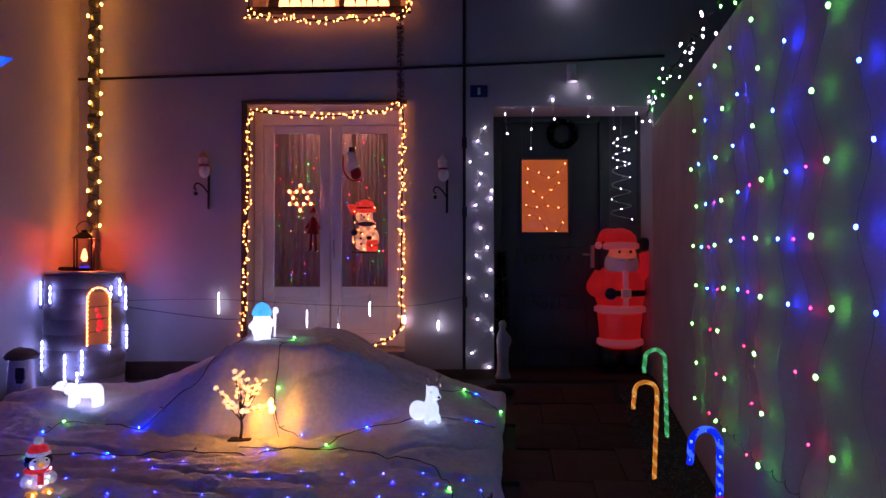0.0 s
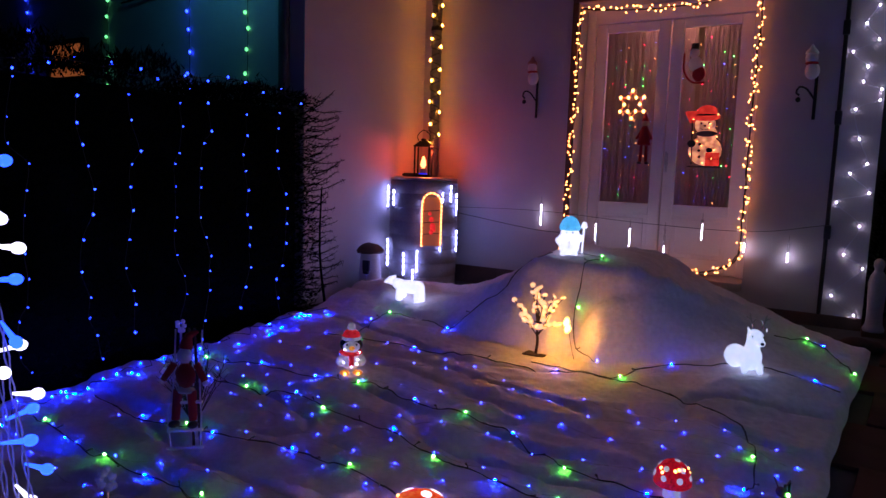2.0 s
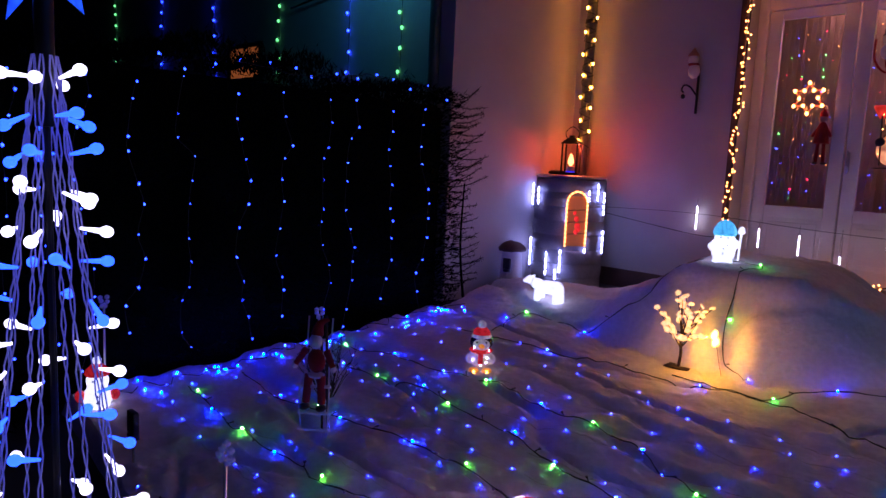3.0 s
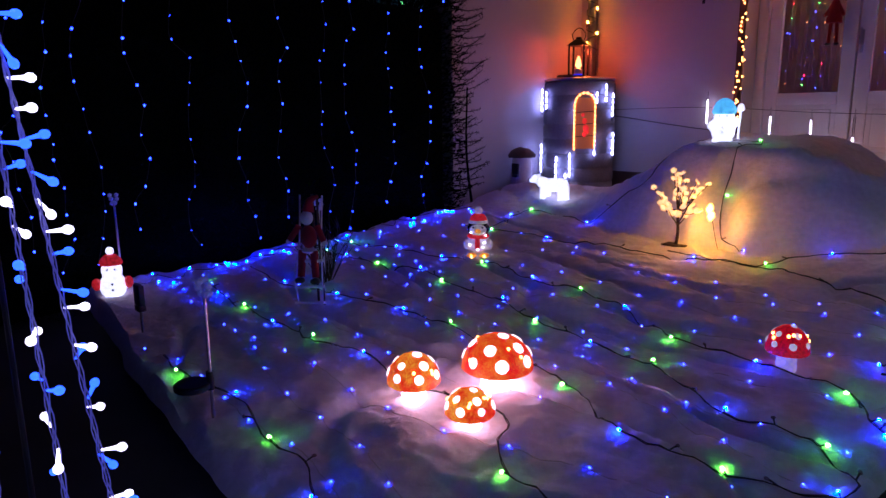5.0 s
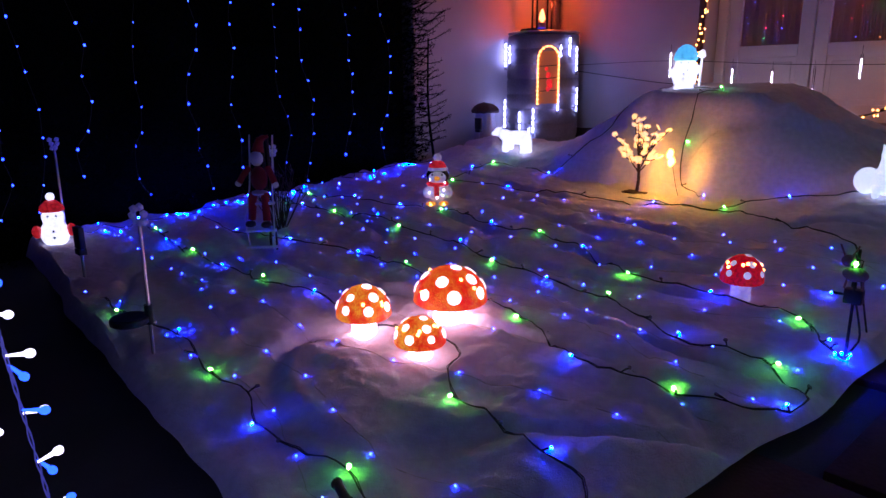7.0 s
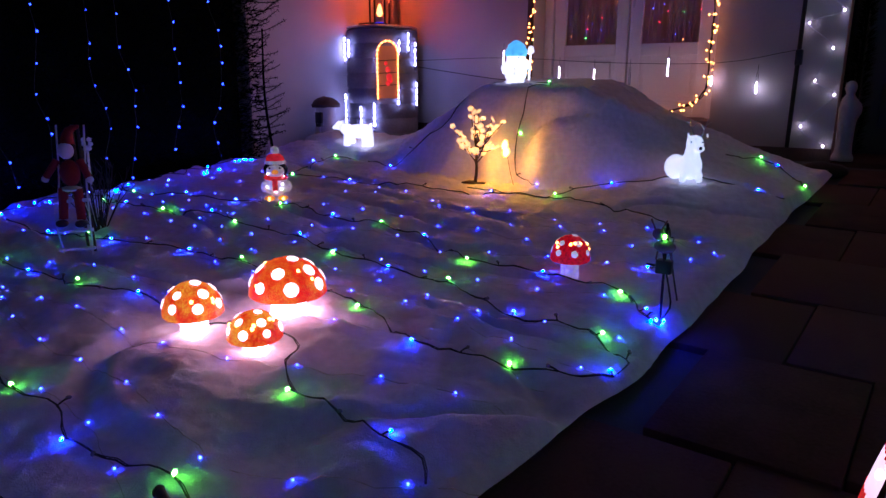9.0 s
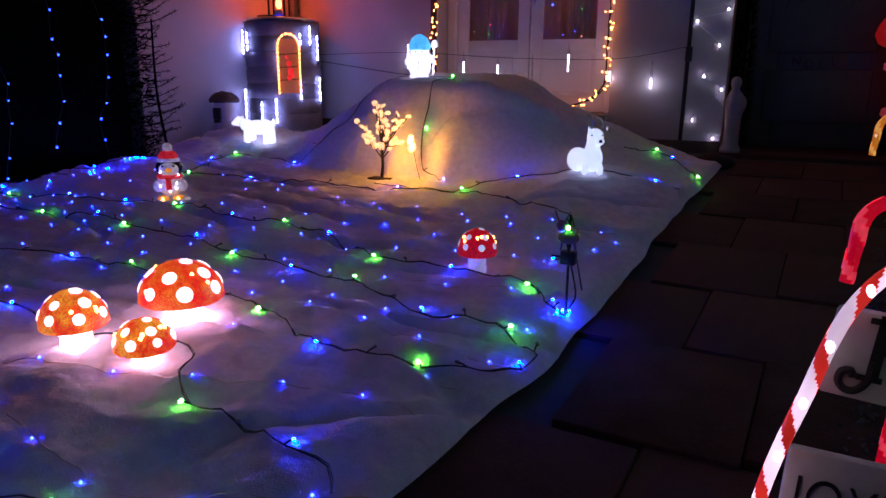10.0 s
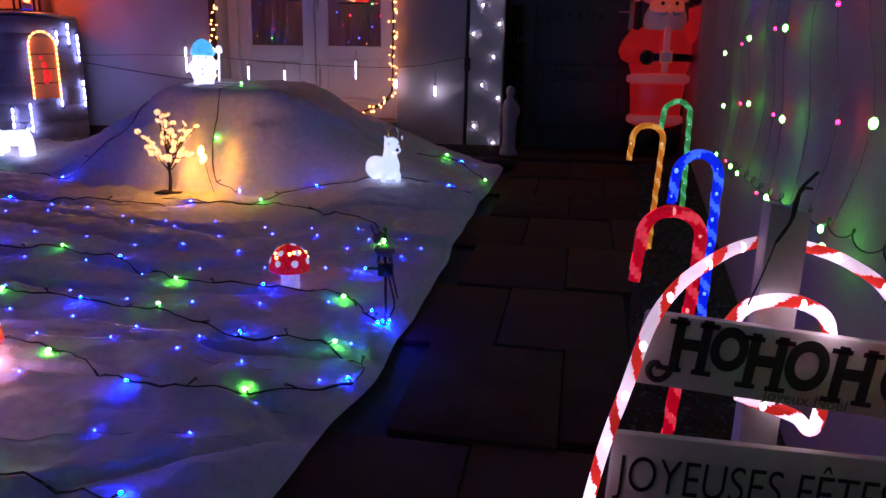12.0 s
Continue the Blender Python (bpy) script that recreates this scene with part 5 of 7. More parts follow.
# ---- inflatable figure in the porch ----
def inflatable_santa():
    b = bmesh.new()
    x, y, z = 1.55, 6.53, 0.24
    add(b, 2, lambda: ball(b, (x - 0.09, y - 0.02, z + 0.13), 0.12, (0.9, 1.1, 1.05)))
    add(b, 2, lambda: ball(b, (x + 0.10, y - 0.02, z + 0.13), 0.12, (0.9, 1.1, 1.05)))
    add(b, 0, lambda: lathe(b, [(0.15, 0.22), (0.185, 0.26), (0.19, 0.40), (0.205, 0.52), (0.2, 0.56)], (x, y, z), 28))
    add(b, 1, lambda: lathe(b, [(0.19, 0.24), (0.215, 0.26), (0.21, 0.30), (0.19, 0.31)], (x, y, z), 28))
    add(b, 1, lambda: lathe(b, [(0.2, 0.54), (0.235, 0.56), (0.235, 0.60), (0.2, 0.62)], (x, y, z), 28))
    add(b, 0, lambda: lathe(b, [(0.2, 0.61), (0.225, 0.68), (0.23, 0.80), (0.20, 0.92), (0.13, 0.98)], (x, y, z), 28))
    add(b, 2, lambda: lathe(b, [(0.22, 0.70), (0.236, 0.71), (0.238, 0.755), (0.222, 0.765)], (x, y, z), 28))
    add(b, 1, lambda: box(b, (x - 0.022, y - 0.25, z + 0.62), (x + 0.022, y - 0.19, z + 0.94), 0.01))
    add(b, 3, lambda: box(b, (x - 0.045, y - 0.255, z + 0.69), (x + 0.045, y - 0.235, z + 0.775), 0.008))
    add(b, 4, lambda: ball(b, (x, y - 0.08, z + 1.00), 0.16, (1, 0.85, 0.95)))
    add(b, 3, lambda: ball(b, (x, y - 0.11, z + 1.085), 0.13, (1, 0.85, 0.75)))
    add(b, 3, lambda: ball(b, (x, y - 0.235, z + 1.075), 0.024))
    add(b, 1, lambda: lathe(b, [(0.135, 1.13), (0.165, 1.145), (0.165, 1.185), (0.135, 1.2)], (x, y - 0.06, z), 24))
    add(b, 0, lambda: lathe(b, [(0.15, 1.18), (0.14, 1.25), (0.10, 1.30), (0.03, 1.33)], (x, y - 0.05, z), 24))
    add(b, 0, lambda: tube(b, spline([(x - 0.06, y - 0.05, z + 1.27), (x - 0.15, y - 0.06, z + 1.28), (x - 0.205, y - 0.07, z + 1.20)], 0.03), 0.06, 10, 0.025))
    add(b, 1, lambda: ball(b, (x - 0.21, y - 0.07, z + 1.17), 0.035))
    add(b, 0, lambda: tube(b, spline([(x - 0.17, y, z + 0.90), (x - 0.25, y - 0.04, z + 0.78), (x - 0.17, y - 0.18, z + 0.73)], 0.03), 0.075, 12, 0.06))
    add(b, 2, lambda: ball(b, (x - 0.13, y - 0.21, z + 0.73), 0.055))
    add(b, 0, lambda: tube(b, spline([(x + 0.17, y, z + 0.88), (x + 0.24, y - 0.04, z + 0.98), (x + 0.22, y - 0.06, z + 1.10)], 0.03), 0.075, 12, 0.055))
    add(b, 2, lambda: ball(b, (x + 0.215, y - 0.06, z + 1.18), 0.06, (1, 0.8, 1.1)))
    for s in (-1, 1):
        add(b, 2, lambda: ball(b, (x + 0.05 * s, y - 0.212, z + 1.11), 0.014, seg=8))
        add(b, 5, lambda: tube(b, spline([(x + 0.015 * s, y - 0.235, z + 1.045), (x + 0.05 * s, y - 0.225, z + 1.03), (x + 0.08 * s, y - 0.20, z + 1.045)], 0.01), 0.012, 6, 0.006))
    solid("inflatable_santa", b, [GLOW_SANTA, emit("lit_white_nylon", (0.9, 0.10, 0.07), 0.22, (0.6, 0.4, 0.4)), BLACK, GLOW_SANTA_FACE, GLOW_SANTA_BEARD, WHITE_CLOTH], "red lit inflatable santa waving beside the front door", "inflatable")


inflatable_santa()


def garden_statue():
    b = bmesh.new()
    x, y, z = 0.43, 6.16, 0.236
    lathe(b, [(0.07, 0), (0.07, 0.03), (0.055, 0.04), (0.05, 0.12), (0.055, 0.25), (0.06, 0.34), (0.045, 0.40), (0.02, 0.43)], (x, y, z), 18)
    ball(b, (x, y, z + 0.47), 0.042, (0.9, 0.9, 1.1), 14)
    ball(b, (x + 0.045, y + 0.01, z + 0.33), 0.05, (0.7, 0.7, 1.2), 12)
    ball(b, (x - 0.04, y, z + 0.33), 0.03, (0.7, 0.7, 1.6), 12)
    solid("garden_statue", skin(b, 0.012), STONE_WHITE, "small white cast stone statue by the porch", "statue")


garden_statue()
bm = bmesh.new()
rng = random.Random(6)
for k in range(900):
    z = 0.24 + 1.1 * rng.random() ** 0.8
    a, r = rng.uniform(0, 6.28), 0.10 * (1.35 - z) ** 0.5 * rng.uniform(0.6, 1)
    p = Vector((0.45 + 0.6 * r * math.cos(a), 6.60 + r * math.sin(a), z))
    d = Vector((math.cos(a), math.sin(a), rng.uniform(0.2, 1))).normalized() * 0.06
    w = d.orthogonal().normalized() * 0.005
    bm.faces.new([bm.verts.new(v) for v in (p - w, p + w, p + d)])
tube(bm, [(0.45, 6.60, 0.236), (0.45, 6.60, 1.3)], 0.02, 8, 0.006)
solid("potted_conifer", bm, NEEDLE, "slim dark conifer standing in the porch corner", "shrub", smooth=False)


# ---- decorations inside the french window ----
def window_star():
    t = thing("window_star", (-1.43, 6.475, 1.86), "warm lit star hanging in the window", "star lamp")
    pts = [Vector(((0.115 if k % 2 == 0 else 0.066) * math.sin(k * math.pi / 6), 0, (0.115 if k % 2 == 0 else 0.066) * math.cos(k * math.pi / 6))) for k in range(13)]
    b = bmesh.new()
    tube(b, pts, 0.007, 8)
    part("frame", b, emit("warm_star_tube", (1.0, 0.30, 0.08), 0.8), t)
    for p in pts[:12]:
        piece("bulb", LM["warm"], t, Matrix.Translation(p + Vector((0, -0.010, 0))) @ Matrix.Scale(2.0, 4))


window_star()
bm = bmesh.new()
x, y, z = -1.31, 6.47, 1.36
add(bm, 0, lambda: lathe(bm, [(0.055, 0.16), (0.05, 0.2), (0.03, 0.30), (0.018, 0.32)], (x, y, z), 14))
add(bm, 1, lambda: ball(bm, (x, y, z + 0.345), 0.03, seg=12))
add(bm, 0, lambda: lathe(bm, [(0.032, 0.36), (0.026, 0.38), (0.004, 0.43)], (x, y, z), 12))
for s in (-1, 1):
    add(bm, 2, lambda: tube(bm, [(x + 0.02 * s, y, z + 0.17), (x + 0.025 * s, y, z + 0.02)], 0.013, 8))
    add(bm, 3, lambda: ball(bm, (x + 0.03 * s, y - 0.01, z + 0.012), 0.018, (1.2, 1, 0.6), 8))
    add(bm, 0, lambda: tube(bm, [(x + 0.02 * s, y, z + 0.29), (x + 0.065 * s, y - 0.01, z + 0.21)], 0.012, 8))
solid("elf_doll", bm, [RED_CLOTH, SKIN, RED_CLOTH, BLACK], "red cloth elf doll hanging on the window", "doll")


def lit_snowman_picture():
    b = bmesh.new()
    x, y, z = -0.83, 6.475, 1.36
    lit, red = emit("lit_window_film", (1.0, 0.40, 0.12), 1.1, (0.8, 0.6, 0.4), 0.7, 28), emit("lit_red_film", (1.0, 0.06, 0.02), 0.9, (0.6, 0.05, 0.03), 0.5, 30)
    def disc(cx, cz, rx, rz, idx, d=0.0):
        add(b, idx, lambda: ball(b, (x + cx, y - d, z + cz), 1.0, (rx, 0.008, rz), 20))
    disc(0.01, 0.12, 0.135, 0.128, 2, -0.006)
    disc(0.01, 0.12, 0.128, 0.12, 0)
    disc(0.02, 0.25, 0.075, 0.075, 0, 0.001)
    disc(0.0, 0.325, 0.088, 0.078, 2, -0.004)
    disc(0.0, 0.325, 0.082, 0.072, 0, 0.002)
    disc(0.005, 0.385, 0.105, 0.030, 1, 0.008)
    disc(0.01, 0.43, 0.075, 0.052, 1, 0.008)
    disc(0.005, 0.405, 0.078, 0.008, 2, 0.012)
    disc(0.015, 0.255, 0.082, 0.024, 3, 0.008)
    add(b, 2, lambda: tube(b, [(x - 0.085, y - 0.012, z + 0.01), (x - 0.10, y - 0.012, z + 0.36)], 0.006, 8))
    add(b, 1, lambda: lathe(b, [(0.012, 0.34), (0.032, 0.37), (0.058, 0.425), (0.05, 0.435)], (0, 0, 0), 14, Matrix.Translation((x - 0.103, y - 0.004, z)) @ Matrix.Diagonal((1, 0.25, 1, 1))))
    add(b, 1, lambda: box(b, (x + 0.02, y - 0.014, z + 0.0), (x + 0.125, y - 0.008, z + 0.105)))
    add(b, 2, lambda: box(b, (x + 0.02, y - 0.0155, z + 0.050), (x + 0.125, y - 0.0142, z + 0.056)))
    disc(0.045, 0.125, 0.026, 0.020, 2, 0.014)
    disc(-0.095, 0.175, 0.032, 0.030, 2, 0.014)
    for cx, cz, r in ((-0.028, 0.34, 0.009), (0.03, 0.34, 0.009), (0.0, 0.318, 0.010), (-0.03, 0.17, 0.012), (-0.035, 0.12, 0.012), (-0.03, 0.07, 0.012)):
        disc(cx, cz, r, r, 2, 0.009)
    add(b, 2, lambda: tube(b, spline([(x - 0.04, y - 0.012, z + 0.30), (x, y - 0.012, z + 0.285), (x + 0.04, y - 0.012, z + 0.30)], 0.01), 0.0025, 6))
    add(b, 2, lambda: box(b, (x - 0.12, y - 0.010, z - 0.014), (x + 0.13, y - 0.004, z - 0.006)))
    return solid("snowman_window_picture", b, [lit, red, BLACK, mat("grey_film", (0.10, 0.07, 0.07), 0.6)], "lit snowman window picture with a red hat", "window picture")


lit_snowman_picture()
for k in range(12):
    piece_p = Vector((-0.83 + 0.10 * math.sin(k * 2.4), 6.462, 1.38 + 0.035 * k))
    o = tagged(new("picture_bulb", LM["warm_small"]), "tiny warm bulb on the lit window picture", "bulb", "bulbs of the window picture")
    o.matrix_basis = Matrix.Translation(piece_p)
bm = bmesh.new()
x, y, z = -0.94, 6.475, 2.02
add(bm, 0, lambda: ball(bm, (x, y, z + 0.15), 1, (0.055, 0.02, 0.06), 16))
add(bm, 0, lambda: ball(bm, (x - 0.01, y, z + 0.235), 1, (0.04, 0.02, 0.04), 16))
add(bm, 2, lambda: lathe(bm, [(0.045, 0.265), (0.03, 0.27), (0.03, 0.31), (0.02, 0.312)], (x - 0.01, y, z), 14))
add(bm, 1, lambda: ball(bm, (x + 0.03, y, z + 0.07), 1, (0.05, 0.02, 0.06), 16))
add(bm, 1, lambda: tube(bm, spline([(x - 0.09, y, z + 0.24), (x - 0.085, y, z + 0.1), (x - 0.02, y, z + 0.01), (x + 0.08, y, z + 0.0)], 0.02), 0.008, 8))
solid("snowman_doll", bm, [WHITE_CLOTH, RED_CLOTH, BLACK], "plush snowman on a red sledge hanging on the window", "doll")
for k in range(12):
    x0 = -1.66 + 0.088 * k + (0.12 if k > 5 else 0) + random.uniform(-0.03, 0.03)
    s = thing("curtain_light_string", (x0, 6.62, 0), "fine light strand behind the window pane", "string light", "light strands behind the window")
    b = bmesh.new()
    tube(b, [(0, 0, 1.02), (0.004, 0, 1.7), (0, 0, 2.45)], 0.0010, 4)
    part("wire", b, SILVER_WIRE, s)
    for j in range(15):
        zz = 1.08 + 0.092 * j + random.uniform(-0.045, 0.045)
        if random.random() < 0.35:
            continue
        c = random.choice(("micro_blue", "micro_green", "micro_warm", "micro_warm", "micro_red", "micro_blue"))
        piece("bulb", LM[c], s, pose(random.uniform(-0.035, 0.035), 0, zz) @ Matrix.Scale(random.uniform(0.6, 1.15), 4))

# ---- falling light tubes on a wire before the window ----
wall_cable([(-3.0, WALL_Y - 0.05, 0.92), (-2.1, WALL_Y - 0.055, 0.93), (-1.2, WALL_Y - 0.06, 0.88), (-0.4, WALL_Y - 0.055, 0.87), (0.09, WALL_Y - 0.03, 0.95)], 0.002, "thin wire carrying light tubes across the window")
for x, z, h, lit in ((-2.10, 1.05, 0.20, 0.19), (-1.60, 0.925, 0.17, 0.15), (-1.31, 0.90, 0.17, 0.15), (-1.03, 0.90, 0.20, 0.06), (-0.75, 0.985, 0.16, 0.13), (-0.44, 0.90, 0.14, 0.07), (-0.14, 0.85, 0.14, 0.07)):
    t = thing("icicle_light", (x, WALL_Y - 0.06, z), "white falling-light tube hanging from a thin wire", "icicle light", "tubes on the window wire")
    b = bmesh.new()
    tube(b, [(0, 0, 0.004), (0, 0, -0.05)], 0.0016, 5)
    part("wire", b, CABLE, t)
    b = bmesh.new()
    tube(b, [(0, 0, -0.05), (0, 0, -0.05 - h)], 0.0085, 10, 0.007)
    o = part("tube", b, BULB_GLASS, t, "clear plastic tube")
    o.visible_shadow = False
    if lit:
        b = bmesh.new()
        tube(b, [(0, 0, -0.05 - h + lit), (0, 0, -0.05 - h + 0.004)], 0.005, 8)
        part("light_strip", b, emit("white_tube_light", (0.85, 0.97, 1.0), 13 + 22 * (lit == 0.07)), t, "lit white strip")


# ---- hedge with hanging blue lights ----
HX, HTOP = -3.28, 1.78


def hedge():
    t = thing("hedge", (0, 0, 0), "dense dark conifer hedge along the garden edge", "hedge")
    rng = np.random.default_rng(5)
    b = bmesh.new()
    # Solid block fills the hedge; its near-black colour stands for inner shade.
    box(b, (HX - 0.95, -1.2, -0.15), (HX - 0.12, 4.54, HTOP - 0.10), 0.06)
    part("core", b, NEEDLE, t, "near-black filler block for the hedge's inner shade")
    n = 42000
    face = rng.random(n)
    y = rng.uniform(-1.2, 4.58, n)
    wob = 0.05 * np.sin(y * 5.1) + 0.035 * np.sin(y * 11.7 + 1)
    z = rng.uniform(-0.1, HTOP, n)
    x = HX + wob + 0.03 * np.sin(z * 9 + y * 4) - rng.random(n) ** 2 * 0.12
    top = face > 0.72
    x = np.where(top, HX + wob - rng.uniform(0, 0.95, n), x)
    z = np.where(top, HTOP + 0.05 * np.sin(y * 2.7) + 0.04 * np.sin(y * 8) + rng.normal(0, 0.025, n), z)
    end = face < 0.10
    y = np.where(end, 4.56 + rng.random(n) * 0.08, y)
    x = np.where(end, HX - rng.uniform(0, 0.9, n), x)
    p = np.stack([x, y, z], 1)
    out = np.stack([np.where(top, rng.normal(0, 0.5, n), np.where(end, rng.normal(0.2, 0.5, n), 1.0)), np.where(end, 1.0, rng.normal(0, 0.55, n)), np.where(top, 1.0, rng.normal(0.35, 0.5, n))], 1)
    out /= np.linalg.norm(out, axis=1, keepdims=True)
    side = np.cross(out, rng.normal(size=(n, 3)))
    side /= np.linalg.norm(side, axis=1, keepdims=True)
    ln = rng.uniform(0.03, 0.075, (n, 1))
    v = np.concatenate([p - side * 0.006, p + side * 0.006, p + out * ln + side * 0.002], 1).reshape(-1, 3)
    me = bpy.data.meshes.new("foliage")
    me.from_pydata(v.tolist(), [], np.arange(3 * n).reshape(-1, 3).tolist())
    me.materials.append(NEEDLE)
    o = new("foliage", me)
    o.parent = t
    tagged(o, "dense near-black green needles", kind="stuff")
    # loose sprays at the hedge end, seen against the wing
    r2 = random.Random(9)
    b = bmesh.new()
    for k in range(46):
        z0 = 0.25 + 1.5 * k / 46
        a = Vector((HX - 0.05, 4.56 + r2.uniform(-0.05, 0.05), z0))
        reach = r2.uniform(0.12, 0.26)
        c = a + Vector((reach, r2.uniform(0.02, 0.16), reach * r2.uniform(-0.1, 0.7)))
        pts = spline([a, (a + c) / 2 + Vector((0, 0, -0.02)), c], 0.02)
        tube(b, pts, 0.004, 5, 0.0015)
        for p in along(pts, 0.007):
            d = Vector((r2.uniform(-0.3, 1), r2.uniform(-0.5, 0.5), r2.uniform(-1, 1))).normalized() * 0.026
            w = d.orthogonal().normalized() * 0.0022
            b.faces.new([b.verts.new(q) for q in (p - w, p + w, p + d)])
    tube(b, spline([(HX + 0.10, 4.62, 0.12), (HX + 0.03, 4.62, 0.6), (HX + 0.06, 4.60, 1.1)], 0.05), 0.012, 7, 0.006)
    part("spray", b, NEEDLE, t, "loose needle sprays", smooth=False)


hedge()
for i, y in enumerate((1.58, 1.74, 1.91, 2.14, 2.41, 2.73, 2.98, 3.29, 3.49, 3.82, 4.14)):
    t = thing("hanging_light_string", (HX + 0.10, y, 0), "blue light strand hanging down the hedge face", "string light", "blue strands on the hedge")
    rng = random.Random(40 + i)
    n = 12 if i % 3 else 11
    pts = [Vector((0.02 * rng.uniform(-1, 1), 0.035 * math.sin(k * 0.8 + i) + rng.uniform(-0.03, 0.03), 1.60 - 0.130 * k + rng.uniform(-0.035, 0.035))) for k in range(n)]
    b = bmesh.new()
    tube(b, spline(pts, 0.03), 0.0018, 5)
    part("wire", b, CABLE, t)
    for p in pts:
        piece("bulb", LM["hedge_blue"], t, Matrix.Translation(p + Vector((0.012, 0, 0))) @ Matrix.Scale(rng.uniform(0.6, 1.05) * (0.6 if i in (4, 7) else 1.0), 4))
rng = random.Random(77)
s = thing("light_string", (0, 0, 0), "blue light cable bunched along the hedge foot on the snow", "string light", "light strings on the snow")
pts = on_snow([(-3.08 + 0.06 * math.sin(k * 1.7), 2.0 + 0.05 * k) for k in range(50)], 0.01)
b = bmesh.new()
tube(b, pts, 0.0025, 5)
part("cable", b, CABLE, s)
for k in range(40):
    y = rng.choice((rng.uniform(2.1, 3.0), rng.uniform(3.6, 4.3), rng.uniform(2.0, 4.4)))
    x = -3.1 + rng.uniform(-0.05, 0.14) + 0.05 * (y > 3.5)
    piece("bulb", LM["blue"], s, Matrix.Translation((x, y, snow_z(x, y) + 0.014)) @ Matrix.Scale(rng.uniform(0.6, 1.1), 4))
garland("hedge_top_lights", [(HX + 0.02, 2.3, HTOP - 0.08), (HX, 2.7, HTOP - 0.02), (HX + 0.04, 3.2, HTOP - 0.05), (HX, 3.8, HTOP + 0.02), (HX + 0.05, 4.4, HTOP - 0.06)], 0.16, 0.05, "hedge_blue", "blue lights along the hedge top", count=1, cable=0.003)

# ---- end wall of the wing with its lights ----
for i, (x, c, z0) in enumerate(((-4.16, "far_green", 1.7), (-4.88, "far_blue", 1.75), (-6.06, "far_green", 1.8), (-7.46, "far_blue", 1.8), (-8.9, "far_blue", 1.9), (-10.5, "far_green", 1.9))):
    t = thing("hanging_light_string", (x, WING_Y - 0.012, z0), "light strand hanging down the wing's end wall", "string light", "strands on the wing")
    b = bmesh.new()
    tube(b, [(0, 0, 0), (0.01, 0, 1.5), (0, 0, 3.2)], 0.003, 5)
    part("wire", b, CABLE, t)
    for k in range(19):
        piece("bulb", LM[c], t, pose(0.02 * math.sin(k * 2.1 + i), -0.01, 0.16 * k + 0.03 * math.sin(k * 5 + i)))
wall_cable([(-3.6, WING_Y - 0.03, 3.0), (-4.6, WING_Y - 0.04, 2.84), (-5.8, WING_Y - 0.04, 2.72)], 0.010, "dark cable across the wing's end wall")
t = thing("downpipe", (-3.70, WING_Y - 0.06, 0.0), "dark rainwater pipe on the wing's end wall", "pipe", kind="structure")
bm = bmesh.new()
tube(bm, [(0, 0, 0), (0, 0, 5.4)], 0.045, 16)
part("pipe", bm, ZINC, t)
w = thing("window_3", (-6.74, WING_Y - 0.02, 2.26), "small orange lit window of the wing", "window", kind="structure")
bm = bmesh.new()
box(bm, (-0.31, 0.0, -0.17), (0.31, 0.018, 0.15), 0.002)
part("pane", bm, emit("far_orange_pane", (1.0, 0.30, 0.05), 0.28, (0.5, 0.3, 0.1), 0.2, 6), w)
bm = bmesh.new()
for lo, hi in (((-0.36, -0.02, -0.22), (0.36, 0.018, -0.171)), ((-0.36, -0.02, 0.151), (0.36, 0.018, 0.20)), ((-0.36, -0.02, -0.17), (-0.312, 0.018, 0.15)), ((0.312, -0.02, -0.17), (0.36, 0.018, 0.15))):
    box(bm, lo, hi, 0.004)
part("window_frame", bm, DARK_METAL, w)
# Unseen lamp added to tint the wing's end wall teal.
lamp("teal_wash", "AREA", (-4.3, 4.20, 3.3), 5, (0.0, 0.55, 0.75), 0.1, (-4.3, WING_Y, 3.1))


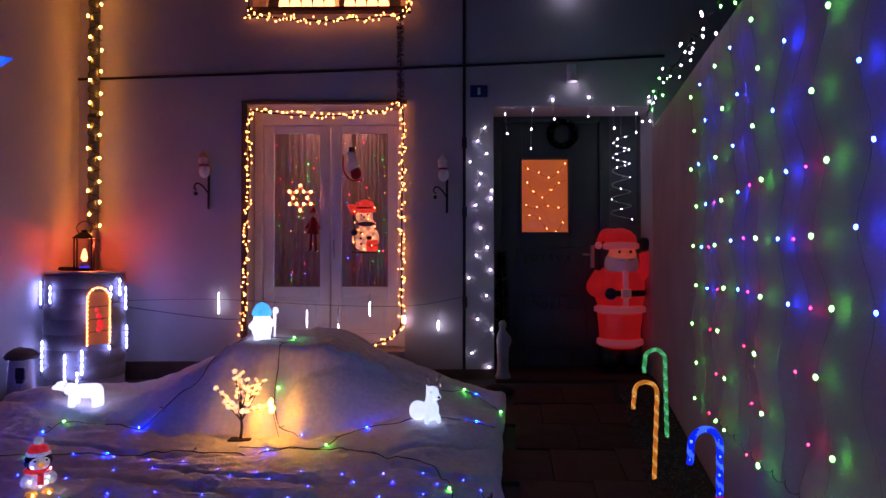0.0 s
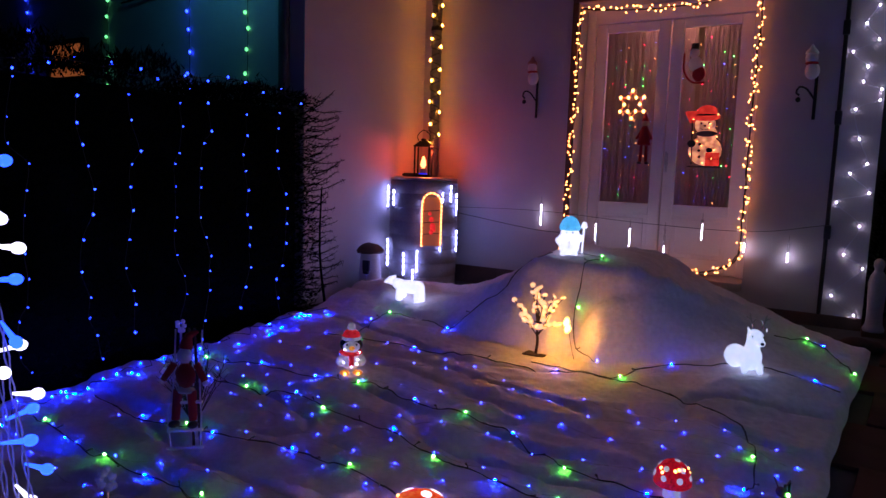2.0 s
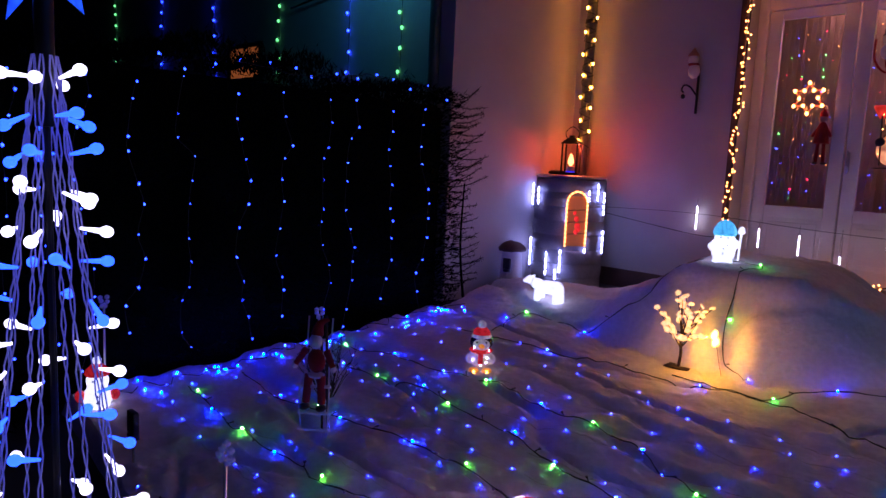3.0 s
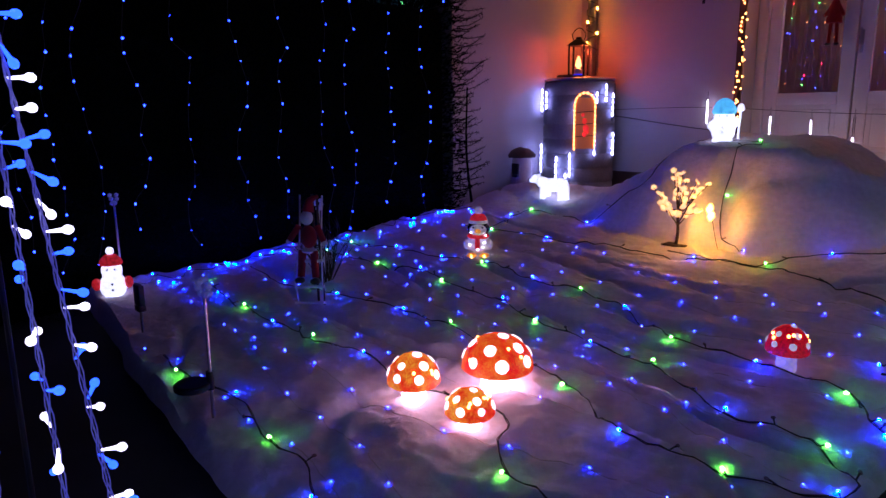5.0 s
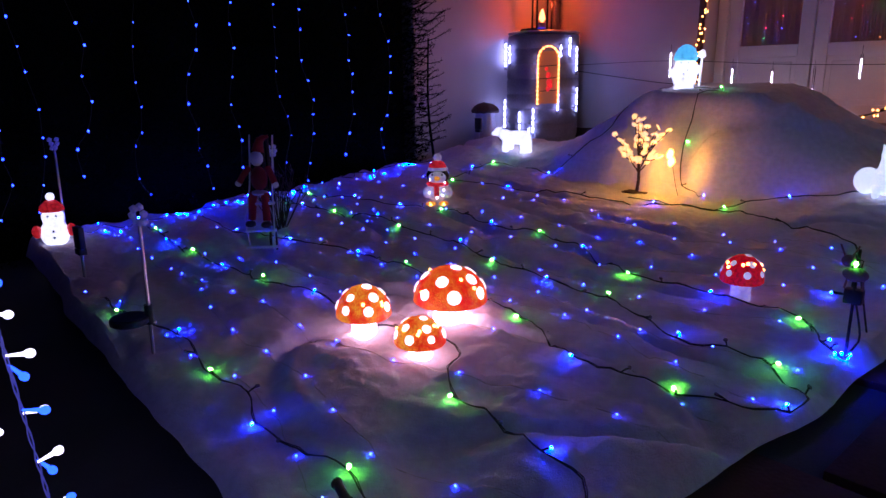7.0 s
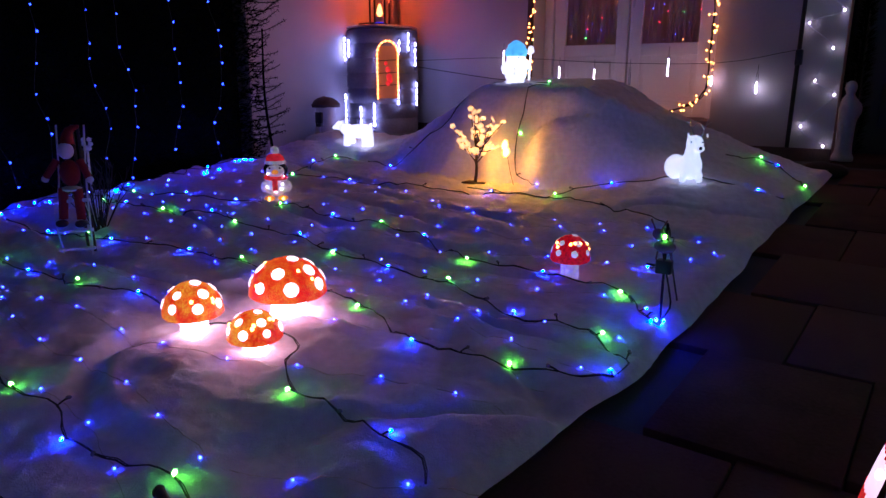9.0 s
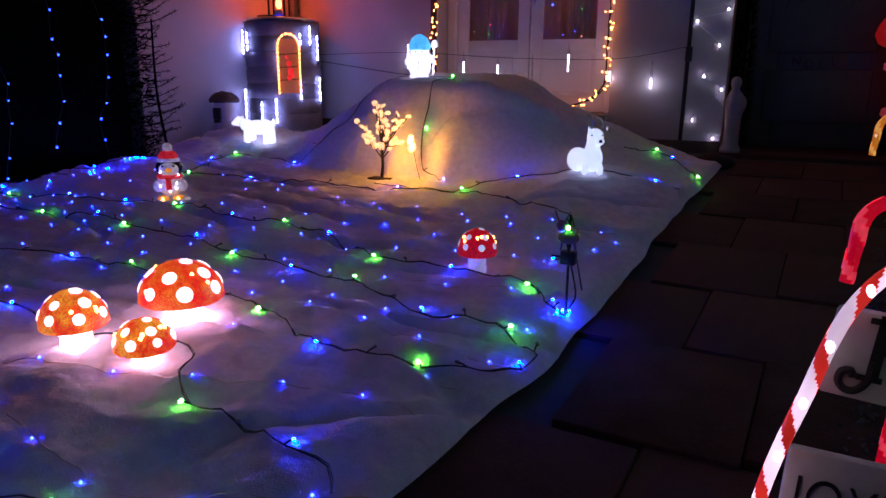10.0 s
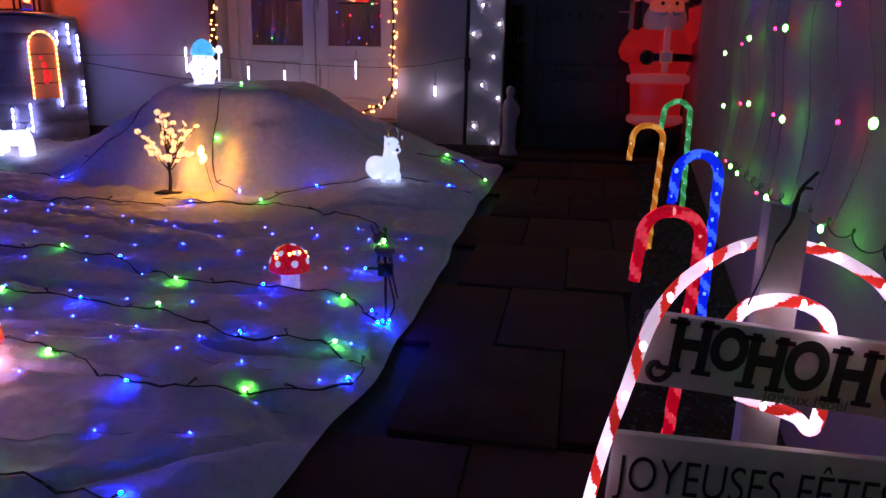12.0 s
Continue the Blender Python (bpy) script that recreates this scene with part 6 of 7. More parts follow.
# ---- cone of ball lights with a star ----
def cone_tree():
    x, y = -0.75, 1.08
    z = ground_z(x, y) - 0.02
    t = thing("cone_light_tree", (x, y, z), "cone tree of strings with white and blue ball lights", "light tree")
    b = bmesh.new()
    tube(b, [(0, 0, 0), (0, 0, 1.42)], 0.005, 8)
    tube(b, [(0, 0, 1.42), (0, 0, 1.62)], 0.012, 12)
    part("pole", b, DARK_METAL, t)
    def rad(h):
        s = 1 - h
        return 0.014 + 0.156 * s
    b = bmesh.new()
    tube(b, [(0.170 * math.cos(a), 0.170 * math.sin(a), 0.012) for a in [2 * math.pi * k / 40 for k in range(41)]], 0.007, 6)
    part("base_ring", b, CLEAR_WIRE, t)
    ball_w, ball_b = bmesh.new(), bmesh.new()
    for bb in (ball_w, ball_b):
        ball(bb, (0, 0, 0.012), 0.0080, (1, 1, 1.15), 14)
        tube(bb, [(0, 0, -0.022), (0, 0, 0.004)], 0.0020, 6, 0.0042)
    mw, mb = mesh_of("ball_bulb", ball_w, BALL_WHITE), mesh_of("ball_bulb", ball_b, BALL_BLUE)
    rng = random.Random(21)
    for k in range(8):
        a = 2 * math.pi * k / 8 + 0.25
        pts = [Vector((rad(h) * math.cos(a), rad(h) * math.sin(a), 0.012 + 1.50 * h)) for h in [i / 24 for i in range(25)]]
        b = bmesh.new()
        for ph in (0, math.pi):
            tube(b, [p + Vector((0.003 * math.cos(i * 1.3 + ph), 0.003 * math.sin(i * 1.3 + ph), 0)) for i, p in enumerate(spline(pts, 0.02))], 0.0012, 5)
        # Faint emission stands in for the bulbs' light caught along the cable.
        s = part("string", b, emit("bulb_glow_cable", (0.15, 0.2, 1.0), 0.22, (0.3, 0.3, 0.5)), t, "clear twisted cable")
        for j, p in enumerate(along(pts, 0.100, 0.03 + 0.05 * (k % 2))):
            d = Vector((math.cos(a) + rng.uniform(-0.8, 0.8), math.sin(a) + rng.uniform(-0.8, 0.8), rng.uniform(-0.6, 0.5))).normalized()
            piece("bulb", mw if (j + k) % 2 else mb, s, Matrix.Translation(p + d * 0.022) @ d.to_track_quat("Z", "Y").to_matrix().to_4x4())
    b = bmesh.new()
    for zz in (0.0,):
        ring = [(0.13 if k % 2 == 0 else 0.056) for k in range(10)]
        fr = [b.verts.new((ring[k] * math.sin(k * math.pi / 5), 0, 1.665 + ring[k] * math.cos(k * math.pi / 5))) for k in range(10)]
        c0, c1 = b.verts.new((0, -0.025, 1.665)), b.verts.new((0, 0.025, 1.665))
        for k in range(10):
            b.faces.new((fr[k], fr[(k + 1) % 10], c0)), b.faces.new((fr[(k + 1) % 10], fr[k], c1))
    o = part("star", b, STAR_BLUE, t, "lit blue star", smooth=False)
    o.rotation_euler = (0, 0, radians(20))


cone_tree()


# ---- stakes and small garden ornaments ----
def solar_stake(x, y, h, label, head, disc=True, turn=0):
    t = thing("solar_stake_light", (x, y, snow_z(x, y)), label, "stake light", "solar stakes in the snow", turn=turn)
    b = bmesh.new()
    tube(b, [(0, 0, -0.03), (0.004, 0, h)], 0.0055, 8)
    part("stake", b, STEEL, t)
    if disc:
        b = bmesh.new()
        lathe(b, [(0.05, 0.105), (0.056, 0.11), (0.056, 0.124), (0.05, 0.129)], (-0.05, -0.02, 0), 22)
        tube(b, [(0.0, 0, 0.10), (0.0, 0, 0.16)], 0.012, 10)
        part("solar_panel", b, BLACK, t, "round black solar panel")
    if head == "crystal":
        for k in range(7):
            b = bmesh.new()
            a = 2 * math.pi * k / 7
            bmesh.ops.create_icosphere(b, subdivisions=1, radius=0.013, matrix=Matrix.Translation((0.004 + 0.016 * math.cos(a), 0.016 * math.sin(a), h + 0.012 + 0.02 * (k % 3))))
            part("crystal", b, emit("faint_crystal", (0.2, 0.25, 0.9), 0.06, (0.6, 0.6, 0.75)), t, smooth=False)
    else:
        b = bmesh.new()
        box(b, (-0.034, -0.012, h - 0.005), (0.034, 0.012, h + 0.085), 0.004)
        box(b, (-0.026, -0.016, h - 0.03), (0.026, 0.016, h - 0.004), 0.004)
        part("solar_box", b, BLACK, t, "small black solar box")
    return t


solar_stake(-1.42, 1.69, 0.40, "steel solar stake with a crystal flower head", "crystal", turn=40)
solar_stake(-3.18, 1.98, 0.43, "steel solar stake with a crystal flower head", "crystal", False)
solar_stake(-2.62, 2.86, 0.30, "short steel solar stake with a crystal head", "crystal", False)
solar_stake(-2.36, 1.80, 0.13, "black solar box on a short stake", "box", False)
solar_stake(-3.18, 5.12, 0.10, "small stake with a dark head by the barrel", "box", False)


def right_stake():
    x, y = 0.13, 2.90
    t = thing("ornament_stake", (x, y, snow_z(x, y)), "dark stake with a small reindeer ornament and cable", "stake")
    b = bmesh.new()
    tube(b, [(0, 0, -0.03), (0, 0, 0.30)], 0.004, 8)
    part("stake", b, DARK_METAL, t)
    b = bmesh.new()
    box(b, (-0.022, -0.015, 0.155), (0.022, 0.015, 0.195), 0.004)
    tube(b, [(-0.05, 0, 0.175), (-0.02, 0, 0.175)], 0.004, 6)
    part("clip", b, BLACK, t)
    b = bmesh.new()
    ball(b, (0.0, -0.012, 0.235), 0.024, (1.3, 0.6, 0.8), 12)
    ball(b, (-0.02, -0.016, 0.27), 0.016, (1, 0.8, 1), 12)
    for s in (-1, 1):
        tube(b, [(-0.02 + 0.008 * s, -0.014, 0.28), (-0.02 + 0.022 * s, -0.012, 0.31)], 0.0025, 5)
        tube(b, [(0.018 * s, -0.012, 0.225), (0.022 * s, -0.012, 0.195)], 0.003, 5)
    part("ornament", b, mat("pink_felt", (0.36, 0.16, 0.17), 0.9), t, "small pinkish reindeer ornament")
    b = bmesh.new()
    tube(b, spline([(0.0, 0.2, 0.02), (-0.01, 0.05, 0.25), (-0.012, -0.01, 0.28), (0.0, -0.012, 0.2), (0.02, -0.012, 0.12), (0.028, -0.012, 0.06), (0.0, -0.012, 0.01)], 0.02), 0.003, 6)
    part("cable", b, CABLE, t)
    for p, c in (((0.0, -0.02, 0.265), "green"), ((-0.005, -0.02, 0.02), "blue"), ((-0.02, -0.02, 0.015), "blue"), ((0.01, -0.02, 0.012), "blue")):
        piece("bulb", LM[c], t, Matrix.Translation(p))


right_stake()


def climbing_santa():
    x, y = -2.085, 2.475
    zs = snow_z(x, y)
    t = thing("rope_ladder", (x, y, zs), "small wooden ladder with pale ropes stuck in the snow", "ladder", turn=30)
    for s in (-1, 1):
        b = bmesh.new()
        tube(b, [(0.035 + 0.014 * s, 0.02, -0.03), (0.0 + 0.012 * s, 0.06, 0.53)], 0.006, 7)
        part("pole", b, BARK, t)
        b = bmesh.new()
        tube(b, spline([(0.060 * s, -0.02, 0.02), (0.070 * s, -0.03, 0.18), (0.056 * s, 0.0, 0.30), (0.056 * s, 0.03, 0.53)], 0.03), 0.0035, 6)
        part("rope", b, WHITE_CLOTH, t)
    for z in (0.035, 0.11, 0.23):
        b = bmesh.new()
        tube(b, [(-0.075, -0.025, z), (0.075, -0.025, z + 0.012)], 0.007, 7)
        part("rung", b, WHITE_WOOD, t)
    b = bmesh.new()
    m = pose(x, y, zs, 0, 0, 30)
    def at(px, py, pz):
        return m @ Vector((px * 1.02, py * 1.02, (pz - 0.12) * 1.10 + 0.12))
    for s in (-1, 1):
        add(b, 0, lambda: tube(b, [at(0.028 * s, -0.02, 0.27), at(0.036 * s, -0.03, 0.16)], 0.019, 10, 0.017))
        add(b, 2, lambda: ball(b, at(0.038 * s, -0.04, 0.145), 0.020, (1, 1.3, 0.8), 10))
        add(b, 0, lambda: tube(b, [at(0.045 * s, -0.01, 0.37), at(0.085 * s, -0.03, 0.31)], 0.015, 9, 0.013))
        add(b, 1, lambda: ball(b, at(0.088 * s, -0.03, 0.305), 0.014, seg=9))
    add(b, 0, lambda: ball(b, at(0, -0.01, 0.325), 0.046, (1, 0.75, 1.15), 14))
    add(b, 1, lambda: ball(b, at(0, -0.012, 0.268), 0.045, (1, 0.78, 0.25), 14))
    add(b, 1, lambda: ball(b, at(0, -0.02, 0.405), 0.033, (1, 0.85, 1), 12))
    add(b, 0, lambda: tube(b, spline([at(0, -0.005, 0.43), at(0.01, 0.0, 0.475), at(0.045, 0.01, 0.49)], 0.02), 0.028, 10, 0.006))
    solid("santa_doll", b, [RED_CLOTH, WHITE_CLOTH, BLACK], "small red cloth santa doll on the rope ladder", "doll")


climbing_santa()
bm = bmesh.new()
rng = random.Random(31)
bx, by = -2.35, 2.72
for k in range(38):
    a, r = rng.uniform(0, 6.28), rng.uniform(0.04, 0.16)
    h = rng.uniform(0.16, 0.34)
    p0 = Vector((bx + 0.02 * math.cos(a), by + 0.02 * math.sin(a), snow_z(bx, by) - 0.02))
    p2 = p0 + Vector((r * math.cos(a), r * math.sin(a), h))
    pm = (p0 + p2) / 2 + Vector((rng.uniform(-0.02, 0.02), rng.uniform(-0.02, 0.02), 0.03))
    tube(bm, [p0, pm, p2], 0.003, 5, 0.001)
    for j in range(3):
        q = pm + (p2 - pm) * rng.random()
        tube(bm, [q, q + Vector((rng.uniform(-0.05, 0.05), rng.uniform(-0.05, 0.05), 0.05))], 0.0015, 4, 0.0007)
solid("bare_shrub", bm, BARK, "small leafless twiggy shrub poking through the snow", "shrub")

# ---- light curtain on the side wall ----
for i, (y, c) in enumerate(((4.0, "wall_green"), (3.74, "wall_blue"), (3.52, "wall_red"), (3.37, "wall_green"), (3.06, "wall_blue"), (2.88, "wall_red"), (2.72, "wall_green"), (2.43, "wall_blue"), (2.24, "wall_red"), (2.07, "wall_green"), (1.77, "wall_blue"), (1.60, "wall_red"), (1.42, "wall_green"), (1.12, "wall_blue"))):
    t = thing("hanging_light_string", (side_x(y) - 0.024, y + 0.105, 0), {"wall_green": "green", "wall_blue": "blue", "wall_red": "red"}[c] + " light strand of the curtain on the side wall", "string light", "strands of the wall light curtain")
    b = bmesh.new()
    rows = range(0, 6) if c == "wall_blue" else range(3, 9) if c == "wall_red" else range(9)
    spots = [Vector((0.006 * math.sin(k * 5 + i), 0.035 * (-1) ** k + 0.012 * math.sin(k * 3 + i), 2.225 - 0.218 * k + 0.012 * math.sin(k * 7 + i))) for k in range(9)]
    tube(b, spline([Vector((0.0, 0, 2.42))] + spots, 0.06), 0.0004, 4)
    part("wire", b, CABLE, t)
    for k in rows:
        piece("bulb", LM[c], t, Matrix.Translation(spots[k]) @ Matrix.Scale(1.0 if c != "wall_red" else 0.8, 4))
garland("wall_top_lights", [(side_x(6.15) - 0.06, 6.15, 2.55), (side_x(5.2) - 0.05, 5.2, 2.60), (side_x(4.3) - 0.05, 4.3, 2.54), (side_x(3.4) - 0.05, 3.4, 2.50), (side_x(2.6) - 0.04, 2.6, 2.48)], 0.095, 0.075, ("porch_white", "porch_white", "porch_white", "green"), "white light drops along the top of the side wall", count=2, cable=0.003)
s = thing("wall_foot_cable", (0, 0, 0), "dark curly cable with green lights along the side wall", "string light")
pts = [Vector((side_x(y) - 0.05 - 0.010 * math.cos(y * 46), y, 0.500 + 0.05 * (2.9 - y) * (y < 2.9) + 0.012 * math.sin(y * 46))) for y in [3.5 - 0.012 * i for i in range(135)]]
b = bmesh.new()
tube(b, pts, 0.0014, 5)
part("cable", b, CABLE, s)
for p in along(pts, 0.62, 0.15):
    piece("bulb", LM["green"], s, Matrix.Translation(p + Vector((-0.006, 0, -0.008))))


# ---- candy canes ----
def candy_cane(x, y, top, r, hook, material, label, lean=0.0):
    z0 = ground_z(x, y) - 0.02
    t = thing("candy_cane_light", (x, y, z0), label, "candy cane lamp", "candy canes along the path")
    h = top - z0
    R = hook / 2
    pts = [Vector((R + lean * (1 - k / 8), 0, (h - R) * k / 8)) for k in range(9)]
    pts += [Vector((R * math.cos(a), 0, h - R + R * math.sin(a))) for a in [math.pi * k / 14 for k in range(1, 15)]]
    pts += [Vector((-R - 0.004, 0, h - R - 0.055)), Vector((-R - 0.008, 0, h - R - 0.085))]
    b = bmesh.new()
    seg = 10
    fine = spline(pts, 0.02)
    tube(b, fine, r, seg)
    for v in b.verts:
        q = min(fine, key=lambda f: (f - v.co).length_squared)
        k = fine.index(q)
        d = v.co - q
        v.co = q + d * (1 + 0.10 * math.sin(k * 0.9 + 2 * math.atan2(d.y, d.x)))
    part("tube", b, material, t, "twisted lit plastic tube")
    b = bmesh.new()
    close = spline(pts, 0.007)
    seg = 16
    faces = tube(b, close, r * 1.10, seg, caps=False)
    bmesh.ops.delete(b, geom=[f for n, f in enumerate(faces) if ((n // seg) * 0.007 / (r * 5.5) + (n % seg) / seg) % 1.0 > 0.30], context="FACES")
    part("twist", b, CANE_TWIST[material.name], t, "paler spiral twist")
    core = LM["cane_core"]
    for p in along(fine, 0.075, 0.03):
        piece("bulb", core[material.name], t, Matrix.Translation(p + Vector((0.25 * r * math.sin(p.z * 90), -r * 0.55, 0))) @ Matrix.Scale(r / 0.0058, 4))


LM["rope_core"] = led_mesh("rope_core", emit("rope_core_glow", (1.0, 0.92, 0.88), 8), 0.0045, 1.6)
CANE_TWIST = {
    TUBE_RED.name: emit("pale_red_twist", (1.0, 0.06, 0.07), 0.9, (0.8, 0.1, 0.1), 0.3, 90),
    TUBE_GREEN.name: emit("pale_green_twist", (0.04, 1.0, 0.30), 0.6, (0.1, 0.6, 0.2), 0.3, 90),
    TUBE_AMBER.name: emit("pale_amber_twist", (1.0, 0.50, 0.06), 0.85, (0.8, 0.5, 0.1), 0.3, 90),
    TUBE_BLUE.name: emit("pale_blue_twist", (0.03, 0.14, 1.0), 1.6, (0.1, 0.2, 0.8), 0.3, 90),
}
LM["cane_core"] = {
    TUBE_RED.name: led_mesh("red_core", emit("red_core_glow", (1.0, 0.35, 0.25), 1.3), 0.0028, 1.5),
    TUBE_GREEN.name: led_mesh("green_core", emit("green_core_glow", (0.4, 1.0, 0.55), 1.1), 0.0028, 1.5),
    TUBE_AMBER.name: led_mesh("amber_core", emit("amber_core_glow", (1.0, 0.75, 0.35), 1.3), 0.0028, 1.5),
    TUBE_BLUE.name: led_mesh("blue_core", emit("blue_core_glow", (0.15, 0.5, 1.0), 1.6), 0.0028, 1.5),
}
candy_cane(1.30, 4.62, 0.69, 0.013, 0.13, TUBE_GREEN, "green lit candy cane standing in the gravel", 0.01)
candy_cane(1.04, 3.93, 0.605, 0.0115, 0.125, TUBE_AMBER, "amber lit candy cane standing in the gravel", -0.02)
candy_cane(1.02, 3.01, 0.575, 0.0135, 0.118, TUBE_BLUE, "blue lit candy cane standing in the gravel", -0.005)
candy_cane(0.801, 2.30, 0.533, 0.0113, 0.110, TUBE_RED, "red lit candy cane standing in the gravel", -0.03)


# ---- greeting sign with a striped rope light ----
def greeting_sign():
    gz = ground_z(0.85, 1.9) - 0.02
    t = thing("greeting_sign", (0, 0, 0), "whitewashed wooden post sign with two greeting boards", "sign")
    b = bmesh.new()
    box(b, (0.824, 1.886, gz), (0.875, 1.918, 0.612), 0.003)
    for v in b.verts:
        if v.co.z > 0.5:
            v.co.z -= (v.co.x - 0.824) * 0.22 - 0.008
    part("post", b, SIGN_WOOD, t)
    w, h = 0.40, 0.102
    b = bmesh.new()
    box(b, (-w / 2, -0.008, -h / 2), (w / 2, 0.008, h / 2), 0.006)
    upper = part("board", b, SIGN_WOOD, t)
    upper.matrix_basis = pose(0.872, 1.860, 0.411, 0, 5.2, 0)
    for ch, dx, size, dz in (("H", 0.063, 0.094, 0.010), ("O", 0.111, 0.076, 0.012), ("H", 0.158, 0.094, 0.002), ("O", 0.209, 0.088, 0.004), ("H", 0.266, 0.096, 0.000), ("O", 0.326, 0.080, 0.000)):
        place_text(upper, ch, size, pose(-w / 2 + dx, -0.0085, dz, 90) @ Matrix.Diagonal((0.74, 1, 1, 1)), INK, depth=0.0012, bold=0.0036)
        if ch == "H":
            for sx in (-1, 1):
                for sz in (-1, 1):
                    b = bmesh.new()
                    box(b, (-w / 2 + dx + sx * 0.019 - 0.0125, -0.0097, dz + sz * size * 0.345 - 0.0035), (-w / 2 + dx + sx * 0.019 + 0.0125, -0.008, dz + sz * size * 0.345 + 0.0035), 0.0006)
                    part("serif", b, INK, upper)
    b = bmesh.new()
    sx, sz = -w / 2 + 0.046, -0.012
    tube(b, spline([(sx - 0.001, -0.0080, sz + 0.010), (sx - 0.002, -0.0080, sz - 0.012), (sx - 0.010, -0.0080, sz - 0.026), (sx - 0.021, -0.0080, sz - 0.028), (sx - 0.029, -0.0080, sz - 0.020), (sx - 0.028, -0.0080, sz - 0.008), (sx - 0.020, -0.0080, sz - 0.005), (sx - 0.017, -0.0080, sz - 0.012)], 0.003), 0.0044, 8)
    part("swash", b, INK, upper)
    place_text(upper, "Joyeux Noël", 0.021, pose(-w / 2 + 0.165, -0.0085, -0.040, 90), GREY_INK, depth=0.0008, left=True)
    w, h = 0.46, 0.15
    b = bmesh.new()
    box(b, (-w / 2, -0.008, -h / 2), (w / 2, 0.008, h / 2), 0.006)
    lower = part("board", b, SIGN_WOOD, t)
    lower.matrix_basis = pose(0.877, 1.858, 0.223, 0, 2.2, 0)
    place_text(lower, "JOYEUSES FÊTES", 0.077, pose(-w / 2 + 0.010, -0.0085, 0.014, 90) @ Matrix.Diagonal((0.66, 1, 1, 1)), INK, depth=0.0010, bold=-0.0008, left=True)
    b = bmesh.new()
    tube(b, spline([(0.833, 1.878, 0.571), (0.847, 1.878, 0.597), (0.848, 1.876, 0.614), (0.850, 1.875, 0.633), (0.855, 1.875, 0.644), (0.870, 1.875, 0.662)], 0.006), 0.0022, 6)
    tube(b, spline([(0.847, 1.872, 0.602), (0.852, 1.878, 0.622), (0.850, 1.870, 0.636), (0.857, 1.875, 0.642), (0.866, 1.875, 0.641)], 0.006), 0.0020, 6)
    tube(b, spline([(0.833, 1.878, 0.571), (0.820, 1.872, 0.53), (0.806, 1.868, 0.49)], 0.01), 0.0012, 5)
    part("wire_tie", b, CABLE, t)


greeting_sign()


def striped_rope(ctrl, r, label):
    t = thing("candy_stripe_rope_light", (0, 0, 0), label, "rope light", "striped rope lights on the sign")
    pts = spline(ctrl, 0.0035)
    seg = 18
    for want, name, material in ((0, "tube", ROPE_WHITE), (1, "stripe", ROPE_RED)):
        b = bmesh.new()
        faces = tube(b, pts, r + 0.0004 * want, seg, caps=not want)
        drop = []
        for n, f in enumerate(faces):
            i, k = divmod(n, seg)
            red = (i * 0.0035 / 0.085 + k / seg) % 1.0 < 0.34
            if red != bool(want):
                drop.append(f)
        if want:
            bmesh.ops.delete(b, geom=drop, context="FACES")
        part(name, b, material, t, "" if not want else "red spiral stripe")
    for p in along(pts, 0.07, 0.02):
        piece("bulb", LM["rope_core"], t, Matrix.Translation(p + Vector((0, -r * 0.8, 0))))


striped_rope([(0.585, 1.83, -0.06), (0.602, 1.83, 0.10), (0.624, 1.83, 0.238), (0.638, 1.83, 0.31), (0.655, 1.83, 0.375), (0.672, 1.832, 0.443), (0.689, 1.838, 0.486), (0.718, 1.85, 0.522), (0.764, 1.88, 0.547), (0.811, 1.92, 0.557), (0.86, 1.94, 0.560), (0.914, 1.94, 0.549), (0.955, 1.93, 0.533), (0.996, 1.92, 0.503), (1.03, 1.90, 0.44), (1.04, 1.89, 0.34)], 0.0078, "red and white striped rope light arching over the sign")
striped_rope([(0.80, 1.876, 0.40), (0.789, 1.876, 0.45), (0.795, 1.876, 0.469), (0.813, 1.876, 0.488), (0.849, 1.874, 0.497), (0.886, 1.876, 0.489), (0.911, 1.876, 0.466), (0.920, 1.878, 0.40), (0.918, 1.878, 0.335), (0.908, 1.876, 0.317), (0.889, 1.876, 0.334), (0.85, 1.874, 0.349), (0.81, 1.876, 0.362)], 0.0088, "small striped rope light loop on the sign post")
# Added point lamp brightens the sign beyond the rope light; no bulb sits here.
lamp("sign_fill", "POINT", (0.91, 1.845, 0.475), 0.07, (1.0, 0.92, 0.86), 0.01)

# ---- gravel strip and paved path ----
bm = bmesh.new()
ring = []
for i in range(40):
    y = 0.2 + 5.9 * i / 39
    xe = side_x(y) - 0.36 + 0.02 * noise.noise((y * 4, 0, 0))
    ring.append((bm.verts.new((xe, y, ground_z(0, y) + 0.003)), bm.verts.new((side_x(y) - 0.002, y, ground_z(0, y) + 0.012))))
for a, b in zip(ring, ring[1:]):
    bm.faces.new((a[0], a[1], b[1], b[0]))
solid("gravel_bed", bm, JOINT, "strip of dark earth along the side wall", "gravel", "structure")
bm = bmesh.new()
rng = random.Random(15)
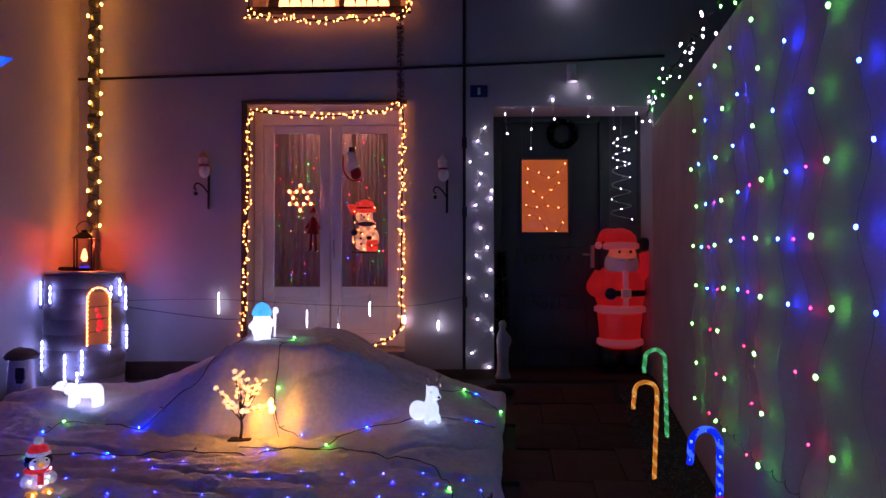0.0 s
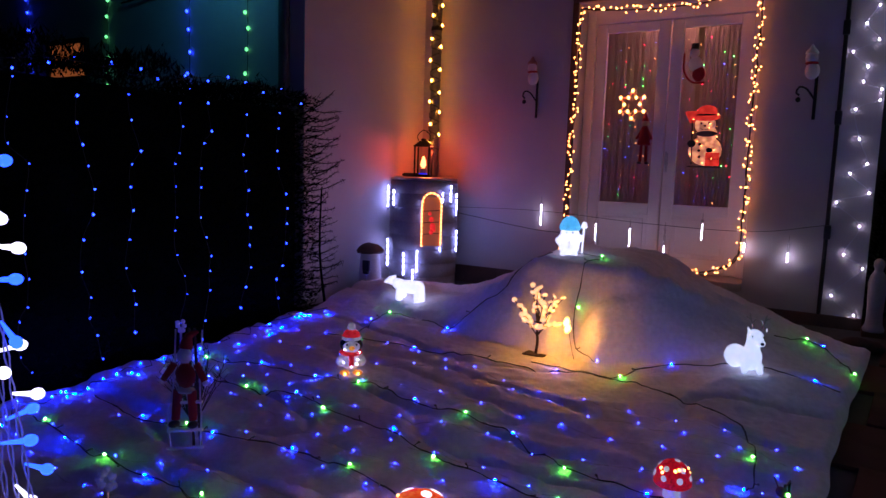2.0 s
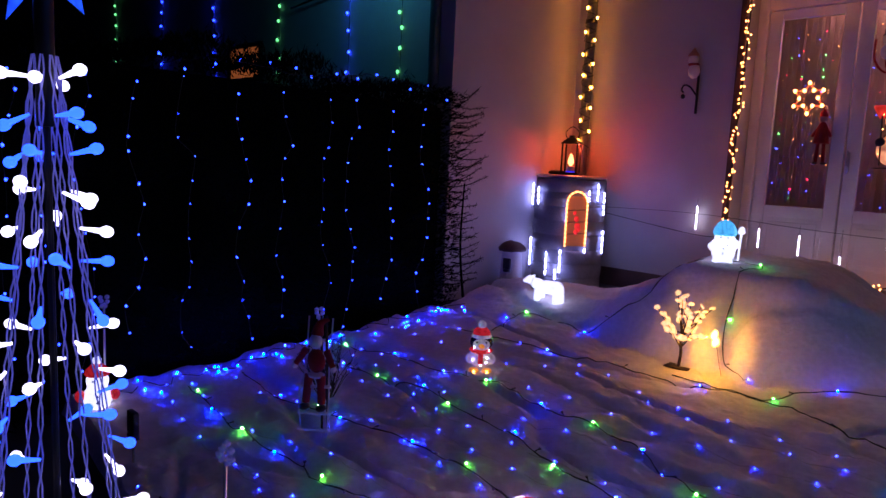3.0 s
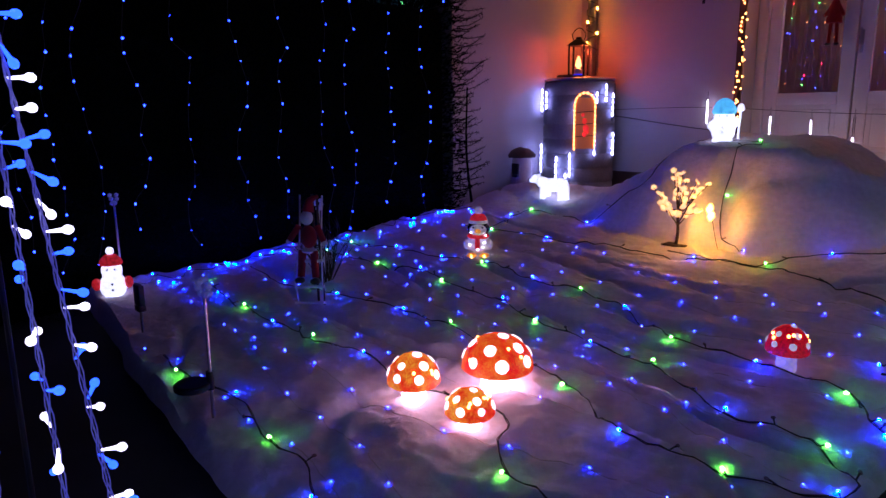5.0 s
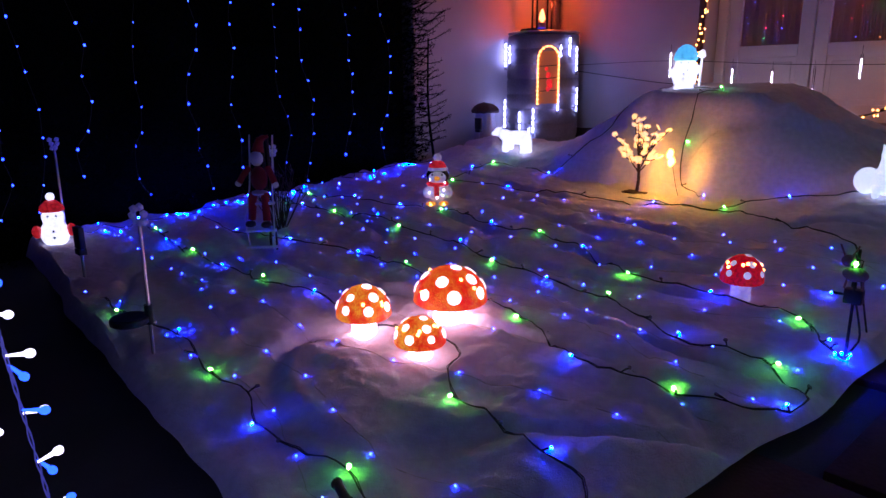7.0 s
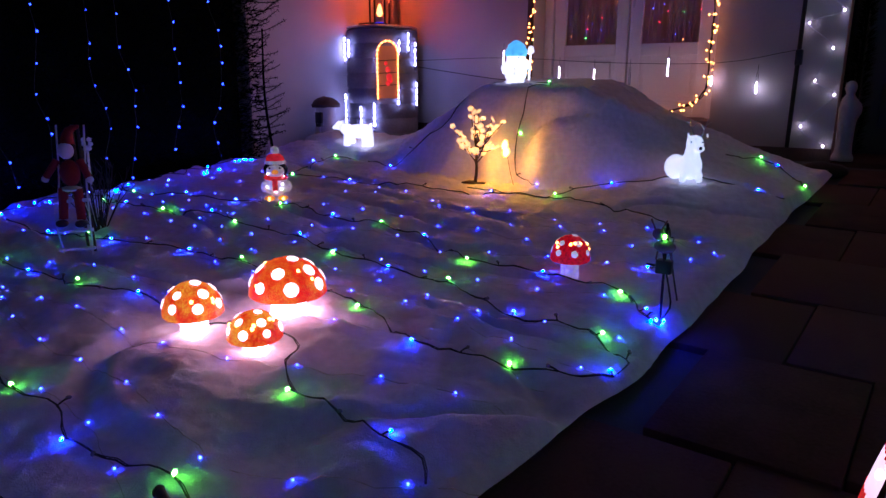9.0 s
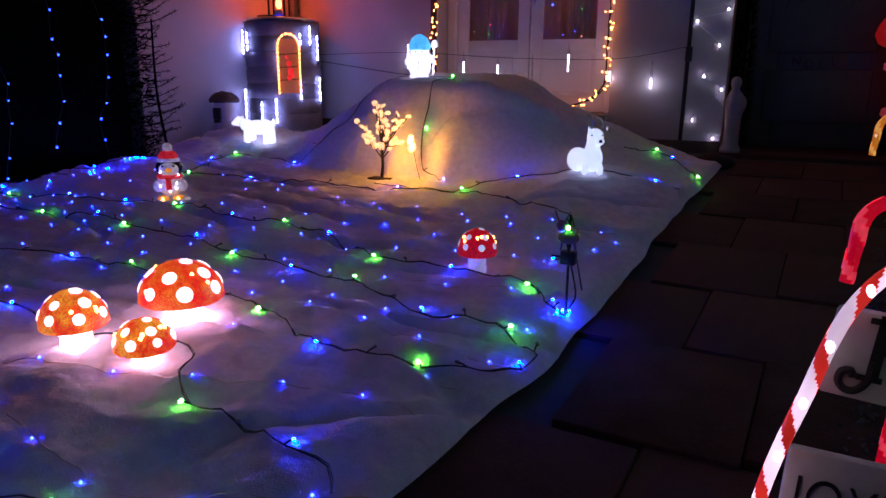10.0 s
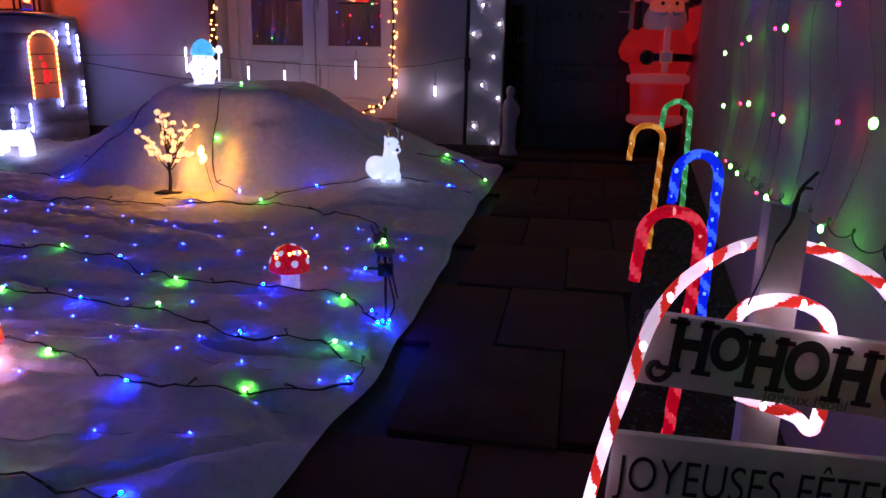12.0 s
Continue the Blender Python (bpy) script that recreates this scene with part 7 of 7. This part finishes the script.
for k in range(3200):
    y = 1.2 + 4.7 * rng.random() ** 1.4
    x = side_x(y) - rng.uniform(0.01, 0.35)
    r = rng.uniform(0.004, 0.011)
    m = pose(x, y, ground_z(0, y) + 0.010, rng.uniform(0, 180), rng.uniform(0, 180), 0) @ Matrix.Diagonal((1.2 * r, 0.9 * r, 0.6 * r, 1))
    c = [bm.verts.new(m @ Vector(q)) for q in ((1, 0, 0), (-1, 0, 0), (0, 1, 0), (0, -1, 0), (0.2, 0.1, 1), (-0.1, 0.2, -1))]
    for q in ((0, 2, 4), (2, 1, 4), (1, 3, 4), (3, 0, 4), (2, 0, 5), (1, 2, 5), (3, 1, 5), (0, 3, 5)):
        bm.faces.new([c[i] for i in q])
solid("gravel", bm, GRAVEL, "loose pale gravel and snow crumbs along the wall", "gravel", "stuff")

path = thing("pavement", (0, 0, 0), "path of worn concrete slabs beside the snow", "path", kind="structure")
slab_meshes = []
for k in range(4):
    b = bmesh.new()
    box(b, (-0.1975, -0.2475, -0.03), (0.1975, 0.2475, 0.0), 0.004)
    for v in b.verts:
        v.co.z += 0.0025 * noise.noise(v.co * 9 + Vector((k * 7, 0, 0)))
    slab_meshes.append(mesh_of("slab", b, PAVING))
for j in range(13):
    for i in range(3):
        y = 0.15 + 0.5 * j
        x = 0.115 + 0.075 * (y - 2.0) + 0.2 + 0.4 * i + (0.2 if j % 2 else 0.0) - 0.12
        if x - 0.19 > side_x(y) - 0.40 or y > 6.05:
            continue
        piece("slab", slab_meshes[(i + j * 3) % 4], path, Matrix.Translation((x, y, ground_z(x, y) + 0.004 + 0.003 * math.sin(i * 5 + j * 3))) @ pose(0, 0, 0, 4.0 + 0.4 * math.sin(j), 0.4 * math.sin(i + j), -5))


# ---- last small things ----
def tee_handle():
    x, y = -0.39, 1.63
    t = thing("tee_handle_stake", (x, y, ground_z(x, y) - 0.035), "dark red tee-shaped handle on a short rod", "handle")
    b = bmesh.new()
    tube(b, [(0, 0, -0.02), (0, 0, 0.13)], 0.008, 10)
    part("rod", b, PLINTH, t)
    b = bmesh.new()
    tube(b, [(-0.036, 0.012, 0.135), (-0.030, 0.010, 0.136), (0, 0, 0.134), (0.030, -0.010, 0.136), (0.036, -0.012, 0.135)], 0.0095, 12)
    for s in (-1, 1):
        ball(b, (0.034 * s, -0.011 * s, 0.135), 0.0125, (0.7, 1, 1), 12)
    part("handle", b, PLINTH, t)


tee_handle()
bm = bmesh.new()
tube(bm, spline([(-0.98, 1.30, ground_z(0, 1.3) - 0.014), (-0.90, 1.335, ground_z(0, 1.33) - 0.014), (-0.88, 1.30, ground_z(0, 1.3) - 0.014), (-0.93, 1.27, ground_z(0, 1.27) - 0.014), (-0.86, 1.25, ground_z(0, 1.25) - 0.014), (-0.70, 1.33, ground_z(0, 1.33) - 0.014), (-0.60, 1.46, ground_z(0, 1.46) - 0.01)], 0.015), 0.0022, 6)
solid("ground_cable", bm, CLEAR_WIRE, "thin pale cable curling over the dark ground", "cable")
bm = bmesh.new()
bmesh.ops.create_icosphere(bm, subdivisions=3, radius=0.09, matrix=pose(0.36, 5.72, ground_z(0, 5.72) + 0.02) @ Matrix.Diagonal((1.5, 0.9, 0.6, 1)))
for v in bm.verts:
    v.co += Vector((1, 1, 0.6)) * 0.018 * noise.noise(v.co * 14)
solid("garden_stone", bm, JOINT, "dark rough stone holding the snow fleece corner", "stone")
